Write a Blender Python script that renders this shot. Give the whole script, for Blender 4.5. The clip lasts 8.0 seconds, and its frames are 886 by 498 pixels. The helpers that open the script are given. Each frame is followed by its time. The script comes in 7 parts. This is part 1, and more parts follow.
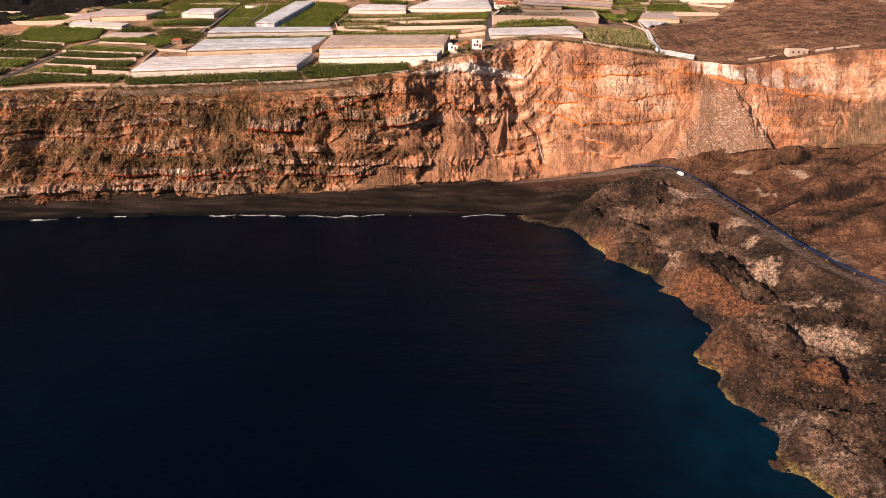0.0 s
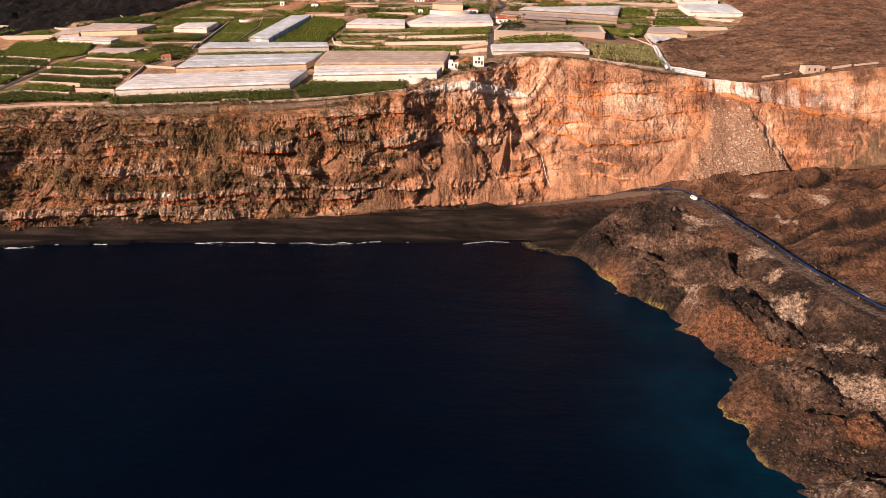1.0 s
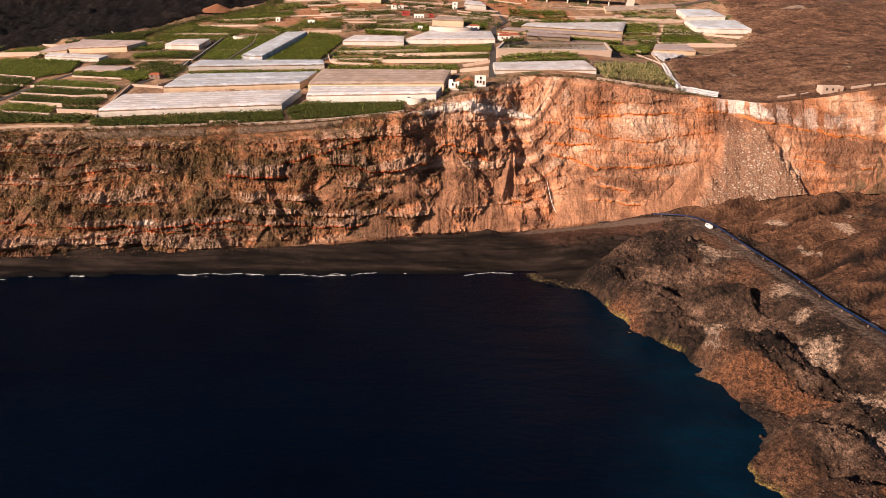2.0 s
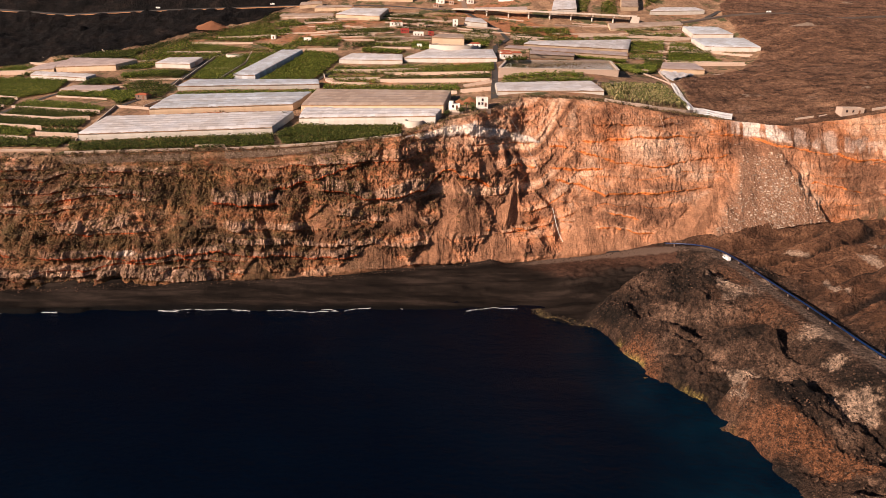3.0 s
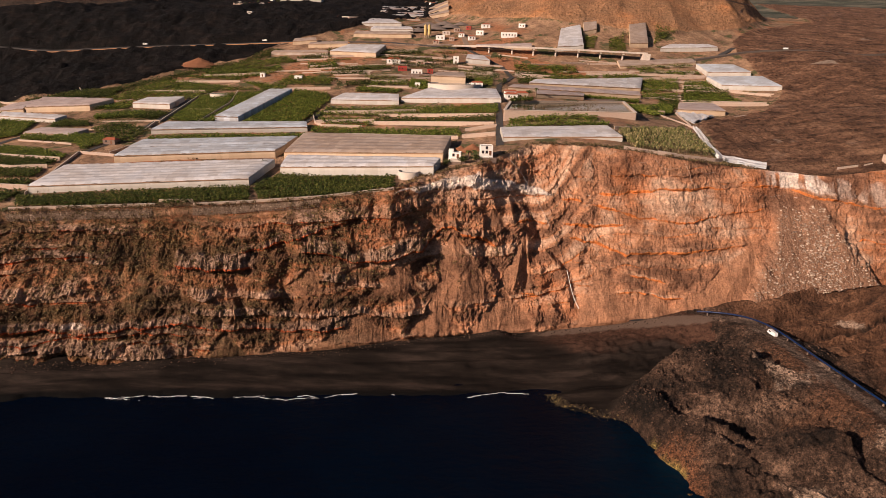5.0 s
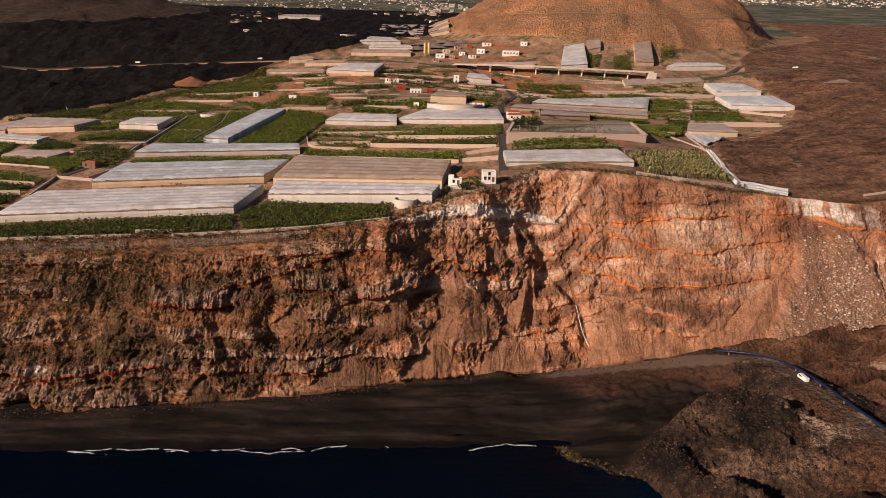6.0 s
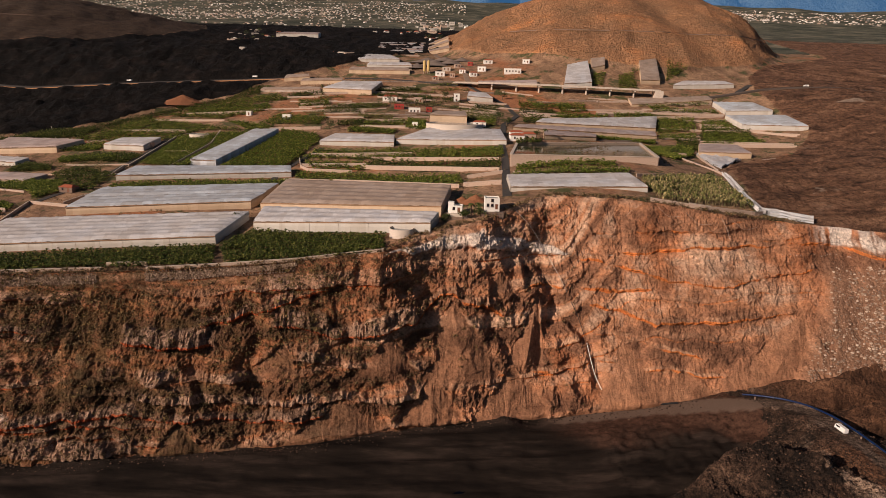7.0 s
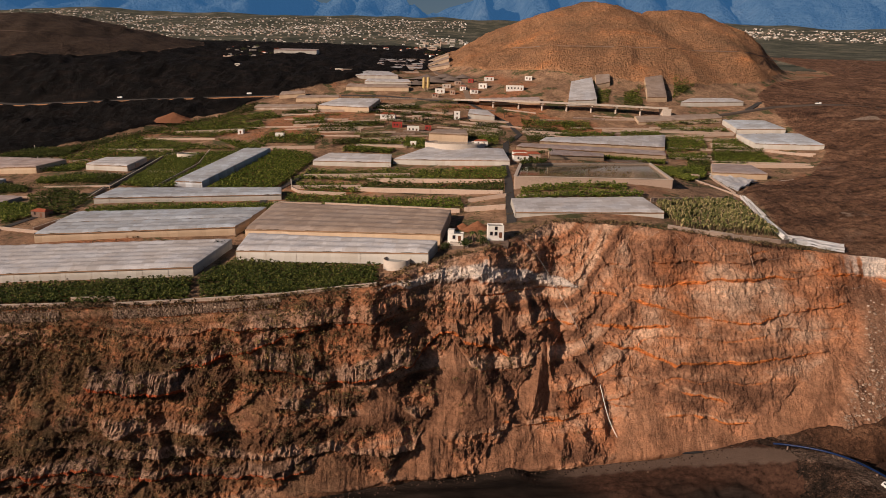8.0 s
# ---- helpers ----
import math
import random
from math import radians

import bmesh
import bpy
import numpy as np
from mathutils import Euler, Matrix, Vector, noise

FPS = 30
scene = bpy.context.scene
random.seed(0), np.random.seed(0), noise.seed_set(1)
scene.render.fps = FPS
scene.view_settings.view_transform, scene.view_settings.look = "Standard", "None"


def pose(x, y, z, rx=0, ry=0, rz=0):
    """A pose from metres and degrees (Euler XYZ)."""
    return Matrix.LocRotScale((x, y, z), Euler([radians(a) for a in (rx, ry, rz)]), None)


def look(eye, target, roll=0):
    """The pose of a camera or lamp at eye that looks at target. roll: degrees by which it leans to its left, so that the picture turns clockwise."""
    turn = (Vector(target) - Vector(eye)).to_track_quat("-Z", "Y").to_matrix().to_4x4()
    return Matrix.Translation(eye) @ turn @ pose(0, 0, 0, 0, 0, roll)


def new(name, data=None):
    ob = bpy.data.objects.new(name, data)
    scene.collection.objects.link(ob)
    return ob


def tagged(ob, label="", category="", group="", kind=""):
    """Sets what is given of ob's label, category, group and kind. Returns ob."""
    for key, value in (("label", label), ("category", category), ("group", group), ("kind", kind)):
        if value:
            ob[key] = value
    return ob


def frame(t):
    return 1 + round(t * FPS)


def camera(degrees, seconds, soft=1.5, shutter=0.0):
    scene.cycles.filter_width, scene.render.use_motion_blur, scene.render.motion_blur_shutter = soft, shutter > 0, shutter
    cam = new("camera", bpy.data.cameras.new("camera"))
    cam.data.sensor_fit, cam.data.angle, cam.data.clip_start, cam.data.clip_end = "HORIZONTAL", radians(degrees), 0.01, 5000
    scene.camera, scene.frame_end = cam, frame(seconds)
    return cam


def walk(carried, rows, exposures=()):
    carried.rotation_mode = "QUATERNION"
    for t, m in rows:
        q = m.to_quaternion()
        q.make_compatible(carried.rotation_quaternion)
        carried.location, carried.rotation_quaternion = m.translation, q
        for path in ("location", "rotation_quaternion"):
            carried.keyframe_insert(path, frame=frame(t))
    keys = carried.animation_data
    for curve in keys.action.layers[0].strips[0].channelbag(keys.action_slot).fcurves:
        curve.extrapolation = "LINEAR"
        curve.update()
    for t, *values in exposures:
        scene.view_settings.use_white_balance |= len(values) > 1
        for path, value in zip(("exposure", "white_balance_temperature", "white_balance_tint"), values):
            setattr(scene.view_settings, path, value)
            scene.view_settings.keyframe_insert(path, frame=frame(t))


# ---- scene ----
cam = camera(69.3, 8.0, soft=0.5)
# seconds, eye x, y, z, yaw, pitch, roll
ROWS = [
    (0, 1.334, -0.132, 127.316, -0.165, -23.552, 1.356),
    (0.5, 1.423, 11.143, 127.865, -0.131, -23.120, 1.362),
    (1, 1.513, 22.443, 128.390, -0.097, -22.636, 1.367),
    (1.5, 1.602, 33.769, 128.890, -0.063, -22.104, 1.372),
    (3, 1.870, 67.902, 130.243, 0.038, -20.273, 1.388),
    (3.5, 1.959, 79.330, 130.644, 0.072, -19.600, 1.394),
    (4, 2.048, 90.784, 131.021, 0.106, -18.905, 1.399),
    (4.5, 2.138, 102.264, 131.373, 0.140, -18.192, 1.404),
    (6, 2.406, 136.857, 132.281, 0.242, -15.993, 1.420),
    (6.5, 2.495, 148.439, 132.535, 0.276, -15.257, 1.426),
    (7, 2.584, 160.047, 132.763, 0.310, -14.528, 1.431),
    (7.5, 2.673, 171.680, 132.967, 0.344, -13.810, 1.436),
    (8, 2.763, 183.339, 133.147, 0.378, -13.109, 1.442),
]
walk(cam, [(t, pose(x, y, z, 90 + pitch, 0, yaw) @ pose(0, 0, 0, 0, 0, roll)) for t, x, y, z, yaw, pitch, roll in ROWS], exposures=[(0.0, 1.06, 6000, 19), (3.5, 0.68, 6000, 18), (6.0, 0.24, 5950, 17), (8.0, -0.03, 5880, 14)])

# ---- light: low evening sun from the sea, behind and to the left of the flight ----
SUN_AZ, SUN_EL = 234.0, 23.0
world = bpy.data.worlds.new("evening_sky")
scene.world = world
world.use_nodes = True
wt = world.node_tree
sky = wt.nodes.new("ShaderNodeTexSky")
sky.sky_type = "NISHITA"
sky.sun_disc = False
sky.sun_elevation = radians(SUN_EL)
sky.sun_rotation = radians(SUN_AZ)
sky.air_density, sky.dust_density, sky.ozone_density = 1.0, 1.0, 1.0
background = wt.nodes["Background"]
background.inputs["Strength"].default_value = 0.030
wt.links.new(sky.outputs["Color"], background.inputs["Color"])
sun_data = bpy.data.lights.new("sun", "SUN")
sun_data.energy, sun_data.angle, sun_data.color = 5.0, radians(0.5), (1.0, 0.76, 0.53)
sun = new("sun", sun_data)
sun_way = Vector((math.sin(radians(SUN_AZ)) * math.cos(radians(SUN_EL)), math.cos(radians(SUN_AZ)) * math.cos(radians(SUN_EL)), math.sin(radians(SUN_EL))))
sun.matrix_world = look(tuple(sun_way * 900), (0, 0, 0))

# ---- tools: noise, meshes, terrain heights ----
def smooth(a, b, x):
    k = np.clip((np.asarray(x, float) - a) / (b - a), 0, 1)
    return k * k * (3 - 2 * k)


def lattice(ix, iy, seed):
    n = (ix * 374761393 + iy * 668265263 + seed * 974634521) & 0xFFFFFFFF
    n = ((n ^ (n >> 13)) * 1274126177) & 0xFFFFFFFF
    return ((n ^ (n >> 16)) & 0xFFFF) / 32767.5 - 1.0


def vnoise(x, y, seed=0):
    x, y = np.broadcast_arrays(np.asarray(x, float), np.asarray(y, float))
    ix, iy = np.floor(x).astype(np.int64), np.floor(y).astype(np.int64)
    fx, fy = x - ix, y - iy
    fx, fy = fx * fx * (3 - 2 * fx), fy * fy * (3 - 2 * fy)
    a = lattice(ix, iy, seed) * (1 - fx) + lattice(ix + 1, iy, seed) * fx
    b = lattice(ix, iy + 1, seed) * (1 - fx) + lattice(ix + 1, iy + 1, seed) * fx
    return a * (1 - fy) + b * fy


def fbm(x, y, octaves=4, seed=0, gain=0.5):
    total, amp, k = 0.0, 1.0, 1.0
    for o in range(octaves):
        total = total + amp * vnoise(x * k + 17.3 * o, y * k - 9.1 * o, seed + o)
        amp, k = amp * gain, k * 2.03
    return total


def ridged(x, y, octaves=4, seed=0, gain=0.5):
    total, amp, k = 0.0, 1.0, 1.0
    for o in range(octaves):
        total = total + amp * (1 - 2 * np.abs(vnoise(x * k + 11.7 * o, y * k + 5.3 * o, seed + o)))
        amp, k = amp * gain, k * 2.03
    return total


def lumps(x, y, seed=0):
    """Rounded mounds side by side with creases between them: 1 on a crown, 0 and below in a crease."""
    x, y = np.broadcast_arrays(np.asarray(x, float), np.asarray(y, float))
    ix, iy = np.floor(x).astype(np.int64), np.floor(y).astype(np.int64)
    best = np.full(x.shape, 9.0)
    for i in (-1, 0, 1):
        for j in (-1, 0, 1):
            cx = ix + i + 0.5 + 0.42 * lattice(ix + i, iy + j, seed)
            cy = iy + j + 0.5 + 0.42 * lattice(ix + i, iy + j, seed + 91)
            best = np.minimum(best, (x - cx) ** 2 + (y - cy) ** 2)
    return 1 - 2.2 * best


# heights of the farmed shelf: x, y, z of its lie
LIE_WEST = [(-260, 388, 56), (-197, 387, 58), (-125, 391, 61), (-41, 405, 67), (0, 415, 75), (17.5, 421, 85), (-85, 439, 72), (-172, 500, 77),
            (-91, 545, 79), (-82, 584, 92), (13, 468, 82.5), (-239, 706, 103), (-314, 650, 90), (-230, 584, 82.7)]
LIE_EAST = [(42, 440, 85), (89, 437, 85), (134, 437, 81), (162, 440, 75), (195, 436, 69), (234, 437, 83), (113, 499, 95), (60, 490, 94.5), (219, 492, 87),
            (187, 563, 84), (225, 549, 93), (277, 656, 101), (346, 712, 128), (184, 750, 123), (90, 752, 123), (110, 805, 150), (361, 952, 168)]
LIE = np.array(LIE_WEST + LIE_EAST, float)


def lie_basis(x, y):
    u, v = np.asarray(x, float) / 300.0, (np.asarray(y, float) - 450.0) / 300.0
    return np.stack([np.ones_like(u), u, v, u * u, u * v, v * v], -1)


def lie_kernel(x, y):
    x, y = np.asarray(x, float)[..., None], np.asarray(y, float)[..., None]
    return np.exp(-((x - LIE[:, 0]) ** 2 + (y - LIE[:, 1]) ** 2) / 9800.0)


LIE_C = np.linalg.lstsq(lie_basis(LIE[:, 0], LIE[:, 1]), LIE[:, 2], rcond=None)[0]
LIE_W = np.linalg.solve(lie_kernel(LIE[:, 0], LIE[:, 1]) + 0.15 * np.eye(len(LIE)), LIE[:, 2] - lie_basis(LIE[:, 0], LIE[:, 1]) @ LIE_C)


def shelf(x, y):
    """Height of the farmed land and of what rises behind it, without the hills."""
    x, y = np.asarray(x, float), np.asarray(y, float)
    xc = np.clip(x, -420, 420)
    yc = np.clip(y, 380, 960)
    near = lie_basis(xc, yc) @ LIE_C + lie_kernel(xc, yc) @ LIE_W
    far = 150 + (np.minimum(y, 3230) - 835) * 0.118 + np.maximum(np.minimum(y, 3230) - 2000, 0) * 0.05 - np.maximum(y - 3230, 0) * 0.1
    k = smooth(790, 960, y)
    return near * (1 - k) + far * k


def hills(x, y):
    """Height that the two scrub-covered cones add to the shelf."""
    x, y = np.asarray(x, float), np.asarray(y, float)
    def bump(cx, cy, h, r, sharp):
        d = np.hypot(x - cx, (y - cy) * 0.8) / r
        return h * np.clip(1 - np.sqrt(d * d + sharp * sharp) + sharp, 0, 1.05) ** 1.08
    a = bump(183, 1075, 81, 176, 0.28)
    b = bump(292, 1085, 75, 168, 0.22)
    cone = np.maximum(a, b) * smooth(26, -48, x - 0.485 * (y - 183) + 8 * fbm(x * 0.04, y * 0.04, 3, 70))
    gullies = ridged(np.arctan2(y - 1078, x - 235) * 5.0, 0.004 * np.hypot(x - 235, y - 1078), 3, 73, 0.6)
    cone = cone + (1.6 * gullies + 1.4 * fbm(x * 0.03, y * 0.03, 4, 74)) * smooth(4, 25, cone)
    left = bump(-640, 1190, 50, 192, 0.5)
    return cone + left + 1.2 * fbm(x * 0.02, y * 0.02, 4, 75) * smooth(3, 12, left)


def curve_of(xs, ys):
    return lambda x: np.interp(x, xs, ys)


rim_y = curve_of((-420, -260, -197, -125, -82, -53, -34, -22, -14, -5, 5, 18, 32, 45, 72, 118, 150, 165, 195, 234, 300, 420), (372, 382, 385, 388.5, 391.6, 392.7, 394, 393.6, 402, 409, 412, 415, 428, 438, 434, 432, 440, 441, 436, 437, 440, 450))
foot_y = curve_of((-420, -260, -194, -165, -124, -82, -43, -5, 32, 85, 113, 153, 188, 205, 260, 420), (318, 333, 344, 350, 353, 360, 367, 379, 388, 394, 397, 402, 410, 413, 420, 430))


def rim_line(x):
    """The rim, wavering but where walls hold it."""
    x = np.asarray(x, float)
    return rim_y(x) + 1.3 * fbm(x * 0.09, 0 * x, 3, 88) * (1 - smooth(-200, -192, x) * smooth(-22, -30, x))


def land_z(x, y):
    """Height of the land behind the rim."""
    x, y = np.asarray(x, float), np.asarray(y, float)
    return shelf(x, y) + hills(x, y) + 12 * smooth(1200, 2600, y) * fbm(x * 0.0025, y * 0.0025, 4, 71)


def grid_object(name, X, Y, Z, keep=None, attrs=None, material=None, flip=False, flat=False):
    """One mesh from a grid of rows and columns; keep: which cells stay; attrs: named values of the points."""
    n, m = X.shape
    idx = np.arange(n * m).reshape(n, m)
    quads = np.stack([idx[:-1, :-1], idx[:-1, 1:], idx[1:, 1:], idx[1:, :-1]], -1)
    if flip:
        quads = quads[..., ::-1]
    quads = quads[keep] if keep is not None else quads.reshape(-1, 4)
    used = np.unique(quads)
    back = np.full(n * m, -1, np.int64)
    back[used] = np.arange(len(used))
    co = np.stack([X.ravel(), Y.ravel(), Z.ravel()], -1)[used]
    me = mesh_of(name, co, back[quads], flat)
    for key, value in (attrs or {}).items():
        a = me.attributes.new(key, "FLOAT", "POINT")
        a.data.foreach_set("value", np.ascontiguousarray(value.ravel()[used], dtype=np.float32))
    if material:
        me.materials.append(material)
    return new(name, me)


def mesh_of(name, co, faces, flat=False):
    """A mesh from arrays of points and of faces that all have the same number of corners."""
    me = bpy.data.meshes.new(name)
    faces = np.asarray(faces, np.int32)
    k = faces.shape[1]
    me.vertices.add(len(co))
    me.vertices.foreach_set("co", np.ascontiguousarray(co, dtype=np.float32).ravel())
    me.loops.add(faces.size)
    me.loops.foreach_set("vertex_index", faces.ravel())
    me.polygons.add(len(faces))
    me.polygons.foreach_set("loop_start", np.arange(len(faces), dtype=np.int32) * k)
    me.update(calc_edges=True)
    me.polygons.foreach_set("use_smooth", np.full(len(faces), not flat))
    return me


# ---- materials ----
class Stuff:
    """A node material in the making."""

    def __init__(self, name, rough=0.9, spec=0.3, metal=0.0):
        self.mat = bpy.data.materials.new(name)
        self.mat.use_nodes = True
        self.tree = self.mat.node_tree
        self.bsdf = self.tree.nodes["Principled BSDF"]
        self.bsdf.inputs["Roughness"].default_value = rough
        self.bsdf.inputs["Specular IOR Level"].default_value = spec
        self.bsdf.inputs["Metallic"].default_value = metal
        self.place = self.add("ShaderNodeNewGeometry").outputs["Position"]

    def add(self, kind):
        return self.tree.nodes.new(kind)

    def put(self, socket, value):
        if isinstance(value, bpy.types.NodeSocket):
            self.tree.links.new(value, socket)
        elif isinstance(value, tuple) and len(value) == 3 and socket.type == "RGBA":
            socket.default_value = (*value, 1)
        else:
            socket.default_value = value

    def vec(self, scale=(1, 1, 1), at=None):
        n = self.add("ShaderNodeMapping")
        self.put(n.inputs["Vector"], at or self.place)
        n.inputs["Scale"].default_value = scale
        return n.outputs["Vector"]

    def noise(self, scale, detail=5, rough=0.6, vec=None, twist=0.0):
        n = self.add("ShaderNodeTexNoise")
        self.put(n.inputs["Vector"], vec or self.place)
        n.inputs["Scale"].default_value, n.inputs["Detail"].default_value = scale, detail
        n.inputs["Roughness"].default_value, n.inputs["Distortion"].default_value = rough, twist
        return n.outputs["Fac"]

    def cells(self, scale, vec=None, feature="F1", out="Distance"):
        n = self.add("ShaderNodeTexVoronoi")
        n.feature = feature
        self.put(n.inputs["Vector"], vec or self.place)
        n.inputs["Scale"].default_value = scale
        return n.outputs[out]

    def attr(self, name):
        n = self.add("ShaderNodeAttribute")
        n.attribute_name = name
        return n.outputs["Fac"]

    def chance(self):
        return self.add("ShaderNodeObjectInfo").outputs["Random"]

    def island(self):
        return self.add("ShaderNodeNewGeometry").outputs["Random Per Island"]

    def axis(self, which, at=None):
        n = self.add("ShaderNodeSeparateXYZ")
        self.put(n.inputs[0], at or self.place)
        return n.outputs[which]

    def calc(self, op, a, b=0.0, clamp=False):
        n = self.add("ShaderNodeMath")
        n.operation, n.use_clamp = op, clamp
        self.put(n.inputs[0], a)
        self.put(n.inputs[1], b)
        return n.outputs[0]

    def step(self, value, a, b):
        n = self.add("ShaderNodeMapRange")
        n.interpolation_type = "SMOOTHSTEP"
        self.put(n.inputs["Value"], value)
        n.inputs["From Min"].default_value, n.inputs["From Max"].default_value = a, b
        return n.outputs["Result"]

    def ramp(self, fac, *stops):
        n = self.add("ShaderNodeValToRGB")
        while len(n.color_ramp.elements) < len(stops):
            n.color_ramp.elements.new(0.5)
        for e, (p, c) in zip(n.color_ramp.elements, stops):
            e.position, e.color = p, (*c, 1)
        self.put(n.inputs["Fac"], fac)
        return n.outputs["Color"]

    def mix(self, fac, a, b, how="MIX"):
        n = self.add("ShaderNodeMix")
        n.data_type, n.blend_type = "RGBA", how
        self.put(n.inputs[0], fac)
        self.put(n.inputs[6], a)
        self.put(n.inputs[7], b)
        return n.outputs[2]

    def bump(self, height, strength=0.5, far=0.3):
        n = self.add("ShaderNodeBump")
        n.inputs["Strength"].default_value, n.inputs["Distance"].default_value = strength, far
        self.put(n.inputs["Height"], height)
        self.put(self.bsdf.inputs["Normal"], n.outputs["Normal"])

    def colour(self, value):
        self.put(self.bsdf.inputs["Base Color"], value)
        return self

    def set(self, key, value):
        self.put(self.bsdf.inputs[key], value)
        return self


def plain(name, c, rough=0.8, scale=1.0, spread=0.25, metal=0.0, bump=0.1, spec=0.3):
    """A surface of one paint or stuff, with grain and stains at two scales."""
    s = Stuff(name, rough, spec, metal)
    a, b = s.noise(scale * 3.0, 6), s.noise(scale * 0.25, 4)
    dark = tuple(v * (1 - spread) for v in c)
    lite = tuple(min(1, v * (1 + spread * 0.6)) for v in c)
    col = s.mix(s.step(b, 0.3, 0.7), s.ramp(a, (0.3, dark), (0.7, lite)), c)
    s.colour(col)
    s.bump(a, bump, 0.1)
    return s.mat


def make_ground():
    s = Stuff("ground_soil_and_lava", 0.95, 0.15)
    big, mid, fine = s.noise(0.012, 6), s.noise(0.08, 7), s.noise(0.7, 6)
    soil = s.ramp(mid, (0.3, (0.14, 0.086, 0.056)), (0.5, (0.27, 0.165, 0.102)), (0.7, (0.42, 0.27, 0.165)))
    soil = s.mix(s.step(big, 0.54, 0.64), soil, s.ramp(fine, (0.3, (0.26, 0.115, 0.058)), (0.7, (0.40, 0.18, 0.09))))
    soil = s.mix(0.8, soil, s.ramp(s.noise(0.45, 9, 0.78), (0.38, (0.5, 0.48, 0.46)), (0.5, (1, 1, 1)), (0.62, (1.4, 1.38, 1.34))), "MULTIPLY")
    soil = s.mix(s.step(s.noise(0.05, 5, 0.7), 0.52, 0.6), soil, s.ramp(fine, (0.3, (0.05, 0.055, 0.022)), (0.7, (0.12, 0.11, 0.05))))
    rough_lava = s.noise(0.06, 12, 0.78)
    left = s.ramp(rough_lava, (0.40, (0.0025, 0.002, 0.002)), (0.52, (0.0075, 0.0056, 0.005)), (0.66, (0.028, 0.0195, 0.016)))
    flow = s.noise(0.045, 12, 0.72, s.vec((1.0, 2.0, 1.0)), 0.6)
    right = s.ramp(flow, (0.36, (0.055, 0.030, 0.019)), (0.5, (0.165, 0.088, 0.053)), (0.66, (0.31, 0.175, 0.105)))
    right = s.mix(s.step(s.noise(0.03, 6), 0.62, 0.72), right, (0.24, 0.155, 0.11))
    right = s.mix(0.9, right, s.ramp(s.noise(0.35, 10, 0.8), (0.38, (0.35, 0.33, 0.32)), (0.5, (1.0, 1.0, 1.0)), (0.62, (1.5, 1.45, 1.4))), "MULTIPLY")
    right = s.mix(s.step(s.noise(0.02, 5, 0.6, s.vec((1.0, 1.8, 1.0))), 0.67, 0.72), right, s.ramp(fine, (0.3, (0.24, 0.175, 0.135)), (0.7, (0.46, 0.36, 0.28))))
    bush = s.cells(0.42)
    heath = s.ramp(s.noise(0.018, 6, 0.65), (0.35, (0.29, 0.165, 0.092)), (0.55, (0.42, 0.215, 0.108)), (0.7, (0.62, 0.265, 0.102)))
    # western hill: cloud shade put into a darker heath colour
    heath = s.mix(s.step(s.axis(0), -100.0, -250.0), heath, s.ramp(mid, (0.3, (0.045, 0.031, 0.023)), (0.7, (0.092, 0.062, 0.045))))
    heath = s.mix(0.8, heath, s.ramp(s.noise(0.3, 10, 0.8), (0.38, (0.55, 0.54, 0.52)), (0.5, (1, 1, 1)), (0.62, (1.4, 1.38, 1.35))), "MULTIPLY")
    heath = s.mix(s.calc("MULTIPLY", s.step(bush, 0.5, 0.2), 0.25), heath, s.ramp(fine, (0.3, (0.08, 0.055, 0.028)), (0.7, (0.16, 0.10, 0.048))))
    town = s.ramp(s.noise(0.014, 9, 0.75), (0.36, (0.030, 0.036, 0.026)), (0.5, (0.085, 0.086, 0.062)), (0.64, (0.21, 0.18, 0.13)))
    edge = s.calc("MULTIPLY", s.calc("SUBTRACT", s.noise(0.1, 6, 0.7), 0.5), 0.7)
    def zone(key):
        return s.step(s.calc("ADD", s.attr(key), edge), 0.42, 0.58)
    col = s.mix(zone("town"), soil, town)
    col = s.mix(zone("lava_left"), col, left)
    col = s.mix(zone("lava_right"), col, right)
    col = s.mix(zone("heath"), col, heath)
    s.colour(col)
    lava_bump = s.calc("MULTIPLY", s.calc("ADD", s.noise(0.12, 10, 0.75), s.calc("MULTIPLY", s.noise(0.5, 8, 0.75), 0.5)), s.calc("ADD", 0.3, s.calc("ADD", s.attr("lava_left"), s.attr("lava_right"))))
    s.bump(s.calc("ADD", lava_bump, s.calc("MULTIPLY", s.calc("ADD", s.step(bush, 0.5, 0.1), s.calc("MULTIPLY", s.noise(0.05, 8, 0.7), 2.5)), s.attr("heath"))), 1.0, 3.0)
    return s.mat


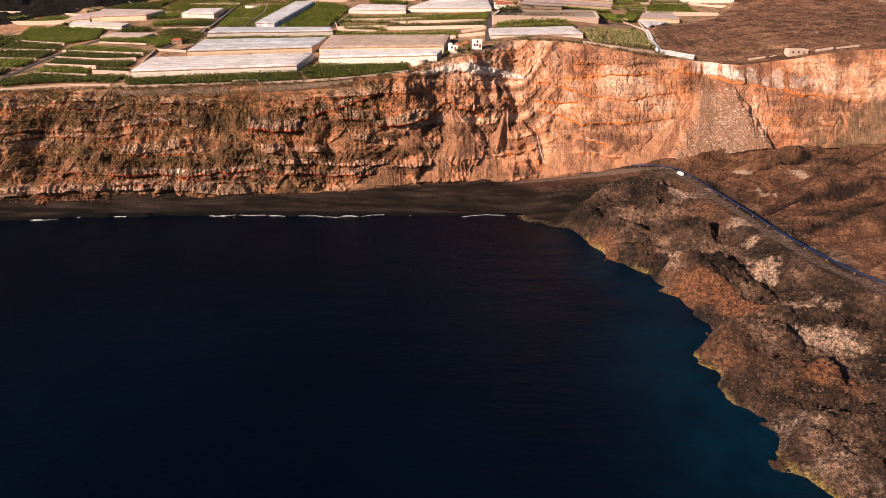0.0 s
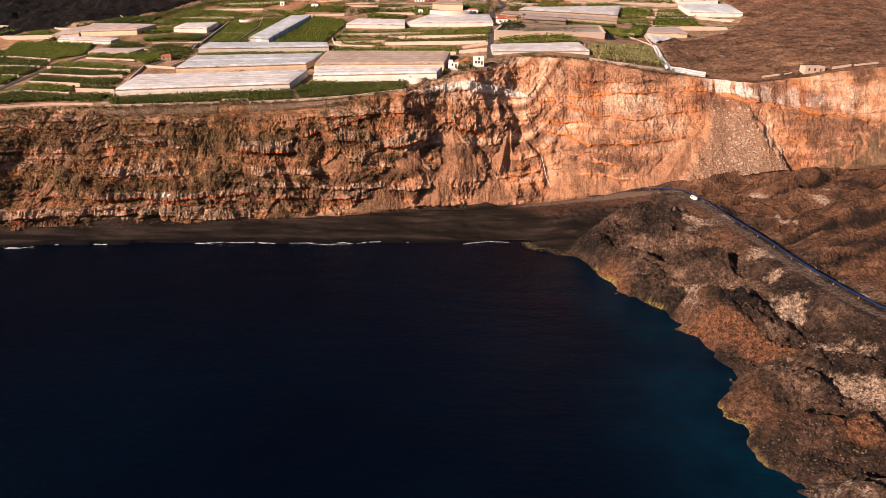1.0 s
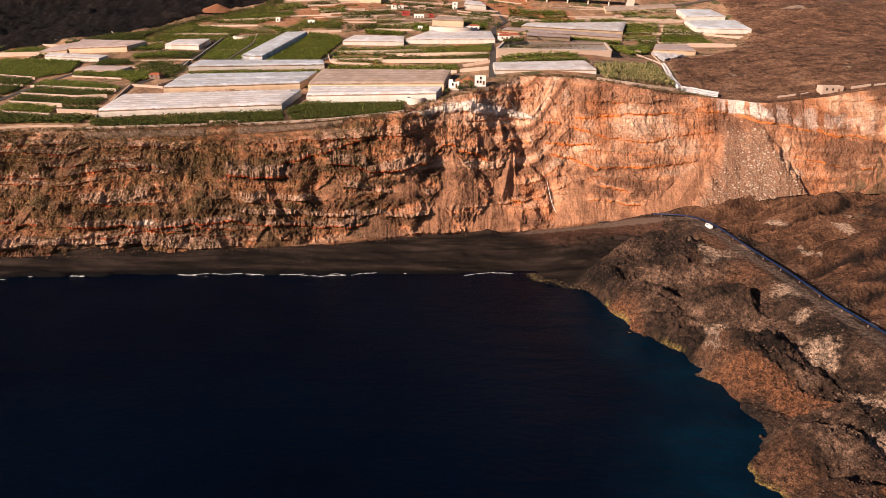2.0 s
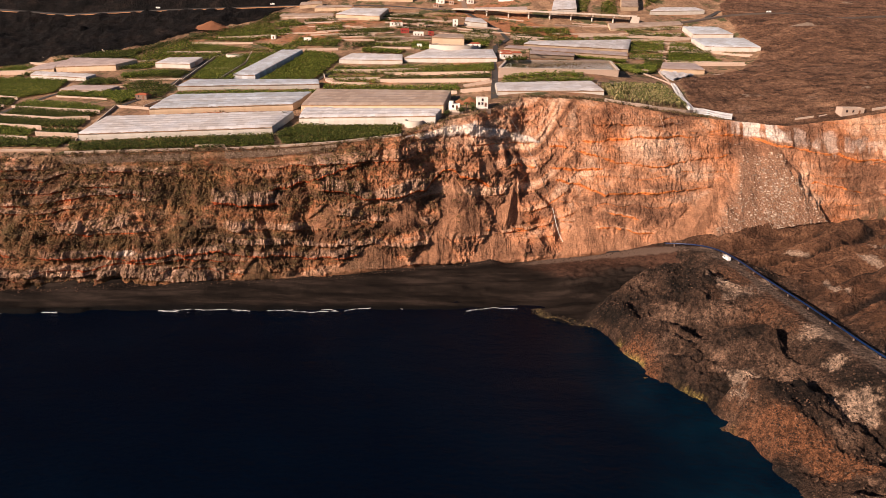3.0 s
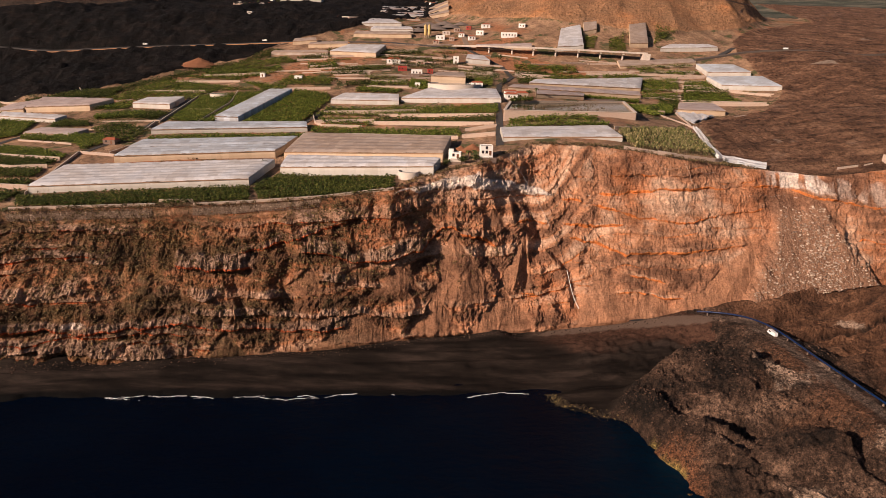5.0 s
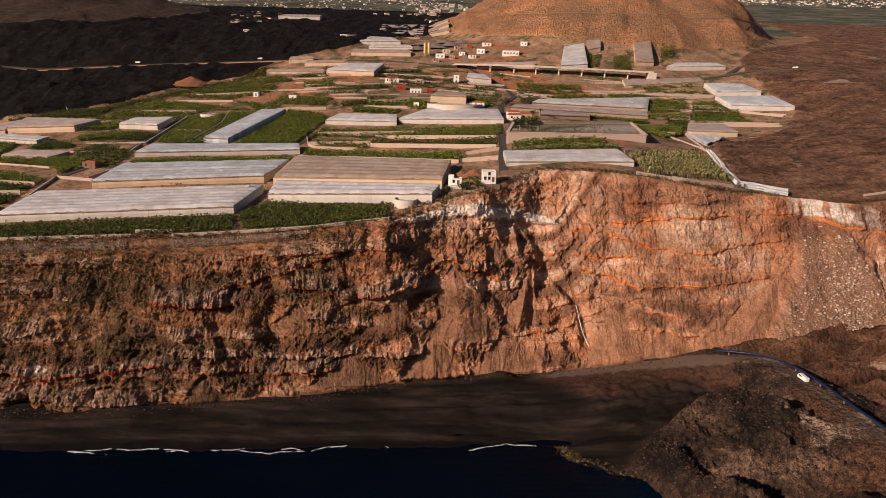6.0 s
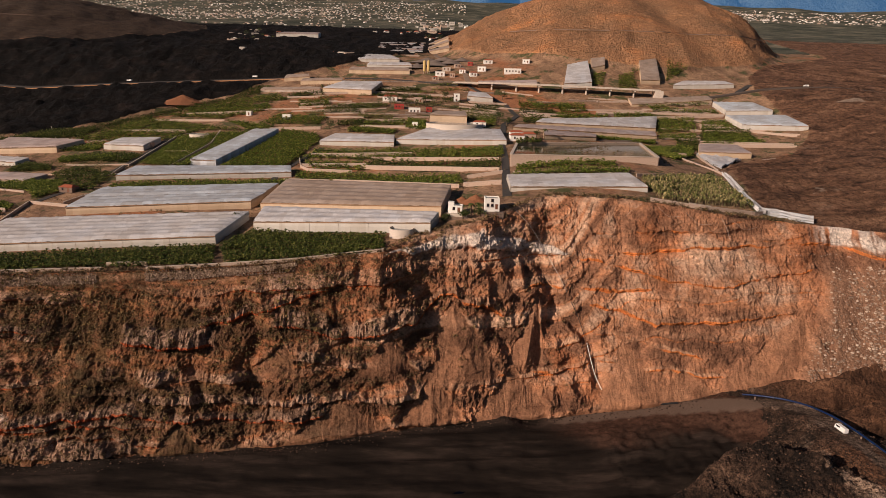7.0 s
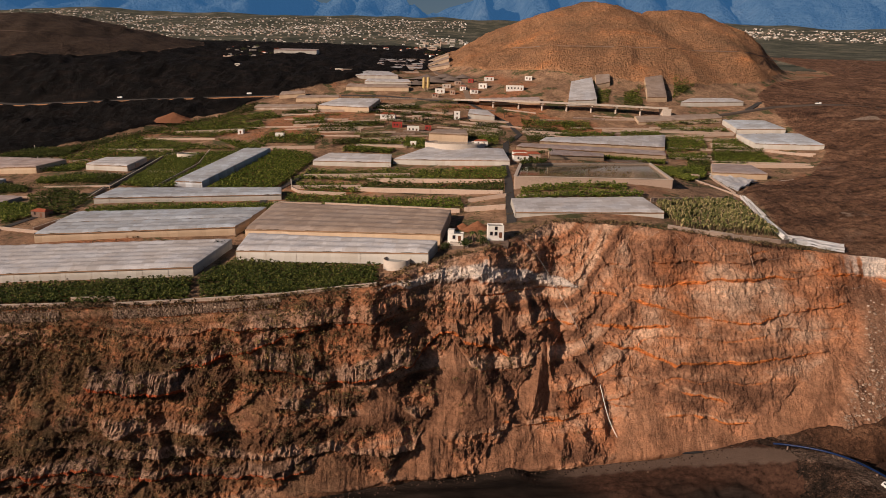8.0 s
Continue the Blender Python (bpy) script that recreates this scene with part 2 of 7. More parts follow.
def make_cliff():
    s = Stuff("layered_cliff_rock", 0.95, 0.1)
    x = s.axis(0)
    east = s.step(s.calc("ADD", x, s.calc("MULTIPLY", s.noise(0.02, 4), 60.0)), -30.0, 90.0)
    fine, mid = s.noise(1.1, 8, 0.75), s.noise(0.10, 9, 0.7)
    grain = s.noise(0.55, 10, 0.78, s.vec((1.0, 1.0, 0.7)))
    streak = s.noise(0.6, 7, 0.7, s.vec((1.3, 1.3, 0.16)))
    strata = s.noise(0.55, 6, 0.7, s.vec((0.08, 0.08, 1.0)), 0.6)
    tone = s.calc("ADD", s.attr("tone"), s.calc("MULTIPLY", s.calc("SUBTRACT", mid, 0.5), 0.9))
    west_rock = s.ramp(tone, (0.24, (0.115, 0.064, 0.040)), (0.40, (0.235, 0.120, 0.068)), (0.52, (0.36, 0.158, 0.078)), (0.66, (0.38, 0.210, 0.130)), (0.82, (0.50, 0.32, 0.22)))
    east_rock = s.ramp(tone, (0.30, (0.205, 0.108, 0.068)), (0.43, (0.355, 0.186, 0.113)), (0.53, (0.49, 0.250, 0.140)), (0.63, (0.47, 0.280, 0.185)), (0.80, (0.64, 0.44, 0.315)))
    rock = s.mix(east, west_rock, east_rock)
    stone = s.ramp(streak, (0.36, (0.125, 0.086, 0.065)), (0.5, (0.27, 0.182, 0.138)), (0.64, (0.42, 0.30, 0.235)))
    stone_e = s.ramp(streak, (0.36, (0.26, 0.135, 0.080)), (0.5, (0.46, 0.255, 0.155)), (0.64, (0.60, 0.37, 0.235)))
    rock = s.mix(s.calc("MULTIPLY", s.attr("hard"), s.calc("SUBTRACT", 0.85, s.calc("MULTIPLY", east, 0.5))), rock, s.mix(east, stone, stone_e))
    light = s.step(s.calc("ADD", s.attr("pale"), s.calc("MULTIPLY", s.calc("SUBTRACT", s.noise(0.16, 8, 0.72), 0.5), 1.0)), 0.16, 0.66)
    rock = s.mix(s.calc("MULTIPLY", light, 0.7), rock, s.mix(east, s.ramp(streak, (0.36, (0.22, 0.145, 0.106)), (0.5, (0.44, 0.30, 0.22)), (0.64, (0.64, 0.47, 0.36))), s.ramp(streak, (0.36, (0.42, 0.24, 0.15)), (0.64, (0.74, 0.50, 0.34)))))
    rust = s.calc("MULTIPLY", s.step(s.noise(0.028, 6, 0.65), 0.52, 0.66), s.calc("ADD", 0.15, s.calc("MULTIPLY", east, 0.2)))
    rock = s.mix(rust, rock, s.ramp(grain, (0.35, (0.36, 0.105, 0.030)), (0.65, (0.62, 0.215, 0.062))))
    red = s.step(s.calc("ADD", s.attr("bake"), s.calc("MULTIPLY", s.calc("SUBTRACT", s.noise(0.13, 7, 0.7), 0.5), 1.0)), 0.25, 0.60)
    rock = s.mix(s.calc("MULTIPLY", red, 0.9), rock, s.mix(east, s.ramp(fine, (0.3, (0.34, 0.062, 0.020)), (0.7, (0.56, 0.135, 0.040))), s.ramp(fine, (0.3, (0.58, 0.165, 0.044)), (0.7, (0.78, 0.30, 0.085)))))
    slide = s.noise(0.30, 8, 0.7, s.vec((1.2, 1.2, 0.3)))
    dusty = s.mix(east, s.ramp(slide, (0.32, (0.150, 0.080, 0.050)), (0.5, (0.235, 0.125, 0.076)), (0.68, (0.33, 0.178, 0.106))), s.ramp(slide, (0.32, (0.27, 0.135, 0.080)), (0.68, (0.45, 0.240, 0.140))))
    dusty = s.mix(s.step(s.calc("ADD", s.attr("soil"), s.calc("MULTIPLY", s.calc("SUBTRACT", mid, 0.5), 0.7)), 0.2, 0.7), dusty, s.ramp(slide, (0.32, (0.072, 0.052, 0.032)), (0.5, (0.125, 0.088, 0.054)), (0.68, (0.20, 0.135, 0.080))))
    rock = s.mix(s.calc("MULTIPLY", s.attr("dust"), 0.92), rock, dusty)
    # dry olive grass on western rock; its weight also darkens it like lens vignetting
    grass = s.calc("MULTIPLY", s.calc("SUBTRACT", 1.0, s.step(x, -120.0, 0.0)), s.step(s.noise(0.09, 8, 0.75), 0.40, 0.56))
    grass = s.calc("MULTIPLY", grass, s.calc("SUBTRACT", 1.0, s.attr("hard"), True))
    rock = s.mix(s.calc("MULTIPLY", grass, 0.75), rock, s.ramp(grain, (0.35, (0.034, 0.026, 0.012)), (0.5, (0.085, 0.060, 0.028)), (0.68, (0.16, 0.108, 0.048))))
    rock = s.mix(s.attr("scree"), rock, s.mix(s.step(s.cells(0.8), 0.25, 0.12), s.ramp(slide, (0.32, (0.20, 0.112, 0.072)), (0.68, (0.36, 0.205, 0.132))), (0.56, 0.41, 0.31)))
    rock = s.mix(s.calc("MULTIPLY", s.attr("ash"), s.step(fine, 0.2, 0.42)), rock, s.ramp(grain, (0.3, (0.50, 0.42, 0.37)), (0.6, (0.82, 0.74, 0.68))))
    layered = s.calc("MULTIPLY", s.calc("SUBTRACT", 0.9, s.calc("MULTIPLY", s.attr("dust"), 0.7)), s.calc("SUBTRACT", 1.0, s.calc("MULTIPLY", s.attr("scree"), 0.8)))
    rock = s.mix(s.calc("MULTIPLY", layered, s.calc("SUBTRACT", 1.0, s.calc("MULTIPLY", east, 0.45))), rock, s.ramp(strata, (0.34, (0.66, 0.62, 0.60)), (0.5, (1.0, 0.98, 0.96)), (0.64, (1.2, 1.18, 1.16))), "MULTIPLY")
    rock = s.mix(s.calc("SUBTRACT", 0.8, s.calc("MULTIPLY", east, 0.25)), rock, s.ramp(s.noise(0.9, 10, 0.8), (0.37, (0.45, 0.43, 0.42)), (0.5, (1.0, 1.0, 1.0)), (0.61, (1.5, 1.47, 1.43))), "MULTIPLY")
    rock = s.mix(s.calc("SUBTRACT", s.calc("SUBTRACT", 0.85, s.calc("MULTIPLY", east, 0.2)), s.calc("MULTIPLY", s.attr("scree"), 0.4)), rock, s.ramp(s.noise(0.075, 8, 0.68, s.vec((1, 1, 1.6))), (0.36, (0.53, 0.49, 0.47)), (0.48, (0.98, 0.935, 0.90)), (0.62, (1.34, 1.24, 1.14))), "MULTIPLY")
    s.colour(rock)
    s.bump(s.calc("ADD", s.calc("MULTIPLY", grain, 1.4), s.calc("MULTIPLY", fine, 0.8)), 1.0, 0.9)
    return s.mat


def make_lava():
    s = Stuff("weathered_lava_rubble", 0.92, 0.2)
    mid, fine = s.noise(0.05, 8, 0.7), s.noise(0.9, 9, 0.75)
    rub = s.cells(0.55, s.vec((1, 1, 1)))
    rock = s.ramp(mid, (0.38, (0.012, 0.008, 0.006)), (0.46, (0.038, 0.0235, 0.0165)), (0.55, (0.098, 0.058, 0.039)), (0.64, (0.24, 0.15, 0.104)))
    rock = s.mix(s.step(s.noise(0.016, 6, 0.6), 0.54, 0.66), rock, s.ramp(fine, (0.3, (0.10, 0.050, 0.028)), (0.7, (0.20, 0.100, 0.056))))
    pale = s.calc("MULTIPLY", s.step(s.noise(0.03, 6, 0.62), 0.58, 0.68), s.step(s.noise(0.45, 6, 0.75), 0.40, 0.56))
    rock = s.mix(pale, rock, s.ramp(fine, (0.3, (0.22, 0.16, 0.125)), (0.7, (0.56, 0.43, 0.34))))
    rusty = s.step(s.calc("ADD", s.attr("rust"), s.calc("MULTIPLY", s.calc("SUBTRACT", s.noise(0.12, 7, 0.7), 0.5), 0.8)), 0.35, 0.7)
    rock = s.mix(s.calc("MULTIPLY", rusty, 0.85), rock, s.ramp(fine, (0.3, (0.14, 0.061, 0.030)), (0.7, (0.33, 0.145, 0.070))))
    rock = s.mix(s.attr("smooth_flow"), rock, s.ramp(s.noise(0.06, 8, 0.65, s.vec((1, 2.5, 1))), (0.34, (0.068, 0.033, 0.019)), (0.52, (0.150, 0.073, 0.040)), (0.70, (0.26, 0.135, 0.076))))
    crusty = s.step(s.calc("ADD", s.attr("crust"), s.calc("MULTIPLY", s.calc("SUBTRACT", s.noise(0.2, 9, 0.78), 0.5), 2.4)), 0.46, 0.9)
    rock = s.mix(crusty, rock, s.ramp(fine, (0.3, (0.22, 0.145, 0.10)), (0.7, (0.66, 0.48, 0.36))))
    # folds of the flow darkened in colour, both for shade and for blacker lava
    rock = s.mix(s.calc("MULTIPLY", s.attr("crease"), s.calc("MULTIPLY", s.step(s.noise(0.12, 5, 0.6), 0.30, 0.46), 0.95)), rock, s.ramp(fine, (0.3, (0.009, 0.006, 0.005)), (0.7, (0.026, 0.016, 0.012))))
    rock = s.mix(s.attr("pebble"), rock, s.mix(s.step(s.cells(1.1), 0.5, 0.2), (0.022, 0.018, 0.017), (0.075, 0.062, 0.055)))
    rock = s.mix(s.attr("track"), rock, s.ramp(fine, (0.3, (0.12, 0.084, 0.064)), (0.7, (0.20, 0.142, 0.108))))
    rock = s.mix(s.attr("weed"), rock, s.ramp(fine, (0.35, (0.16, 0.115, 0.035)), (0.65, (0.40, 0.31, 0.10))))
    rock = s.mix(s.calc("SUBTRACT", 0.9, s.calc("MULTIPLY", s.attr("smooth_flow"), 0.45)), rock, s.ramp(s.noise(0.6, 10, 0.8), (0.40, (0.10, 0.10, 0.10)), (0.5, (0.75, 0.74, 0.73)), (0.60, (1.2, 1.18, 1.15))), "MULTIPLY")
    rock = s.mix(s.calc("SUBTRACT", 0.85, s.calc("MULTIPLY", s.attr("smooth_flow"), 0.45)), rock, s.ramp(s.noise(2.2, 6, 0.75), (0.38, (0.28, 0.27, 0.26)), (0.5, (0.95, 0.95, 0.95)), (0.62, (1.75, 1.7, 1.64))), "MULTIPLY")
    s.colour(rock)
    s.bump(s.calc("ADD", s.calc("MULTIPLY", fine, 1.5), s.calc("MULTIPLY", rub, -0.9)), 1.0, 1.1)
    return s.mat


def make_sand():
    s = Stuff("black_volcanic_sand", 0.95, 0.08)
    a = s.noise(0.09, 9, 0.7, s.vec((0.3, 1.6, 1)))
    fine = s.noise(3.0, 6, 0.7)
    col = s.ramp(a, (0.36, (0.007, 0.0052, 0.0044)), (0.5, (0.018, 0.0132, 0.0106)), (0.64, (0.044, 0.031, 0.025)))
    col = s.mix(s.attr("cinder"), col, s.ramp(s.noise(0.5, 8, 0.75), (0.35, (0.022, 0.012, 0.0085)), (0.65, (0.105, 0.054, 0.036))))
    col = s.mix(s.attr("track"), col, s.ramp(fine, (0.3, (0.105, 0.072, 0.055)), (0.7, (0.175, 0.122, 0.094))))
    col = s.mix(s.attr("wet"), col, (0.005, 0.0045, 0.0045))
    s.colour(col)
    s.bump(s.calc("ADD", fine, s.calc("MULTIPLY", a, 3.0)), 0.5, 0.5)
    return s.mat


def make_sea():
    s = Stuff("deep_blue_sea", 0.25, 0.03)
    deep = s.ramp(s.noise(0.006, 5), (0.35, (0.0006, 0.0017, 0.0060)), (0.65, (0.0008, 0.0042, 0.0115)))
    shallow = s.ramp(s.noise(0.05, 6, 0.65), (0.35, (0.0008, 0.0085, 0.020)), (0.65, (0.0015, 0.018, 0.036)))
    col = s.mix(s.attr("shallow"), deep, shallow)
    s.colour(col)
    w = s.calc("ADD", s.noise(0.30, 6, 0.65, s.vec((1, 1.7, 1)), 0.4), s.calc("MULTIPLY", s.noise(0.035, 3, 0.5, s.vec((1, 2.5, 1))), 2.0))
    s.bump(w, 0.5, 0.9)
    return s.mat


M_GROUND, M_CLIFF, M_LAVA, M_SAND, M_SEA = make_ground(), make_cliff(), make_lava(), make_sand(), make_sea()

# ---- the coast: signed distance to the water's edge ----
COAST = [(-700, 250), (-400, 285), (-310, 300), (-234, 316), (-193, 325), (-149, 330), (-97, 333), (-28, 338), (44, 341), (48, 333), (59, 327), (70, 322), (77, 304),
         (82, 283), (93, 270), (102, 247), (109, 222), (101, 212), (95, 192), (96, 181), (97, 171), (102, 162), (101, 154), (95.3, 143.5), (96.3, 141.3), (102, 139), (106, 131), (118, 108), (112, 60), (120, -60), (140, -400)]


def coast_distance(x, y):
    """Metres to the water's edge, positive on land (to the left of the line's way it is sea)."""
    best = np.full(np.shape(x), 1e9)
    side = np.zeros(np.shape(x))
    for (ax, ay), (bx, by) in zip(COAST, COAST[1:]):
        dx, dy = bx - ax, by - ay
        k = np.clip(((x - ax) * dx + (y - ay) * dy) / (dx * dx + dy * dy), 0, 1)
        d = np.hypot(x - ax - k * dx, y - ay - k * dy)
        cross = dx * (y - ay) - dy * (x - ax)
        near = d < best - 1e-6
        side = np.where(near, np.sign(cross), side)
        best = np.where(near, d, best)
    return best * side


def blob(x, y, cx, cy, rx, ry, turn=0.0):
    c, s = math.cos(radians(turn)), math.sin(radians(turn))
    u, v = (x - cx) * c + (y - cy) * s, -(x - cx) * s + (y - cy) * c
    return np.exp(-(u / rx) ** 2 - (v / ry) ** 2)


# the track along the foot of the cliff and out over the lava
TRACK = [(40, 389, 5.0), (62, 391, 6.5), (85, 393, 8.6), (100, 391, 11.0), (116, 388, 14.5), (128, 383, 18.0), (136, 372, 20.5), (138, 358, 21.5), (141, 330, 21.5), (146, 299, 21.5), (150, 267, 21.0), (158, 238, 20.0), (170, 214, 19.5), (190, 180, 19.0)]


def track_near(x, y):
    best, height = np.full(np.shape(x), 1e9), np.zeros(np.shape(x))
    for (ax, ay, az), (bx, by, bz) in zip(TRACK, TRACK[1:]):
        dx, dy = bx - ax, by - ay
        k = np.clip(((x - ax) * dx + (y - ay) * dy) / (dx * dx + dy * dy), 0, 1)
        d = np.hypot(x - ax - k * dx, y - ay - k * dy)
        near = d < best
        height = np.where(near, az + k * (bz - az), height)
        best = np.where(near, d, best)
    return best, height


# lava lobes of the platform: middle, half length, width towards the sun and away from it, height, turn of the crest
MOUNDS = [(110, 343, 25, 22, 6, 7.0, -42), (112, 254, 20, 15, 5, 7.0, -25), (116, 203, 17, 12, 4, 5.0, -20), (115, 181, 15, 12, 4, 4.0, -30), (120, 289, 15, 15, 4.5, 5.0, -35),
          (84, 312, 20, 14, 7, 4.0, -55), (140, 262, 14, 12, 4, 3.0, -40), (138, 214, 18, 14, 4, 4.0, -30), (150, 195, 16, 10, 4, 3.5, -40), (128, 318, 14, 10, 4, 3.5, -45), (118, 150, 18, 12, 4, 4.0, -20), (140, 150, 20, 14, 5, 4.0, -35), (96, 288, 12, 8, 4, 3.0, -50)]
PALE = [(127, 328, 11, 6), (133, 378, 12, 6), (145, 331, 7, 5), (113, 272, 10, 7), (143, 284, 11, 7), (141, 267, 6, 4), (145, 223, 14, 8), (133, 199, 12, 8), (141, 191, 9, 6), (138, 249, 12, 8), (268, 430, 14, 6), (203, 352, 14, 4), (183, 378, 9, 4), (173, 325, 8, 4), (158, 300, 6, 3), (232, 380, 12, 3)]
RUST = [(74, 285, 14, 24, -10), (107, 241, 20, 7, -25), (124, 224, 10, 6, -30), (128, 175, 14, 7, -30)]


def mounds(x, y):
    wx, wy = x + 3.5 * fbm(x * 0.06, y * 0.06, 3, 26), y + 3.5 * fbm(x * 0.06, y * 0.06, 3, 27)
    total = np.zeros(np.shape(x))
    for cx, cy, long, near, far, h, turn in MOUNDS:
        c, s = math.cos(radians(turn)), math.sin(radians(turn))
        u, v = (wx - cx) * c + (wy - cy) * s, -(wx - cx) * s + (wy - cy) * c
        body = 1.8 * h * np.exp(-(u / long) ** 4 - (v / np.where(v < 0, near, 1.15 * far)) ** 2)
        total = np.maximum(total, body) - 0.14 * h * np.exp(-(u / long) ** 4 - ((v - far * 1.3) / far) ** 2)
    return total - 1.0


def sandy(x, y):
    """1 on the beach, 0 on the lava."""
    edge = np.interp(y, (300, 322, 340, 355, 372, 395), (40, 58, 78, 103, 122, 122)) + 5 * fbm(np.asarray(y) * 0.06, np.asarray(x) * 0.06, 3, 31)
    return smooth(5, -5, np.asarray(x) - edge)


def creases(x, y):
    """Two sets of long wavy folds in the smooth flow; nought along a fold."""
    b = 5 * fbm(x * 0.03, y * 0.04, 3, 36)
    return vnoise(x * 0.008 + y * 0.004, (y + b) * 0.065 - x * 0.022, 49), vnoise(x * 0.017, (y + b) * 0.12 - x * 0.038, 43)


def lowland(x, y):
    """Height of the beach and of the lava platform below the cliff."""
    d = coast_distance(x, y) + 2.0 * fbm(x * 0.08, y * 0.08, 4, 3)
    d = d - 1.2 * smooth(60, 75, x) + 2.4 * (ridged(x * 0.09, y * 0.09, 3, 33) - 0.5) * smooth(60, 75, x) * np.exp(-(d / 5.0) ** 2)
    land = np.maximum(d, 0)
    s = sandy(x, y)
    beach = 0.11 * land + 1.6 * smooth(6, 30, land) + 0.95 * ridged(x * 0.012 + 0.3 * fbm(x * 0.03, y * 0.05, 2, 10), y * 0.13 - x * 0.012, 3, 8, 0.5)
    lava = 5.0 * (1 - np.exp(-land / 4.5)) + 0.10 * np.minimum(land, 140)
    lava = lava + 6.5 * blob(x, y, 172, 265, 45, 40) + 5 * blob(x, y, 140, 345, 30, 45) + 7.5 * blob(x, y, 225, 345, 50, 60) + 2 * blob(x, y, 225, 400, 70, 30) + 6 * blob(x, y, 330, 400, 70, 60) - 4 * blob(x, y, 98, 362, 26, 12) - 2.5 * blob(x, y, 128, 205, 25, 30)
    flow = smooth(4, 22, x - np.interp(y, (200, 300, 360, 400), (165, 152, 145, 120)))
    rough = (1 - 0.93 * flow) * smooth(0, 10, land)
    lava = lava + (1 - flow) * smooth(0, 7, land) * mounds(x, y)
    wx, wy = x + 6 * fbm(x * 0.03, y * 0.03, 2, 16), y + 6 * fbm(x * 0.03, y * 0.03, 2, 17)
    lobes = 0.9 * smooth(-0.3, 0.8, lumps(wx * 0.052, wy * 0.07, 13)) + 0.5 * smooth(-0.2, 0.8, lumps(wx * 0.14, wy * 0.17, 15)) - 0.9
    across, down = 0.51 * wx + 0.86 * wy, 0.86 * wx - 0.51 * wy
    swell = 2.7 * fbm(across * 0.075, down * 0.030, 3, 34, 0.5) + 1.0 * ridged(across * 0.17, down * 0.07, 3, 35, 0.55)
    lava = lava + rough * (swell + lobes - 1.0 + 0.7 * fbm(wx * 0.06, wy * 0.09, 4, 14, 0.6) + 0.6 * ridged(x * 0.15, y * 0.19, 3, 18, 0.6) + 0.6 * ridged(x * 0.38, y * 0.38, 2, 19, 0.7))
    lava = lava + flow * (-1.6 + 3.4 * ridged(x * 0.014 + y * 0.012, y * 0.055 - x * 0.016 + 0.4 * fbm(x * 0.02, y * 0.02, 2, 48), 3, 44, 0.5) + 1.5 * ridged(x * 0.05, y * 0.16 - x * 0.04, 3, 46, 0.5) + 0.5 * ridged(x * 0.16 + y * 0.05, y * 0.34 - x * 0.06, 3, 45, 0.65) + 3.0 * np.clip(creases(x, y)[0] / 0.25, -0.5, 0.5) - 2.0 * np.exp(-(creases(x, y)[0] / 0.2) ** 2) - 1.5 * np.exp(-(creases(x, y)[1] / 0.2) ** 2))
    beach = beach + smooth(55, 68, x) * smooth(342, 352, y) * (0.5 * ridged(x * 0.22, y * 0.26, 3, 11, 0.65) + 0.6 * fbm(x * 0.07, y * 0.09, 3, 12))
    z = beach * s + lava * (1 - s)
    t, h = track_near(x, y)
    k = smooth(15, 4.4, t)
    z = z * (1 - k) + h * k
    z = np.where(d < 0, np.maximum(d * 0.35, -6), z)
    return z, d, s, flow, t


step = 1.05
gx = np.arange(-345, 430, step)
gy = np.concatenate([np.arange(-420, 90, 7.0), np.arange(90, 452, step)])
X, Y = np.meshgrid(gx, gy)
X = X + 0.35 * fbm(X * 0.7, Y * 0.7, 1, 61)
Y = Y + 0.35 * fbm(X * 0.7, Y * 0.7, 1, 62)
Z, D, S, FLOW, T = lowland(X, Y)
cell = lambda a: (a[:-1, :-1] + a[1:, :-1] + a[:-1, 1:] + a[1:, 1:]) / 4
inside = (cell(D) > -6) & (cell(Y) < np.interp(cell(X), (-400, -43, 85, 205, 430), (352, 380, 408, 440, 450)) + 4)
crust = np.clip(sum(blob(X, Y, a, b, c * 0.9, e * 0.9, -35) for a, b, c, e in PALE), 0, 1)
rust = np.clip(sum(blob(X, Y, *r) for r in RUST), 0, 1)
pebble = (1 - S) * np.clip(blob(X, Y, 97, 226, 9, 15) * 1.4 + blob(X, Y, 60, 336, 9, 7), 0, 1)
weed = (1 - S) * smooth(1.3, 0.3, D) * smooth(-0.2, 0.3, fbm(X * 0.08, Y * 0.08, 3, 77) + 0.5 * (X < 62)) * smooth(348, 338, Y)
# crease: where the flow's folds get their painted shade and blacker lava
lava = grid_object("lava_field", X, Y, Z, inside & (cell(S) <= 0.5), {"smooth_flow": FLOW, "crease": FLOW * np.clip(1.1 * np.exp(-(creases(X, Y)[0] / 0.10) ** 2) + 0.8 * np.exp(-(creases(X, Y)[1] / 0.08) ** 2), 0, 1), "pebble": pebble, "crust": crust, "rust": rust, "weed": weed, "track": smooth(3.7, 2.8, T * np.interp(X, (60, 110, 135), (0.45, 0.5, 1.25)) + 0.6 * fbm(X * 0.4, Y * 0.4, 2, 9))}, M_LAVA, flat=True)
tagged(lava, "rugged brown and black lava platform with pale crusts beside the sea", "lava field", kind="structure")
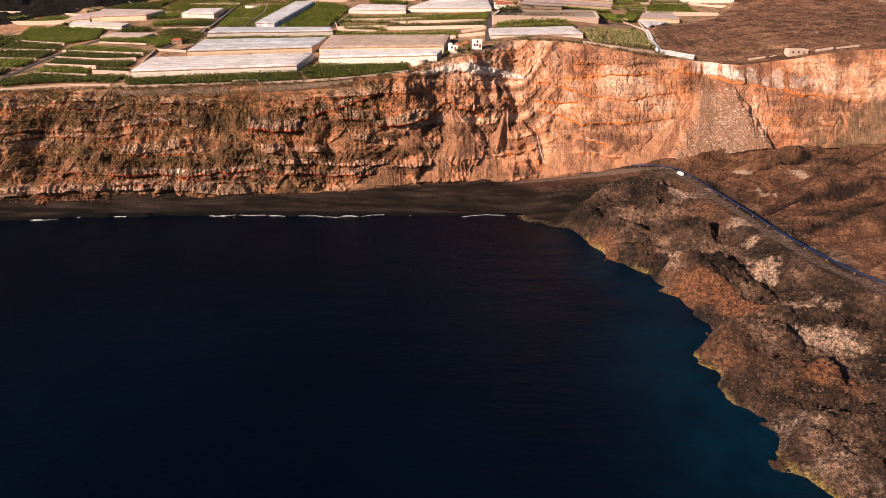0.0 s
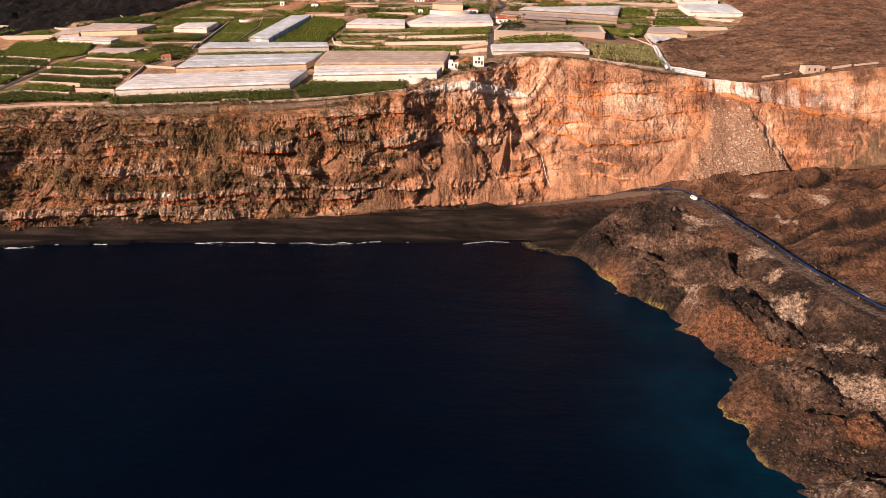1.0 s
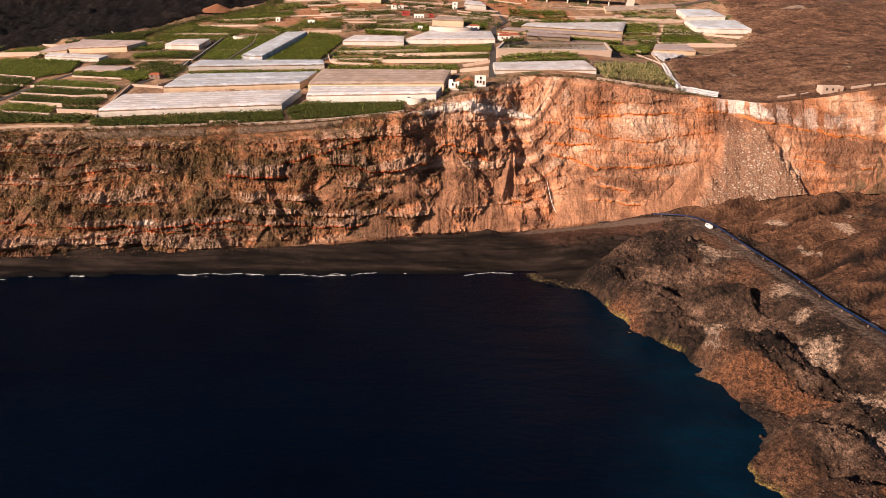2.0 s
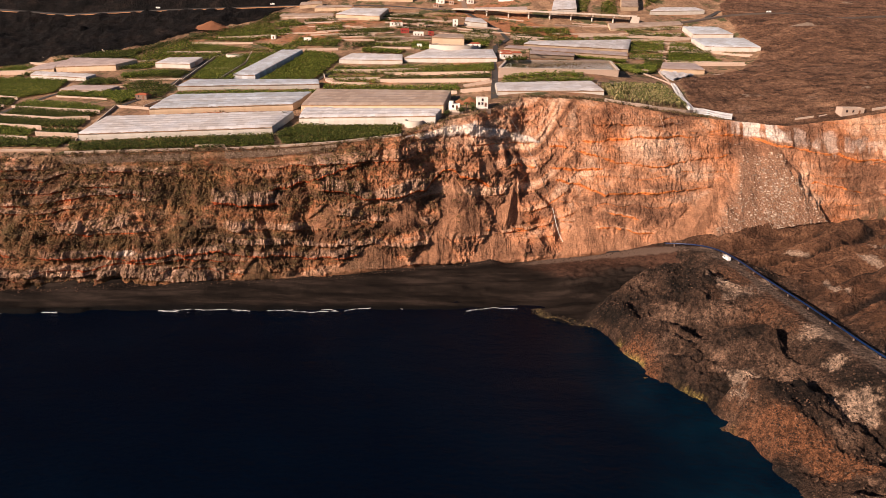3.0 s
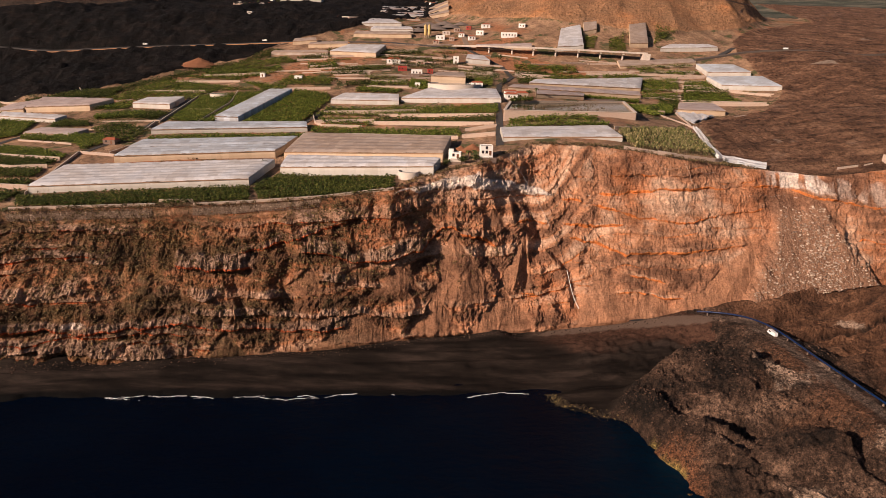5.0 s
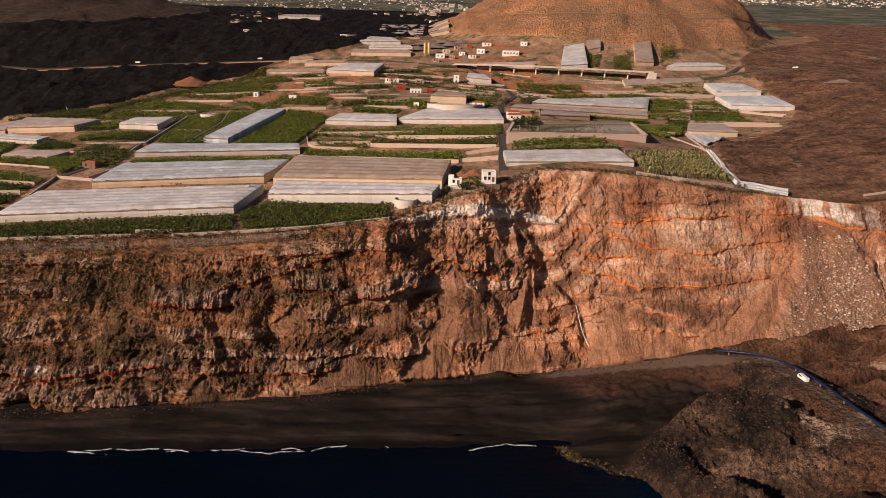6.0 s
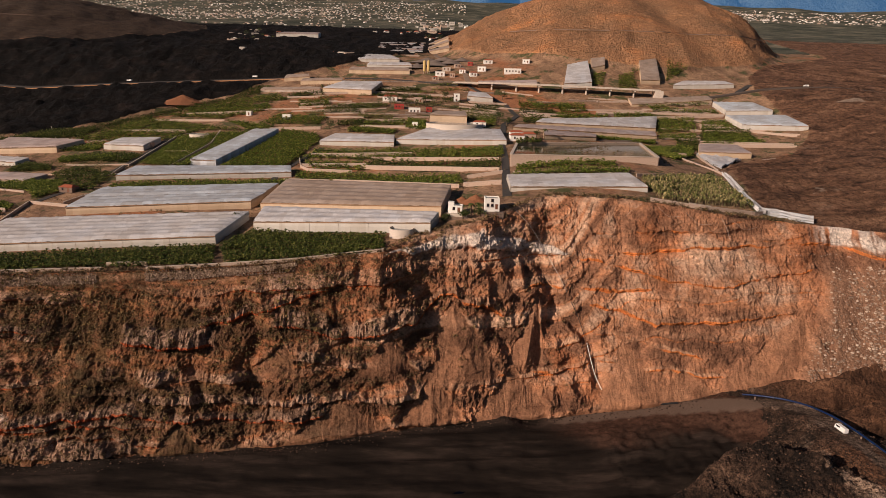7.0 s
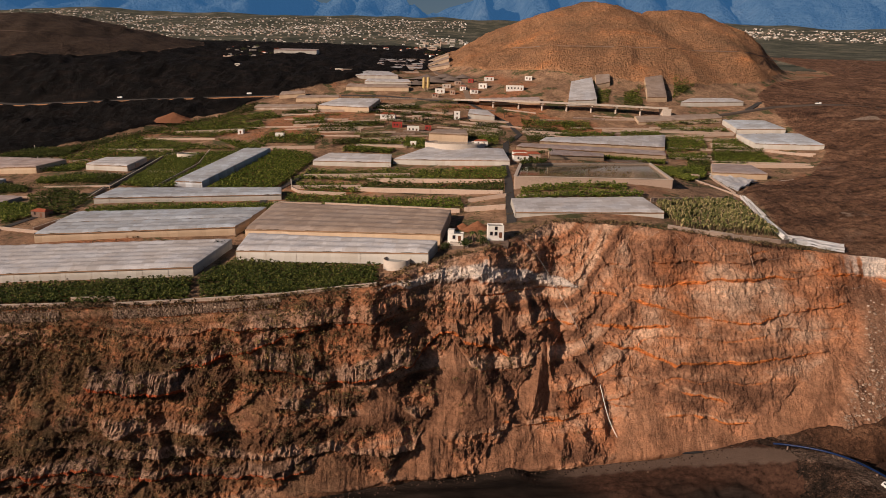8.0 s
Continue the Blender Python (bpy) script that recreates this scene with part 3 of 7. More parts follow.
beach = grid_object("beach", X, Y, Z, inside & (cell(S) > 0.5), {"wet": smooth(5, 1, D), "track": smooth(3.7, 2.8, T * 0.62 + 0.6 * fbm(X * 0.4, Y * 0.4, 2, 9)) * smooth(38, 52, X), "cinder": smooth(22, 12, T + 5 * fbm(X * 0.06, Y * 0.06, 3, 39)) * smooth(40, 60, X)}, M_SAND)
tagged(beach, "black volcanic sand beach below the cliff", "beach", kind="structure")

# ---- the sea ----
sx = np.concatenate([[-4500, -2000, -1000, -600], np.arange(-400, 261, 4.0), [400, 1000, 2000, 4500]])
sy = np.concatenate([[-4500, -2000, -1000, -500, -250], np.arange(-120, 361, 4.0)])
X, Y = np.meshgrid(sx, sy)
D = coast_distance(X, Y)
shallow = smooth(-70, -4, D) ** 1.5 * smooth(40, 90, X + 0.1 * (330 - Y)) * (0.65 + 0.35 * fbm(X * 0.02, Y * 0.02, 4, 5))
sea = grid_object("sea", X, Y, 0 * X, cell(D) < 30, {"shallow": np.clip(shallow, 0, 1)}, M_SEA)
tagged(sea, "deep blue calm sea, turquoise along the lava", "sea", kind="structure")

# ---- the cliff ----
# lava sheets of the face: thickness, how far they stand proud, red baking beneath, paleness, then x and z along the sheet's foot
SHEETS = [
    (11.0, 2.4, 1.0, 0.25, (-118, 40), (-110, 38.4), (-100, 36.8), (-95, 37.6), (-80, 37)),
    (4.0, 1.3, 0.9, 0.1, (-90, 42.5), (-74, 46), (-59, 51), (-48, 54), (-36, 57)),
    (4.2, 1.9, 0.1, 0.75, (-120, 28.5), (-102, 26.5), (-89, 26.8), (-76, 27.4), (-64, 26)),
    (2.4, 1.2, 0.3, 0.6, (-135, 23.5), (-113, 22.5), (-88, 20.5), (-61, 18.8), (-40, 19)),
    (3.2, 1.7, 0.8, 0.4, (-235, 17), (-150, 14), (-131, 15.3), (-112, 16.9), (-93, 15), (-65, 12.7), (-38, 14.5)),
    (6.0, 2.0, 0.1, 1.0, (-275, 6), (-222, 7), (-200, 7.5), (-162, 7), (-130, 4.8), (-100, 5)),
    (7.5, 2.4, 1.0, 0.65, (-64, 44.5), (-50, 44.1), (-39, 40.6), (-29, 39.8), (-16, 42), (-5, 43.4)),
    (5.0, 1.7, 1.0, 0.3, (-10, 42), (1, 51.6), (5, 52.4), (16.6, 46.8), (26, 43.4), (32, 42)),
    (3.0, 1.5, 0.3, 0.6, (-54, 33), (-44, 31.7), (-24, 28.2), (-2, 27)),
    (2.0, 1.2, 0.7, 0.55, (-10, 23), (17, 22.3), (48, 20.2)),
    (2.6, 1.4, 0.1, 0.5, (-60, 13), (-45, 16), (-34, 19.5), (-20, 16), (-2, 18)),
    (1.6, 1.2, 0.5, 0.7, (-14, 8), (4, 9.2), (17.6, 5.8), (40, 4.2), (56, 6)),
    (3.0, 1.2, 1.0, 0.2, (34, 50.5), (41, 52.3), (52, 50)),
    (1.4, 0.8, 1.0, 0.3, (24, 27.5), (33, 25.5), (43, 26.5)),
    (2.5, 1.3, 0.4, 0.45, (-180, 51), (-150, 51.5), (-122, 48)),
    (2.8, 1.6, 0.2, 0.5, (-178, 43), (-152, 38.5), (-138, 40)),
    (4.4, 1.8, 0.1, 0.75, (-192, 27.5), (-175, 25), (-160, 26), (-148, 31)),
    (5.0, 1.7, 0.4, 0.25, (-66, 56), (-40, 57.5), (-20, 60), (-2, 62)),
    (2.4, 1.2, 0.5, 0.4, (-275, 34), (-235, 36), (-205, 33)),
    (3.0, 1.0, 0.7, 0.15, (46, 63), (67, 61.5), (84, 57.6), (105, 52.6), (122, 52.8), (133, 54.6), (164, 58)),
    (2.4, 0.9, 1.0, 0.2, (53, 52), (71.5, 50), (90, 51.3)),
    (3.2, 1.1, 0.8, 0.35, (58, 46), (76, 43), (90, 38), (111, 39.2), (152, 42)),
    (2.4, 1.0, 0.6, 0.5, (62, 35), (75.5, 32.7), (99, 28.4), (120, 23.5)),
    (1.8, 0.9, 0.7, 0.6, (56, 25.8), (75, 23.4), (87, 21.6), (124, 18.5)),
    (4.0, 0.9, 0.9, 0.2, (72, 64.5), (113, 66.2), (137, 67), (167, 68.5), (184, 65), (202, 62), (238, 57), (300, 50)),
    (3.0, 0.8, 0.5, 0.2, (60, 72), (100, 74), (140, 73.5)),
    (2.2, 0.7, 0.6, 0.3, (204, 45), (240, 40), (300, 38)),
]
# clefts of the face: half width, depth, then x and z down the cleft
CLEFTS = [
    (4.5, 4.5, (-143, 48), (-136, 43), (-126, 37), (-118, 33)), (3.6, 4.0, (-72, 53), (-67, 41), (-70, 31), (-65, 21)), (2.6, 3.2, (-6, 53), (-8, 43), (-11, 33)),
    (4.0, 5.0, (15, 66), (19, 60), (23, 54.5)), (4.0, 5.2, (20, 47), (18, 41), (23, 36), (29, 29)), (4.5, 4.2, (-33, 39), (-42, 36.5), (-38, 31)),
    (3.2, 5.0, (35, 67), (41, 59), (50, 44), (61.5, 30), (66, 15)), (4.0, 3.2, (50, 24), (60, 11)), (2.6, 3.0, (46, 47), (45, 37)), (4.5, 4.0, (-114, 13), (-108, 6)),
    (2.8, 3.0, (-87, 31), (-82, 20)), (2.8, 3.2, (-22, 53), (-15, 46)), (9.0, 6.0, (-224, 44), (-233, 28), (-222, 14)), (6.0, 4.0, (-184, 33), (-191, 21)),
    (3.0, 2.6, (-160, 57), (-158, 45)), (1.2, 1.8, (209, 66), (213, 57), (216, 49)), (2.6, 2.6, (-48, 26), (-44, 19)), (2.2, 2.6, (-92, 18), (-86, 9)), (3.0, 3.0, (-30, 64), (-37, 56)), (2.0, 2.0, (0, 36), (9, 30)),
]
# aprons of loose ground: apex x and z, foot z, foot from x to x, how earthy and overgrown
APRONS = [(-120, 48, 24, -146, -105, 0.7), (5, 51, 22, -7, 28, 0.0), (24.7, 60, 53, 20, 30, 0.0), (40.5, 50.5, 25, 27, 42, 0.0), (-34.6, 18.6, 5, -58, -13, 0.35), (-57, 39, 29, -67, -48, 0.2),
          (-18, 41, 28, -28, -7, 0.1), (30, 25, 4, 8, 48, 0.0), (-2, 26, 9, -14, 10, 0.0), (156, 44, 18, 116, 153, 0.0), (-90, 15, 0, -104, -78, 0.5), (-205, 34, 16, -222, -192, 0.7), (76, 33, 8, 62, 96, 0.0), (100, 22, 9, 84, 122, 0.0), (333, 84, 22, 228, 440, 0.6)]


def along(points, x):
    """Height of a line over x, and how far inside its ends x lies."""
    px, pz = [p[0] for p in points], [p[1] for p in points]
    return np.interp(x, px, pz), np.minimum(x - px[0], px[-1] - x)


def cliff_point(x, v):
    """Points of the cliff face: x along the coast, v from foot (0) to rim (1). Hard lava sheets stand proud over baked, dusty ledges."""
    fy, ry = foot_y(x), rim_line(x)
    low = np.interp(x, (-420, -260, -165, -82, -5, 40, 85, 113, 153, 188, 205, 260, 430), (-1, -0.5, 0.0, 3.0, 4.5, 3.0, 6.5, 10, 17, 20, 22, 24, 28))
    top = shelf(x, ry)
    west = smooth(60, -20, x)
    east = smooth(46, 80, x)
    walled = smooth(-198, -190, x) * smooth(-42, -58, x)
    y = fy + (ry - fy) * (np.minimum(v * (1 + 0.09 * walled), 1.0) ** (1.0 + 0.25 * west))
    z = low + (top - low) * v
    fade = smooth(0, 0.05, v) * smooth(1.03, 0.93, v)
    # broad spurs and hollows
    big = fbm(x * 0.045 + z * 0.012, z * 0.035 - x * 0.006, 3, 21)
    spur = ridged(x * 0.060 + z * 0.030 + 0.6 * fbm(x * 0.05, z * 0.05, 2, 24), z * 0.022 - x * 0.012, 3, 25, 0.5)
    rib = ridged(x * 0.085 - z * 0.035 + 0.8 * fbm(x * 0.04, z * 0.05, 3, 28), z * 0.018, 2, 29, 0.5)
    push = (1.8 + 0.5 * west) * big * (1 - 0.35 * east) * smooth(1.02, 0.85, v) + 1.35 * spur * (1 - 0.6 * east) + 1.0 * rib * (1 - 0.7 * east)
    # loose aprons
    dust, soil, bulge = np.zeros_like(push), np.zeros_like(push), np.zeros_like(push)
    ragged = 0.22 * fbm(x * 0.22, z * 0.16, 3, 91)
    patches = fbm(x * 0.09, z * 0.10, 4, 87)
    for ax, az, zb, xl, xr, earth in APRONS:
        k = np.clip((az - z) / (az - zb), 0, 1.3)
        a, b = ax + (xl - ax) * k, ax + (xr - ax) * k
        mid, half = (a + b) / 2, np.maximum((b - a) / 2, 0.4)
        q = np.abs(x - mid) / half
        fan = smooth(1.08, 0.8, q + ragged) * smooth(az + 1, az - 2, z) * smooth(zb - 5, zb + 1, z)
        fan = fan * (1 - (earth if earth > 0.65 else 0.0) * smooth(0.25, -0.15, patches))
        dust = np.maximum(dust, fan)
        soil = np.maximum(soil, fan * earth)
        bulge = np.maximum(bulge, fan * np.clip(1 - q, 0, 1) * np.minimum(0.16 * (az - z), 3.0))
    strip = smooth(1, 0.5, np.abs(x + 195 + (42.8 - z) * 0.79 + 2 * fbm(z * 0.1, 0 * z, 2, 92)) / 3.6) * smooth(10, 18, z) * smooth(54, 48, z)
    dust = np.maximum(dust, 0.9 * strip)
    left, right = np.interp(z, (20, 30, 55, 66), (150, 157, 168, 171)), np.interp(z, (20, 26, 48, 62, 66), (218, 213.5, 199, 190, 188))
    q = np.abs(x - (left + right) / 2) / ((right - left) / 2)
    scree = smooth(1.12, 0.8, q + 0.16 * fbm(x * 0.16, z * 0.10, 4, 95)) * smooth(68, 52, z + 4 * fbm(x * 0.1, z * 0.1, 3, 90))
    # thin beds between the named sheets
    level = (z + 3.0 * fbm(x * 0.012, z * 0.008, 3, 41) + 1.2 * fbm(x * 0.05, z * 0.02, 3, 42) - 0.02 * x) / (4.6 + 2.4 * east)
    bed = np.floor(level)
    f = level - bed
    cut = 0.5 + 0.25 * fbm(x * 0.045 + bed * 7.7, bed * 3.1, 3, 43)
    some = np.clip(0.42 + 0.9 * fbm(x * 0.016 + bed * 5.3, bed * 1.7, 3, 46), 0.0, 1.0) * (1 - 0.45 * east)
    ledge = (smooth(-0.05, 0.05, f - cut) * (1 - 0.8 * np.clip((f - cut) / (1.02 - cut), 0, 1) ** 2) - 0.35) * some
    hard, bake, pale = 0.45 * some * smooth(-0.05, 0.05, f - cut), 0.7 * some * np.exp(-((f - cut + 0.06) / 0.10) ** 2), 0.6 * some * smooth(-0.02, 0.06, f - cut) * smooth(0.42, 0.25, f - cut)
    push = push + (1.1 - 0.3 * east) * ledge
    column = ridged(x * 0.50 + 0.5 * fbm(x * 0.12, z * 0.12, 2, 58), z * 0.06, 3, 57, 0.62)
    # the named sheets
    for thick, out, red, light, *line in SHEETS:
        zl, inside = along(line, x)
        zl = zl + 0.9 * fbm(x * 0.085, zl * 0.3, 3, 63) + 0.35 * fbm(x * 0.4, zl, 2, 64)
        ends = smooth(0, 7, inside + 3.0 * fbm(x * 0.1, z * 0.1, 2, 65))
        t = thick * (0.75 + 0.35 * fbm(x * 0.05, zl * 0.5, 3, 67))
        d = z - zl
        band = smooth(-0.15, 0.25, d) * smooth(t + 0.8, t - 0.3, d) * ends * (1 - 0.85 * dust)
        under = np.exp(-((d + 1.0) / 1.0) ** 2) * ends * (1 - 0.7 * dust)
        crumble = np.clip(0.85 + 0.45 * fbm(x * 0.11, zl * 0.4, 3, 69), 0.4, 1.2)
        push = push + out * crumble * (band * (1 - 0.45 * np.clip(d / t, 0, 1)) - 0.3 * under)
        hard, pale = np.maximum(hard, band * crumble), np.maximum(pale, band * light * crumble)
        bake = np.maximum(bake, red * np.exp(-((d - 0.1) / 0.75) ** 2) * ends * crumble * (1 - 0.6 * dust))
    # crags, ribs and grain
    fine = fbm(x * 0.30, z * 0.34, 4, 51, 0.72)
    crag = 0.5 * ridged(x * 0.15 + z * 0.05, z * 0.11, 4, 54, 0.55) - 0.6 * ridged(x * 0.21, z * 0.17 - x * 0.03, 3, 55, 0.55)
    grit = ridged(x * 0.7, z * 0.55, 3, 53, 0.75)
    loose = 1 - 0.85 * np.maximum(dust, scree)
    push = push * (1 - 0.55 * dust) * (1 - 0.8 * scree)
    push = push + loose * ((0.7 - 0.3 * east) * crag + (0.5 - 0.22 * east) * fine + (0.26 - 0.06 * east) * grit + (0.75 - 0.5 * east) * column * np.clip(hard, 0, 1)) + bulge + scree * (1.5 + 5.0 * (1 - v))
    push = push + np.maximum(dust, scree) * (0.13 * ridged(x * 0.42 + 0.4 * fbm(x * 0.1, z * 0.1, 2, 50), z * 0.05, 3, 52, 0.65) + 0.5 * fbm(x * 0.12, z * 0.06, 4, 56))
    for wide, deep, *line in CLEFTS:
        zs = [p[1] for p in line][::-1]
        xm = np.interp(z, zs, [p[0] for p in line][::-1]) + 1.4 * fbm(z * 0.12, 0 * z + line[0][0], 3, 66)
        k = (x - xm) / wide
        push = push - 0.6 * deep * np.exp(-np.where(k > 0, k * 0.8, k * 1.5) ** 2) * smooth(zs[0] - 3, zs[0] + 2, z) * smooth(zs[-1] + 3, zs[-1] - 2, z) * (1 - 0.6 * dust)
    tone = 0.5 + (1 - 0.6 * east) * 0.34 * fbm(level * 0.9, x * 0.010, 3, 47, 0.6) + 0.3 * east * fbm(x * 0.035, z * 0.06 + 0.004 * x, 4, 48, 0.6)
    # the white ash band under the houses with the path below it, and the pale crust at the eastern rim
    ashline = np.interp(x, (-22, 5, 16, 28, 41, 53), (69, 70.8, 71.4, 69.3, 65.7, 63.6)) + 0.8 * fbm(x * 0.12, 0 * x, 3, 97)
    ash = smooth(1.4, 0.8, np.abs(z - ashline) / np.interp(x, (-22, -12, 2, 16, 30, 44, 54), (0.01, 0.8, 2.1, 2.6, 2.0, 1.7, 0.01)) + 0.5 * fbm(x * 0.25, z * 0.3, 3, 96))
    near = smooth(60, 46, x) * smooth(-22, -8, x)
    push = push + 0.5 * ash * near - 2.0 * near * np.exp(-((z - ashline + 3.4) / 1.5) ** 2)
    crustline = np.interp(x, (160, 173, 193, 211, 235, 280), (73, 72.8, 68.5, 66.5, 64.5, 62))
    rim_ash = smooth(5.0, 3.0, np.abs(z - crustline) + 2.5 * fbm(x * 0.15, z * 0.15, 3, 94)) * smooth(160, 174, x) * smooth(285, 245, x) * (0.35 + 0.65 * smooth(196, 190, x))
    ash = np.maximum(ash, rim_ash * smooth(-0.5, 0.2, fbm(x * 0.35, z * 0.07, 3, 99) + 0.3 * smooth(196, 190, x)))
    ash = np.maximum(ash, 0.8 * smooth(1.0, 0.6, np.hypot((x + 152) / 5.0, (z - 16.8) / 1.3) + 0.3 * fbm(x * 0.5, z * 0.5, 2, 93)))
    bake, pale = bake * (1 - scree), pale * (1 - scree)
    push = push * fade * (1 - walled * smooth(0.84, 0.92, v))
    over = np.maximum(v - 1, 0)
    y, z = np.where(over > 0, ry + over * 100, y), np.where(over > 0, top - 0.3, z)
    return x + 0.15 * push, y - push * 0.95, z + 0.15 * push * smooth(1.0, 0.97, v), dust, scree, ash, hard * loose, bake, tone, pale, soil


U, V = np.meshgrid(np.concatenate([np.linspace(-345, -262, 80), np.linspace(-261.6, 300, 1560), np.linspace(301, 430, 120)]), np.concatenate([np.linspace(0, 1, 270), [1.02, 1.05]]))
CX, CY, CZ, dust, scree, ash, hard, bake, tone, pale, soil = cliff_point(U, V)
cliff = grid_object("cliff", CX, CY, CZ, None, {"dust": dust, "scree": scree, "ash": ash, "hard": hard, "bake": bake, "tone": tone, "pale": pale, "soil": soil}, M_CLIFF, flat=True)
tagged(cliff, "steep layered volcanic sea cliff, red bands and brown ledges", "cliff", kind="structure")

# ---- the land behind the rim: farmed shelf, lava flows, cones, plain ----
def west_flow(x):
    return np.interp(x, (-900, -500, -330, -276, -246, -221, -193, -172, -109, -60, -20, 60), (470, 560, 628, 660, 704, 735, 753, 801, 845, 905, 960, 1150))


def east_flow(y):
    return np.interp(y, (430, 441, 449, 523, 560, 578, 586, 656, 703, 776, 830, 950, 1050, 1300, 1600), (166, 163, 146, 158, 180, 200, 226, 276, 274, 283, 300, 400, 500, 560, 640))


rows = [0.0]
gap = 1.6
while rows[-1] < 4250:
    rows.append(rows[-1] + gap)
    gap = min(gap * 1.0135, 45)
U, V = np.meshgrid(np.linspace(-1, 1, 440), np.array(rows))
X = U * (430 + 0.82 * V)
X[0] = U[0] * 430
Y = rim_line(U * 430) + V
HILL = hills(X, Y)
lava_left = smooth(-6, 10, Y - west_flow(X)) * smooth(1850, 1400, Y + 160 * fbm(X * 0.003, Y * 0.003, 4, 6)) * smooth(20, -40, X - 0.15 * (Y - 900))
lava_right = smooth(-5, 6, X - east_flow(Y)) * smooth(1750, 1350, Y + 120 * fbm(X * 0.003, Y * 0.003, 4, 7))
heath = smooth(3, 9, HILL)
town = smooth(1000, 1250, Y) * (1 - heath)
rough = np.clip(lava_left + lava_right, 0, 1) * (1 - heath)
Z = land_z(X, Y)
road_y = np.interp(X, (-700, -440, -296, -164, -60, 10, 186, 230, 290, 340, 420, 600, 900), (850, 826, 816, 809, 796, 772, 749, 752, 770, 774, 800, 850, 880))
off_road = smooth(5, 12, np.abs(Y - road_y))
Z = Z + rough * off_road * smooth(0, 25, V) * (1 - 0.45 * lava_right) * (0.6 + (2.8 - 2.0 * lava_right) * ridged(X * 0.020, Y * 0.03, 4, 72, 0.6) + 0.9 * lava_right * ridged(X * 0.045 + Y * 0.02, Y * 0.07 - X * 0.01, 4, 76, 0.65) + 1.8 * ridged(X * 0.09, Y * 0.14, 3, 73)) + heath * (2.2 * ridged(X * 0.02, Y * 0.008, 4, 74, 0.6) + 1.5 * fbm(X * 0.05, Y * 0.05, 3, 75))
POND = [(35.3, 498.3), (113.2, 501.2), (128.7, 589.8), (45.1, 566)]
within = np.full(X.shape, 1e9)
for (ax, ay), (bx, by) in zip(POND, POND[1:] + POND[:1]):
    q = math.hypot(bx - ax, by - ay)
    within = np.minimum(within, ((bx - ax) * (Y - ay) - (by - ay) * (X - ax)) / q)
Z = np.where(within > -1, np.minimum(Z, 97.0 - 4.5 * smooth(-1, 2.5, within)), Z)
ground = grid_object("ground", X, Y, Z, None, {"lava_left": lava_left * (1 - heath), "lava_right": lava_right * (1 - heath), "heath": heath, "town": town}, M_GROUND)
tagged(ground, "volcanic shelf with brown soil, dark lava flows and scrubby cones", "ground", kind="structure")


# ---- helpers for things ----
def part(name, me, parent, label=""):
    ob = new(name, me)
    ob.parent = parent
    if label:
        ob["label"] = label
    return ob


def land(x, y):
    return float(land_z(x, y))


def box_data(name, boxes, material, taper=0.0):
    """One mesh of upright boxes: centre x, y, base z, width, depth, height, turn in degrees."""
    co, fa = [], []
    for cx, cy, z0, w, d, h, turn in boxes:
        c, s = math.cos(radians(turn)), math.sin(radians(turn))
        b = len(co)
        for k, sc in ((0, 1.0), (1, 1.0 - taper)):
            for u, v in ((-0.5, -0.5), (0.5, -0.5), (0.5, 0.5), (-0.5, 0.5)):
                x, y = u * w * sc, v * d * sc
                co.append((cx + x * c - y * s, cy + x * s + y * c, z0 + k * h))
        fa += [(b, b + 1, b + 5, b + 4), (b + 1, b + 2, b + 6, b + 5), (b + 2, b + 3, b + 7, b + 6), (b + 3, b, b + 4, b + 7), (b + 4, b + 5, b + 6, b + 7), (b + 3, b + 2, b + 1, b)]
    me = mesh_of(name, np.array(co), np.array(fa), flat=True)
    me.materials.append(material)
    return me


def ribbon_data(name, line, width, thick, material, lift=0.0, follow=None, wobble=0.0):
    """A strip with thickness along a line of x, y, z points (z None: on the land)."""
    pts = []
    for a, b in zip(line, line[1:]):
        n = max(1, int(math.dist(a[:2], b[:2]) / 4.0))
        for i in range(n):
            pts.append([a[j] + (b[j] - a[j]) * i / n for j in range(len(a))])
    pts.append(list(line[-1]))
    p = np.array(pts, float)
    t = np.gradient(p[:, :2], axis=0)
    t /= np.linalg.norm(t, axis=1)[:, None]
    nrm = np.stack([-t[:, 1], t[:, 0]], -1)
    half = width / 2 * (1 + wobble * fbm(np.arange(len(p)) * 0.6, np.zeros(len(p)), 2, 7))
    left, right = p[:, :2] + nrm * half[:, None], p[:, :2] - nrm * half[:, None]
    def tall(q):
        return (p[:, 2] if p.shape[1] > 2 else np.maximum(land_z(q[:, 0], q[:, 1]), land_z(p[:, 0], p[:, 1]))) + lift
    zl, zr = tall(left), tall(right)
    rows = np.stack([np.c_[left, zl - thick], np.c_[left, zl], np.c_[right, zr], np.c_[right, zr - thick]], 1)
    n = len(p)
    co = rows.reshape(-1, 3)
    fa = []
    for i in range(n - 1):
        b = i * 4
        for k in range(3):
            fa.append((b + k, b + k + 1, b + 4 + k + 1, b + 4 + k))
    fa += [(3, 2, 1, 0), (4 * n - 4, 4 * n - 3, 4 * n - 2, 4 * n - 1)]
    me = mesh_of(name, co, np.array(fa), flat=True)
    me.materials.append(material)
    return me


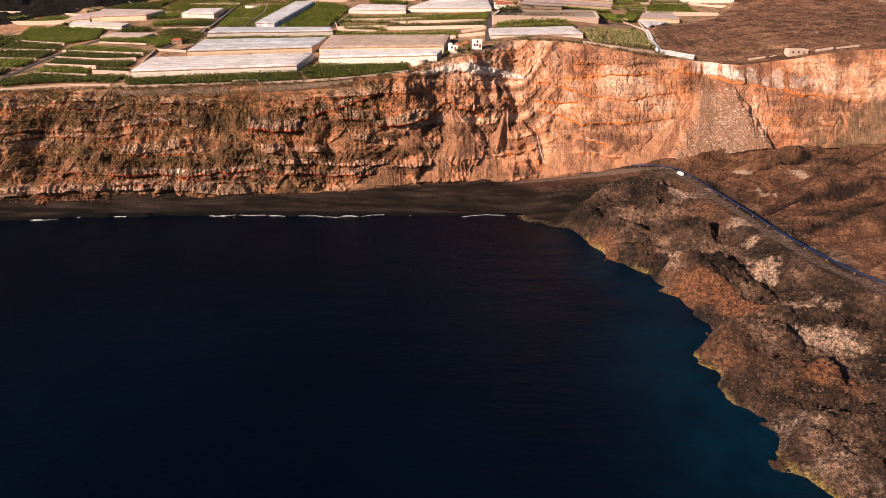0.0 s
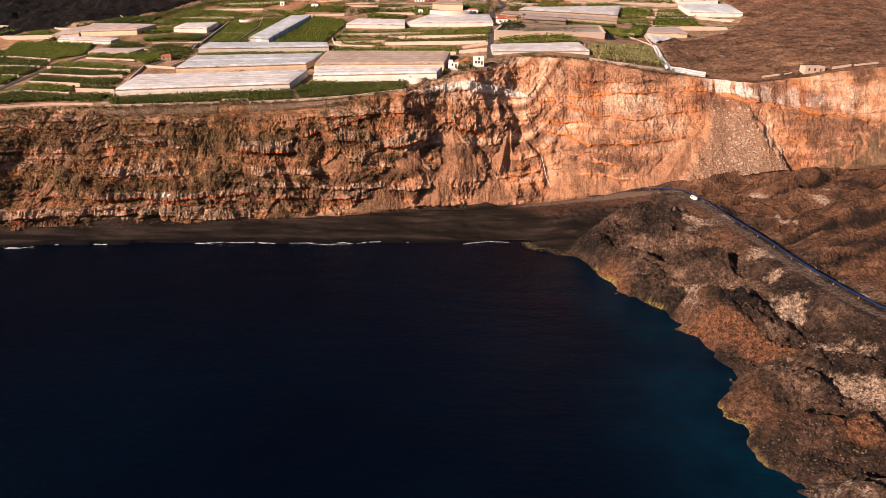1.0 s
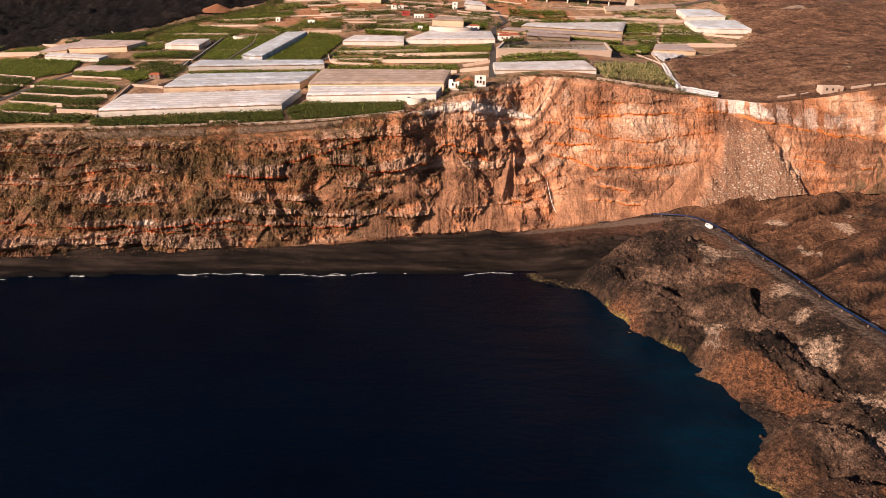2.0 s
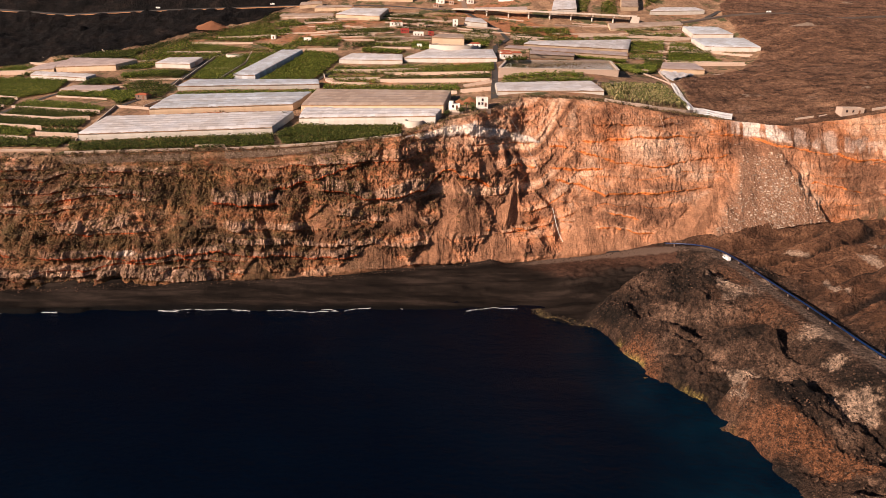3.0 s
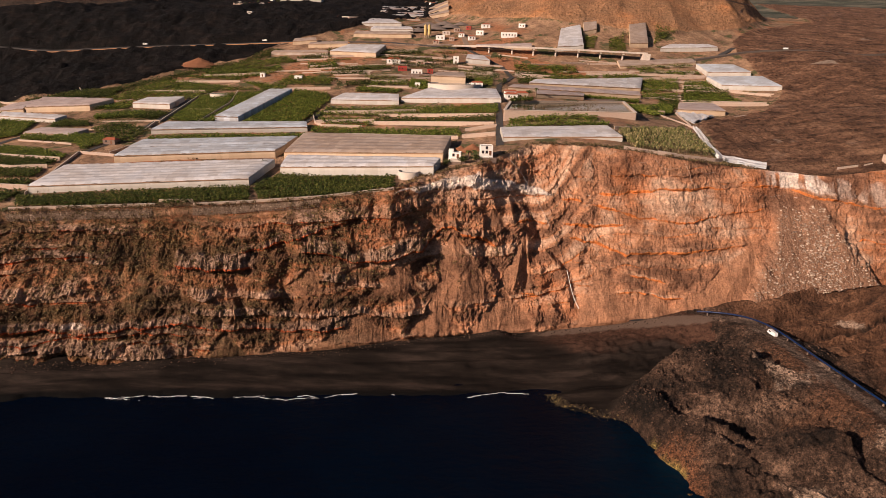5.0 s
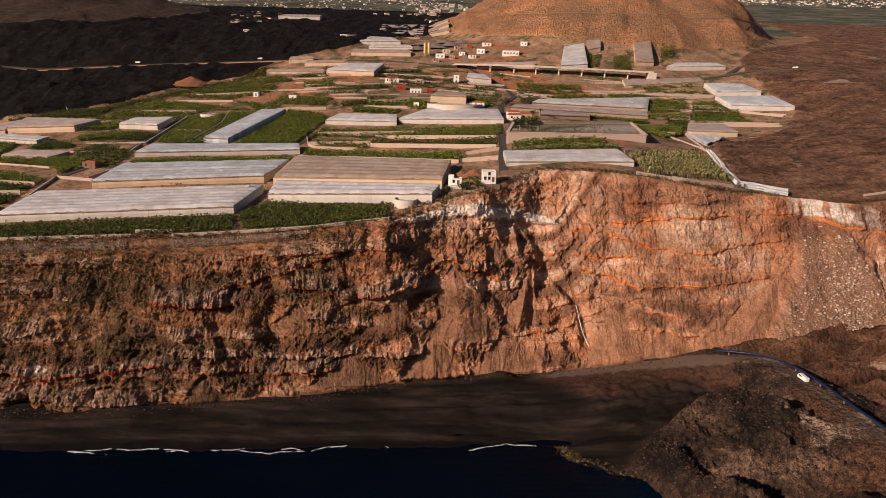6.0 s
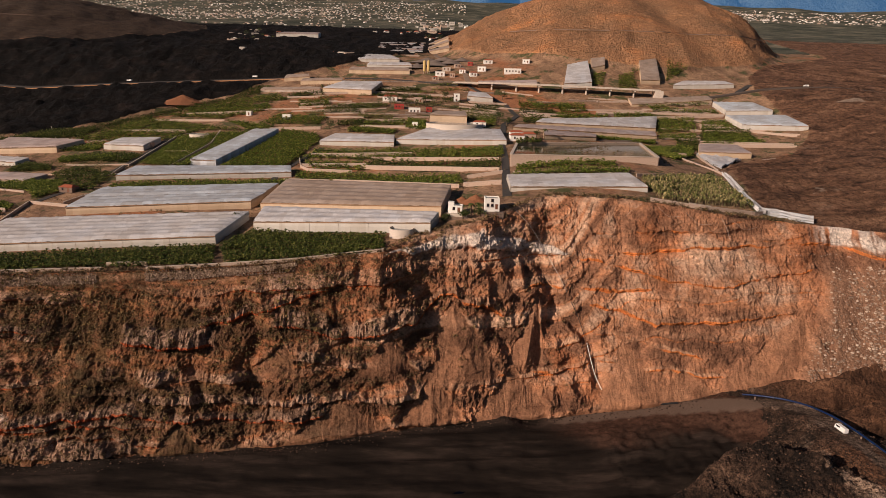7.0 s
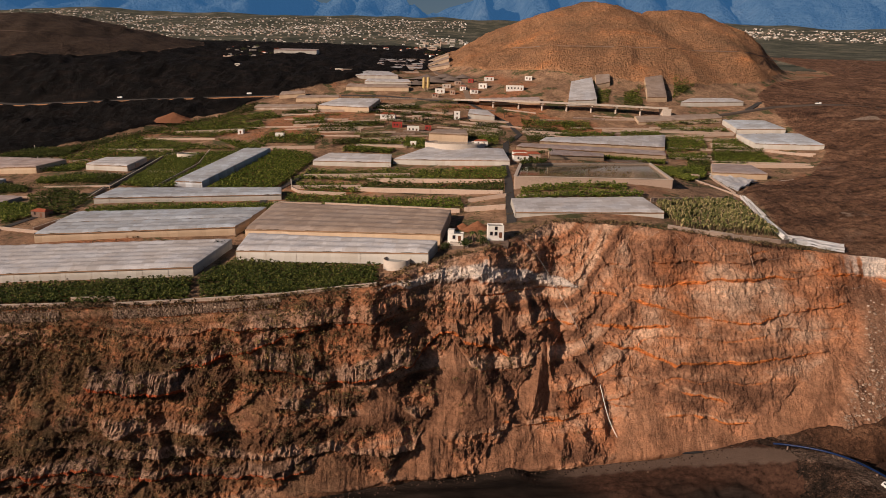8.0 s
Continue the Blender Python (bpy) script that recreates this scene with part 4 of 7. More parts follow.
def tube_data(name, line, radius, material, sides=8):
    """A round pipe along a line of points."""
    p = np.array(line, float)
    t = np.gradient(p, axis=0)
    t /= np.linalg.norm(t, axis=1)[:, None]
    side = np.cross(t, (0.13, 0.0, 1.0))
    side /= np.linalg.norm(side, axis=1)[:, None]
    up = np.cross(side, t)
    a = np.arange(sides) / sides * 2 * math.pi
    co = (p[:, None] + radius * (np.cos(a)[None, :, None] * side[:, None] + np.sin(a)[None, :, None] * up[:, None])).reshape(-1, 3)
    n = len(p)
    fa = [(i * sides + k, i * sides + (k + 1) % sides, (i + 1) * sides + (k + 1) % sides, (i + 1) * sides + k) for i in range(n - 1) for k in range(sides)]
    me = mesh_of(name, co, np.array(fa))
    me.materials.append(material)
    return me


def lathe_data(name, profile, material, sides=28, centre=(0, 0, 0)):
    """A turned body from a profile of radius and height."""
    a = np.arange(sides) / sides * 2 * math.pi
    co = [(centre[0] + r * math.cos(k), centre[1] + r * math.sin(k), centre[2] + h) for r, h in profile for k in a]
    fa = [(i * sides + k, i * sides + (k + 1) % sides, (i + 1) * sides + (k + 1) % sides, (i + 1) * sides + k) for i in range(len(profile) - 1) for k in range(sides)]
    me = mesh_of(name, np.array(co), np.array(fa))
    me.materials.append(material)
    return me


def thing(name, x, y, z, label, category, group=""):
    ob = new(name)
    ob.location = (x, y, z)
    ob.empty_display_size = 0.5
    return tagged(ob, label, category, group)


def shared(me, shift):
    """Moves a mesh built in world places to its thing's own origin."""
    me.transform(Matrix.Translation(-Vector(shift)))
    return me

# ---- greenhouses ----
def make_sheet(name, c, dirt, rough=0.5, blue=(0.6, 0.68, 0.78), amount=0.75, seams=0.75):
    s = Stuff(name, rough, 0.35)
    panel = s.attr("panel")
    fine, big = s.noise(0.8, 6, 0.65), s.noise(0.07, 5, 0.6)
    col = s.mix(s.calc("MULTIPLY", panel, amount), c, dirt)
    col = s.mix(s.calc("MULTIPLY", s.step(big, 0.45, 0.65), 0.45), col, blue)
    brick = s.add("ShaderNodeTexBrick")
    s.put(brick.inputs["Vector"], s.vec((1, 1, 0)))
    for key, value in (("Color1", (0.78, 0.76, 0.74)), ("Color2", (1.12, 1.12, 1.12)), ("Mortar", (0.7, 0.66, 0.62)), ("Scale", 1.0), ("Mortar Size", 0.03), ("Brick Width", 4.6), ("Row Height", 2.1)):
        s.put(brick.inputs[key], value)
    col = s.mix(seams, col, brick.outputs["Color"], "MULTIPLY")
    col = s.mix(s.calc("MULTIPLY", s.step(fine, 0.55, 0.75), 0.4), col, dirt)
    s.colour(col)
    s.bump(s.calc("ADD", fine, s.noise(0.25, 4)), 0.5, 0.3)
    return s.mat


M_WHITE = make_sheet("white_net_roof", (0.58, 0.57, 0.585), (0.40, 0.36, 0.34), blue=(0.48, 0.505, 0.565))
M_BLUE = make_sheet("bluish_plastic_roof", (0.48, 0.515, 0.565), (0.37, 0.36, 0.365), 0.4)
M_TAN = make_sheet("brown_net_roof", (0.40, 0.31, 0.25), (0.27, 0.20, 0.155), blue=(0.38, 0.32, 0.29))
M_ROSE = make_sheet("rosy_net_roof", (0.47, 0.38, 0.35), (0.34, 0.26, 0.23), blue=(0.44, 0.40, 0.41))
M_SIDE = make_sheet("pale_side_netting", (0.49, 0.46, 0.42), (0.36, 0.31, 0.255), 0.7, (0.49, 0.47, 0.44), 0.5, 0.25)
M_SIDE_TAN = make_sheet("tan_side_netting", (0.53, 0.395, 0.27), (0.41, 0.285, 0.18), 0.7, (0.56, 0.42, 0.30), 0.5, 0.3)
M_EAVE = plain("rusty_eave_strip", (0.30, 0.17, 0.09), 0.7, 0.8)
M_POST = plain("weathered_steel_post", (0.55, 0.46, 0.37), 0.6, 1.5)


def patch_data(name, corners, heights, nu, nv, material, shape=None, seed=1, lift=0.0):
    """A sheet over four corners (front left, front right, back right, back left) with panels of its own shade."""
    a, b, c, d = [np.array((*p, h)) for p, h in zip(corners, heights)]
    u, v = np.meshgrid(np.linspace(0, 1, nu + 1), np.linspace(0, 1, nv + 1))
    P = (a * (1 - u[..., None]) + b * u[..., None]) * (1 - v[..., None]) + (d * (1 - u[..., None]) + c * u[..., None]) * v[..., None]
    if shape is not None:
        P[..., 2] += shape(u, v)
    idx = np.arange((nu + 1) * (nv + 1)).reshape(nv + 1, nu + 1)
    q = np.stack([idx[:-1, :-1], idx[:-1, 1:], idx[1:, 1:], idx[1:, :-1]], -1).reshape(-1, 4)
    co = P.reshape(-1, 3)
    if lift:
        low = co - np.array((0, 0, lift))
        co = np.concatenate([co, low])
        q = np.concatenate([q, q[:, ::-1] + len(low)])
    me = mesh_of(name, co, q, flat=False)
    at = me.attributes.new("panel", "FLOAT", "FACE")
    rng = np.random.RandomState(seed)
    shade = rng.rand(nv // 4 + 1, nu // 2 + 1)
    vi, ui = np.meshgrid(np.arange(nv) // 4, np.arange(nu) // 2, indexing="ij")
    value = (0.75 * shade[vi, ui] + 0.25 * rng.rand(nv, nu)).ravel()
    at.data.foreach_set("value", np.resize(value, len(q)).astype(np.float32))
    me.materials.append(material)
    return me


def side_data(name, p, q, low_p, low_q, top_p, top_q, material, seed, out):
    """A netting wall with thickness between two upright ends, bellied by the wind."""
    n = max(2, int(math.dist(p, q) / 3.0))
    rng = np.random.RandomState(seed)
    k = np.linspace(0, 1, n + 1)
    rows = []
    for lev, belly in ((0, 0.0), (0.5, 0.12), (1, 0.0)):
        x = p[0] + (q[0] - p[0]) * k + out[0] * (belly * rng.rand(n + 1) + 0.15 * (1 - lev))
        y = p[1] + (q[1] - p[1]) * k + out[1] * (belly * rng.rand(n + 1) + 0.15 * (1 - lev))
        base, top = low_p + (low_q - low_p) * k, top_p + (top_q - top_p) * k
        rows.append(np.stack([x, y, base + (top - base) * lev], -1))
    outer = np.stack(rows)
    inner = outer - np.array((out[0] * 0.1, out[1] * 0.1, 0))
    g = np.concatenate([outer, inner[::-1]])
    m = n + 1
    idx = np.arange(6 * m).reshape(6, m)
    f = np.stack([idx[:-1, :-1], idx[:-1, 1:], idx[1:, 1:], idx[1:, :-1]], -1).reshape(-1, 4)
    me = mesh_of(name, g.reshape(-1, 3), f)
    at = me.attributes.new("panel", "FLOAT", "FACE")
    per = rng.rand(n)
    at.data.foreach_set("value", np.tile(per, 5).astype(np.float32))
    me.materials.append(material)
    return me


SEED = [10]


def greenhouse(fl, fr, br, bl, tall, label, roof=None, side=None, span=4.2, arch=0.3, post_gap=0.0, steps=0):
    """A flat-topped net house over four ground corners; span: width of its bays; steps: drop between front and back bays."""
    SEED[0] += 1
    roof, side = roof or M_WHITE, side or M_SIDE
    cs = [fl, fr, br, bl]
    ground_z = [land(*c) for c in cs]
    tops = [g + tall for g in ground_z]
    mid = (sum(c[0] for c in cs) / 4, sum(c[1] for c in cs) / 4, min(ground_z))
    ob = thing("greenhouse", *mid, label, "greenhouse", "greenhouses on the farmed shelf")
    depth = (math.dist(fl, bl) + math.dist(fr, br)) / 2
    width = (math.dist(fl, fr) + math.dist(bl, br)) / 2
    bays = max(1, round(depth / span))
    nv, nu = bays * 4, max(3, int(width / 2.4))
    s0 = SEED[0]

    def shape(u, v):
        w = v * bays
        f = w - np.floor(np.minimum(w, bays - 1e-6))
        sag = 0.16 * fbm(u * width / 2.6, v * depth / 2.6, 2, s0)
        edge = smooth(0, 0.02, u) * smooth(1, 0.98, u)
        stepped = (np.floor(np.minimum(w, bays - 1e-6)) / bays - v) * steps if steps else 0.0
        return (arch * np.sin(np.pi * f) + sag + 0.2 * np.abs(np.sin(np.pi * u * width / 4.8))) * edge - 0.5 * (smooth(0.06, 0, v)) + stepped

    part("roof", shared(patch_data("roof", cs, tops, nu, nv, roof, shape, s0), mid), ob)
    cx, cy = mid[0], mid[1]
    names = ("front_wall", "right_wall", "back_wall", "left_wall")
    for i, nm in enumerate(names):
        p, q = cs[i], cs[(i + 1) % 4]
        e = Vector((q[1] - p[1], p[0] - q[0]))
        e.normalize()
        if (p[0] - cx) * e.x + (p[1] - cy) * e.y < 0:
            e = -e
        sag = 0.45 if i in (0, 2) else 0.0
        part(nm, shared(side_data(nm, p, q, ground_z[i] - 0.6, ground_z[(i + 1) % 4] - 0.6, tops[i] - sag, tops[(i + 1) % 4] - sag, side, s0 * 7 + i, e), mid), ob)
    line = [(fl[0], fl[1] - 0.2, tops[0] - 0.5), ((fl[0] + fr[0]) / 2, (fl[1] + fr[1]) / 2 - 0.2, (tops[0] + tops[1]) / 2 - 0.5), (fr[0], fr[1] - 0.2, tops[1] - 0.5)]
    part("eave", shared(ribbon_data("eave", line, 0.35, 0.3, M_EAVE), mid), ob, "rust-brown eave strip")
    if post_gap:
        n = int(math.dist(fl, fr) / post_gap)
        me = box_data("post", [(0, 0, -1.0, 0.06, 0.06, tall + 0.5, 0)], M_POST)
        for i in range(n + 1):
            k = i / n
            x, y = fl[0] + (fr[0] - fl[0]) * k, fl[1] + (fr[1] - fl[1]) * k - 0.2
            p = part("post", me, ob)
            p.location = (x - mid[0], y - mid[1], ground_z[0] + (ground_z[1] - ground_z[0]) * k - mid[2])
    return ob


greenhouse((-194, 407), (-92, 414), (-87, 443), (-192, 435), 4.0, "long low greenhouse with rippled white net roof above banana plants", M_WHITE, M_SIDE, 4.0, 0.6, 9.0)
greenhouse((-173, 448), (-91, 460), (-88, 475), (-172, 461), 4.2, "greenhouse bay with bluish white plastic roof and tan front", M_BLUE, M_SIDE_TAN, 5.0, 0.5)
greenhouse((-172, 461.5), (-88, 475.5), (-86, 492), (-170, 476), 4.6, "greenhouse bay with bluish white roof joined behind another", M_BLUE, M_SIDE_TAN, 5.0, 0.35)
greenhouse((-81, 430), (-4, 409), (-1, 420), (-82, 450), 4.2, "greenhouse with white plastic front and smooth white roof", M_WHITE, M_SIDE, 6.0, 0.5, 12.0)
greenhouse((-85, 455), (0, 427), (4, 459), (-84, 500), 4.8, "large greenhouse with brown translucent net roof", M_TAN, M_SIDE_TAN, 6.5, 0.5)
greenhouse((-179, 507), (-87, 524), (-90, 536), (-178, 528), 3.4, "long narrow greenhouse with cream front wall beside bananas", M_BLUE, M_SIDE, 5.0, 0.35, 7.0)
greenhouse((-153, 545), (-137, 544), (-117, 614), (-135, 616), 3.8, "narrow greenhouse with pale bluish arched plastic roof between plantations", M_BLUE, M_BLUE, 5.5, 0.4)
greenhouse((-83, 587), (-33, 577), (-34, 592), (-75, 600), 3.3, "white greenhouse with flat pale roof", M_WHITE, M_SIDE, 5.0, 0.25, 8.0)
greenhouse((-32, 583), (38, 561), (37, 600), (-12, 607), 3.3, "wide white greenhouse in front of a round water tank", M_WHITE, M_SIDE, 6.5, 0.25, 8.0)
greenhouse((-12, 634), (15, 632), (14, 649), (-8, 646), 6.5, "tall square greenhouse with brown weathered netting", M_TAN, M_SIDE_TAN, 5.0, 0.3)
greenhouse((31, 449), (92, 446), (88, 464), (31, 470), 3.0, "greenhouse with bluish white flat roof at the cliff's rim", M_WHITE, M_SIDE, 7.0, 0.15, 7.0)
greenhouse((47, 614), (155, 639), (157, 651), (52, 627), 3.2, "long low greenhouse with dusty rosy roof", M_ROSE, M_SIDE_TAN, 6.0, 0.25)
greenhouse((66, 642), (161, 662), (171, 694), (71, 655), 3.6, "greenhouse with torn sagging white roof", M_WHITE, M_SIDE_TAN, 8.0, 0.8)
greenhouse((64, 582), (102, 600), (105, 614), (67, 605), 3.4, "small packing shed with tan netting walls", M_ROSE, M_SIDE_TAN, 6.0, 0.2)
greenhouse((169, 591), (203, 589), (206, 619), (179, 619), 3.8, "greenhouse with pale roof at the edge of the lava", M_ROSE, M_SIDE_TAN, 6.0, 0.2)
greenhouse((233, 676), (277, 661), (272, 689), (228, 698), 4.0, "white-roofed greenhouse half reached by dark lava", M_BLUE, M_SIDE, 6.0, 0.2)
greenhouse((233, 710), (268, 702), (261, 724), (230, 732), 4.0, "white-roofed greenhouse on an upper terrace beside lava", M_BLUE, M_SIDE, 6.0, 0.2)
greenhouse((-308, 590), (-258, 586), (-248, 602), (-310, 617), 4.6, "greenhouse with tan front wall and dull roof", M_ROSE, M_SIDE_TAN, 6.0, 0.3)
greenhouse((-332, 589), (-309, 589), (-312, 614), (-328, 604), 3.6, "small tan-sided greenhouse beside a larger one", M_ROSE, M_SIDE_TAN, 6.0, 0.3)
greenhouse((-321, 577), (-266, 555), (-263, 564), (-322, 586), 2.9, "low white plastic greenhouse on a terrace", M_WHITE, M_SIDE, 5.0, 0.2)
greenhouse((-229, 591), (-198, 582), (-196, 604), (-225, 607), 3.8, "small greenhouse with white panelled roof", M_WHITE, M_SIDE, 5.0, 0.3)
greenhouse((-269, 524), (-230, 507), (-224, 519), (-263, 534), 2.3, "low roofed shed with pale sheet roof", M_ROSE, M_TAN, 6.0, 0.15)
greenhouse((-111, 746), (-66, 733), (-60, 766), (-97, 770), 5.0, "greenhouse with billowing white net roof", M_WHITE, M_SIDE_TAN, 7.0, 0.6)
greenhouse((-83, 836), (-37, 830), (-40, 840), (-81, 846), 4.5, "far greenhouse with bright white wall", M_WHITE, M_SIDE, 6.0, 0.2)
greenhouse((-109, 866), (-52, 863), (-63, 887), (-88, 896), 4.0, "far greenhouse with wide grey-white roof", M_WHITE, M_SIDE, 6.0, 0.2)
greenhouse((106, 764), (132, 768), (136, 815), (115, 807), 5.0, "tall greenhouse with pale striped roof behind the bridge", M_WHITE, M_SIDE, 7.0, 0.2)
greenhouse((138, 805), (152, 810), (154, 822), (140, 820), 4.5, "small brown greenhouse by the cone's foot", M_TAN, M_SIDE_TAN, 6.0, 0.2)
greenhouse((181, 784), (200, 788), (207, 830), (188, 822), 4.5, "greenhouse with striped netting by the cone's foot", M_TAN, M_SIDE_TAN, 7.0, 0.3)
greenhouse((210, 779), (268, 783), (263, 795), (223, 792), 3.8, "low greenhouse with slack white plastic cover", M_WHITE, M_SIDE, 6.0, 0.4)
greenhouse((17, 727), (39, 724), (34, 738), (19, 740), 4.6, "small greenhouse with bright white roof", M_WHITE, M_SIDE, 6.0, 0.2)
greenhouse((28, 768), (82, 768), (82, 776), (28, 777), 3.0, "long low shed with rosy roof behind the bridge", M_ROSE, M_SIDE_TAN, 6.0, 0.1)
greenhouse((-265, 1184), (-202, 1190), (-205, 1225), (-262, 1222), 9.0, "distant packing hall with pale walls amid lava", M_ROSE, M_SIDE, 9.0, 0.2)
greenhouse((-158, 798), (-134, 800), (-136, 808), (-158, 808), 4.0, "brown netted shed beside the road", M_TAN, M_SIDE_TAN, 5.0, 0.2)
greenhouse((-139, 783), (-99, 780), (-100, 788), (-138, 791), 4.0, "low tan shed beside the road", M_TAN, M_SIDE_TAN, 5.0, 0.2)
greenhouse((-99, 820), (-38, 812), (-40, 822), (-98, 829), 4.0, "long tan-walled shed above the road", M_TAN, M_SIDE_TAN, 5.0, 0.2)
greenhouse((-171, 761), (-114, 750), (-115, 758), (-170, 769), 2.8, "row of low brown netted sheds", M_TAN, M_TAN, 5.0, 0.2)
# terraces of low net houses far up the slope
for row in range(5):
    y0 = 955 + row * 34
    greenhouse((-86 - row * 3, y0 + 4), (-32 - row, y0), (-32 - row, y0 + 14), (-85 - row * 3, y0 + 18), 4.0, "far terrace greenhouse, a pale strip on the slope", M_ROSE if row % 2 else M_WHITE, M_SIDE, 7.0, 0.1)
for row in range(3):
    y0 = 960 + row * 40
    greenhouse((-26 - row, y0), (0 - row, y0 - 2), (-1 - row, y0 + 12), (-26 - row, y0 + 14), 4.0, "far terrace greenhouse, a tan strip on the slope", M_TAN, M_SIDE_TAN, 7.0, 0.1)

greenhouse((159, 728), (233, 742), (233, 752), (159, 741), 2.4, "low tan net shed below the viaduct", M_TAN, M_SIDE_TAN)

# ---- banana plantations ----
def make_leaf(name, dark, lite, dry, dryness=0.25):
    s = Stuff(name, 0.65, 0.2)
    r = s.island()
    big = s.noise(0.06, 4)
    col = s.ramp(r, (0.0, dark), (0.7, lite), (1.0, dry))
    col = s.mix(s.calc("MULTIPLY", s.step(big, 0.5, 0.7), dryness), col, dry)
    s.colour(col)
    s.set("Transmission Weight", 0.0)
    return s.mat


M_BANANA = make_leaf("banana_leaf", (0.028, 0.044, 0.005), (0.115, 0.150, 0.014), (0.34, 0.33, 0.07), 0.15)
M_BANANA_DULL = make_leaf("dull_banana_leaf", (0.016, 0.025, 0.0035), (0.060, 0.079, 0.009), (0.20, 0.19, 0.045), 0.2)
M_BANANA_DRY = make_leaf("withered_banana_leaf", (0.06, 0.068, 0.020), (0.18, 0.175, 0.052), (0.44, 0.34, 0.17), 0.35)


def plant_shape(rng, leaves, tall, droop):
    """One banana plant: a stem and arching split blades, as points and triangles."""
    co, fa = [], []
    for i in range(3):
        a0, a1 = i * 2.1, (i + 1) * 2.1
        b = len(co)
        co += [(0.13 * math.cos(a0), 0.13 * math.sin(a0), -0.3), (0.13 * math.cos(a1), 0.13 * math.sin(a1), -0.3), (0.05, 0.0, tall * 0.75)]
        fa.append((b, b + 1, b + 2))
    for i in range(leaves):
        a = i * 2.4 + rng.uniform(-0.4, 0.4)
        rise = rng.uniform(0.5, 1.3)
        long = rng.uniform(1.4, 2.1)
        w = rng.uniform(0.22, 0.34)
        c, s = math.cos(a), math.sin(a)
        z0 = tall * rng.uniform(0.62, 0.8)
        def at(r, side, z):
            return (r * c - side * s, r * s + side * c, z)
        r1, r2 = long * 0.5 * math.cos(rise), long * (0.9 - 0.15 * rise)
        z1, z2 = z0 + long * 0.55 * math.sin(rise), z0 + long * (0.75 * math.sin(rise) - droop)
        b = len(co)
        co += [at(0.05, 0, z0), at(r1, w, z1 - 0.08), at(r1, 0, z1), at(r1, -w, z1 - 0.08), at(r2, 0, z2)]
        fa += [(b, b + 2, b + 1), (b, b + 3, b + 2), (b + 1, b + 2, b + 4), (b + 2, b + 3, b + 4)]
    return np.array(co), np.array(fa)


def inside_poly(px, py, poly):
    ok = np.zeros(px.shape, bool)
    for (ax, ay), (bx, by) in zip(poly, poly[1:] + poly[:1]):
        cut = ((ay > py) != (by > py)) & (px < (bx - ax) * (py - ay) / (by - ay + 1e-9) + ax)
        ok ^= cut
    return ok


PLANTS = [plant_shape(random.Random(i), 8, 2.1 + 0.15 * i, 0.25 + 0.1 * i) for i in range(4)]
UNDER = []
for k in range(2):
    rg = random.Random(70 + k)
    UNDER.append((np.array([(x + rg.uniform(-0.2, 0.2), y + rg.uniform(-0.2, 0.2), rg.uniform(0.7, 1.7)) for x, y in ((-1, -1), (1, -1), (1, 1), (-1, 1))]), np.array([(0, 1, 2), (0, 2, 3)])))
DRY = [plant_shape(random.Random(40 + i), 4, 2.6 + 0.2 * i, 0.9) for i in range(3)]


def scatter(name, px, py, pz, shapes, material, rng, low=0.85, high=1.2, tall=None):
    """Many small shapes in one mesh; from number tall on the last two shapes are used."""
    cs, fs, base = [], [], 0
    pick = rng.randint(0, len(shapes) - (2 if tall is not None and tall < len(px) else 0), len(px))
    if tall is not None:
        pick[tall:] = rng.randint(len(shapes) - 2, len(shapes), len(px) - tall)
    for k, (co, fa) in enumerate(shapes):
        sel = np.where(pick == k)[0]
        if not len(sel):
            continue
        a, sc = rng.uniform(0, 6.28, len(sel)), rng.uniform(low, high, len(sel))
        c, s = np.cos(a) * sc, np.sin(a) * sc
        x = px[sel, None] + co[None, :, 0] * c[:, None] - co[None, :, 1] * s[:, None]
        y = py[sel, None] + co[None, :, 0] * s[:, None] + co[None, :, 1] * c[:, None]
        z = pz[sel, None] + co[None, :, 2] * sc[:, None]
        cs.append(np.stack([x, y, z], -1).reshape(-1, 3))
        fs.append((fa[None] + (np.arange(len(sel)) * len(co))[:, None, None] + base).reshape(-1, 3))
        base += len(sel) * len(co)
    me = mesh_of(name, np.concatenate(cs), np.concatenate(fs), flat=True)
    me.materials.append(material)
    return new(name, me)


FIELD = [0]


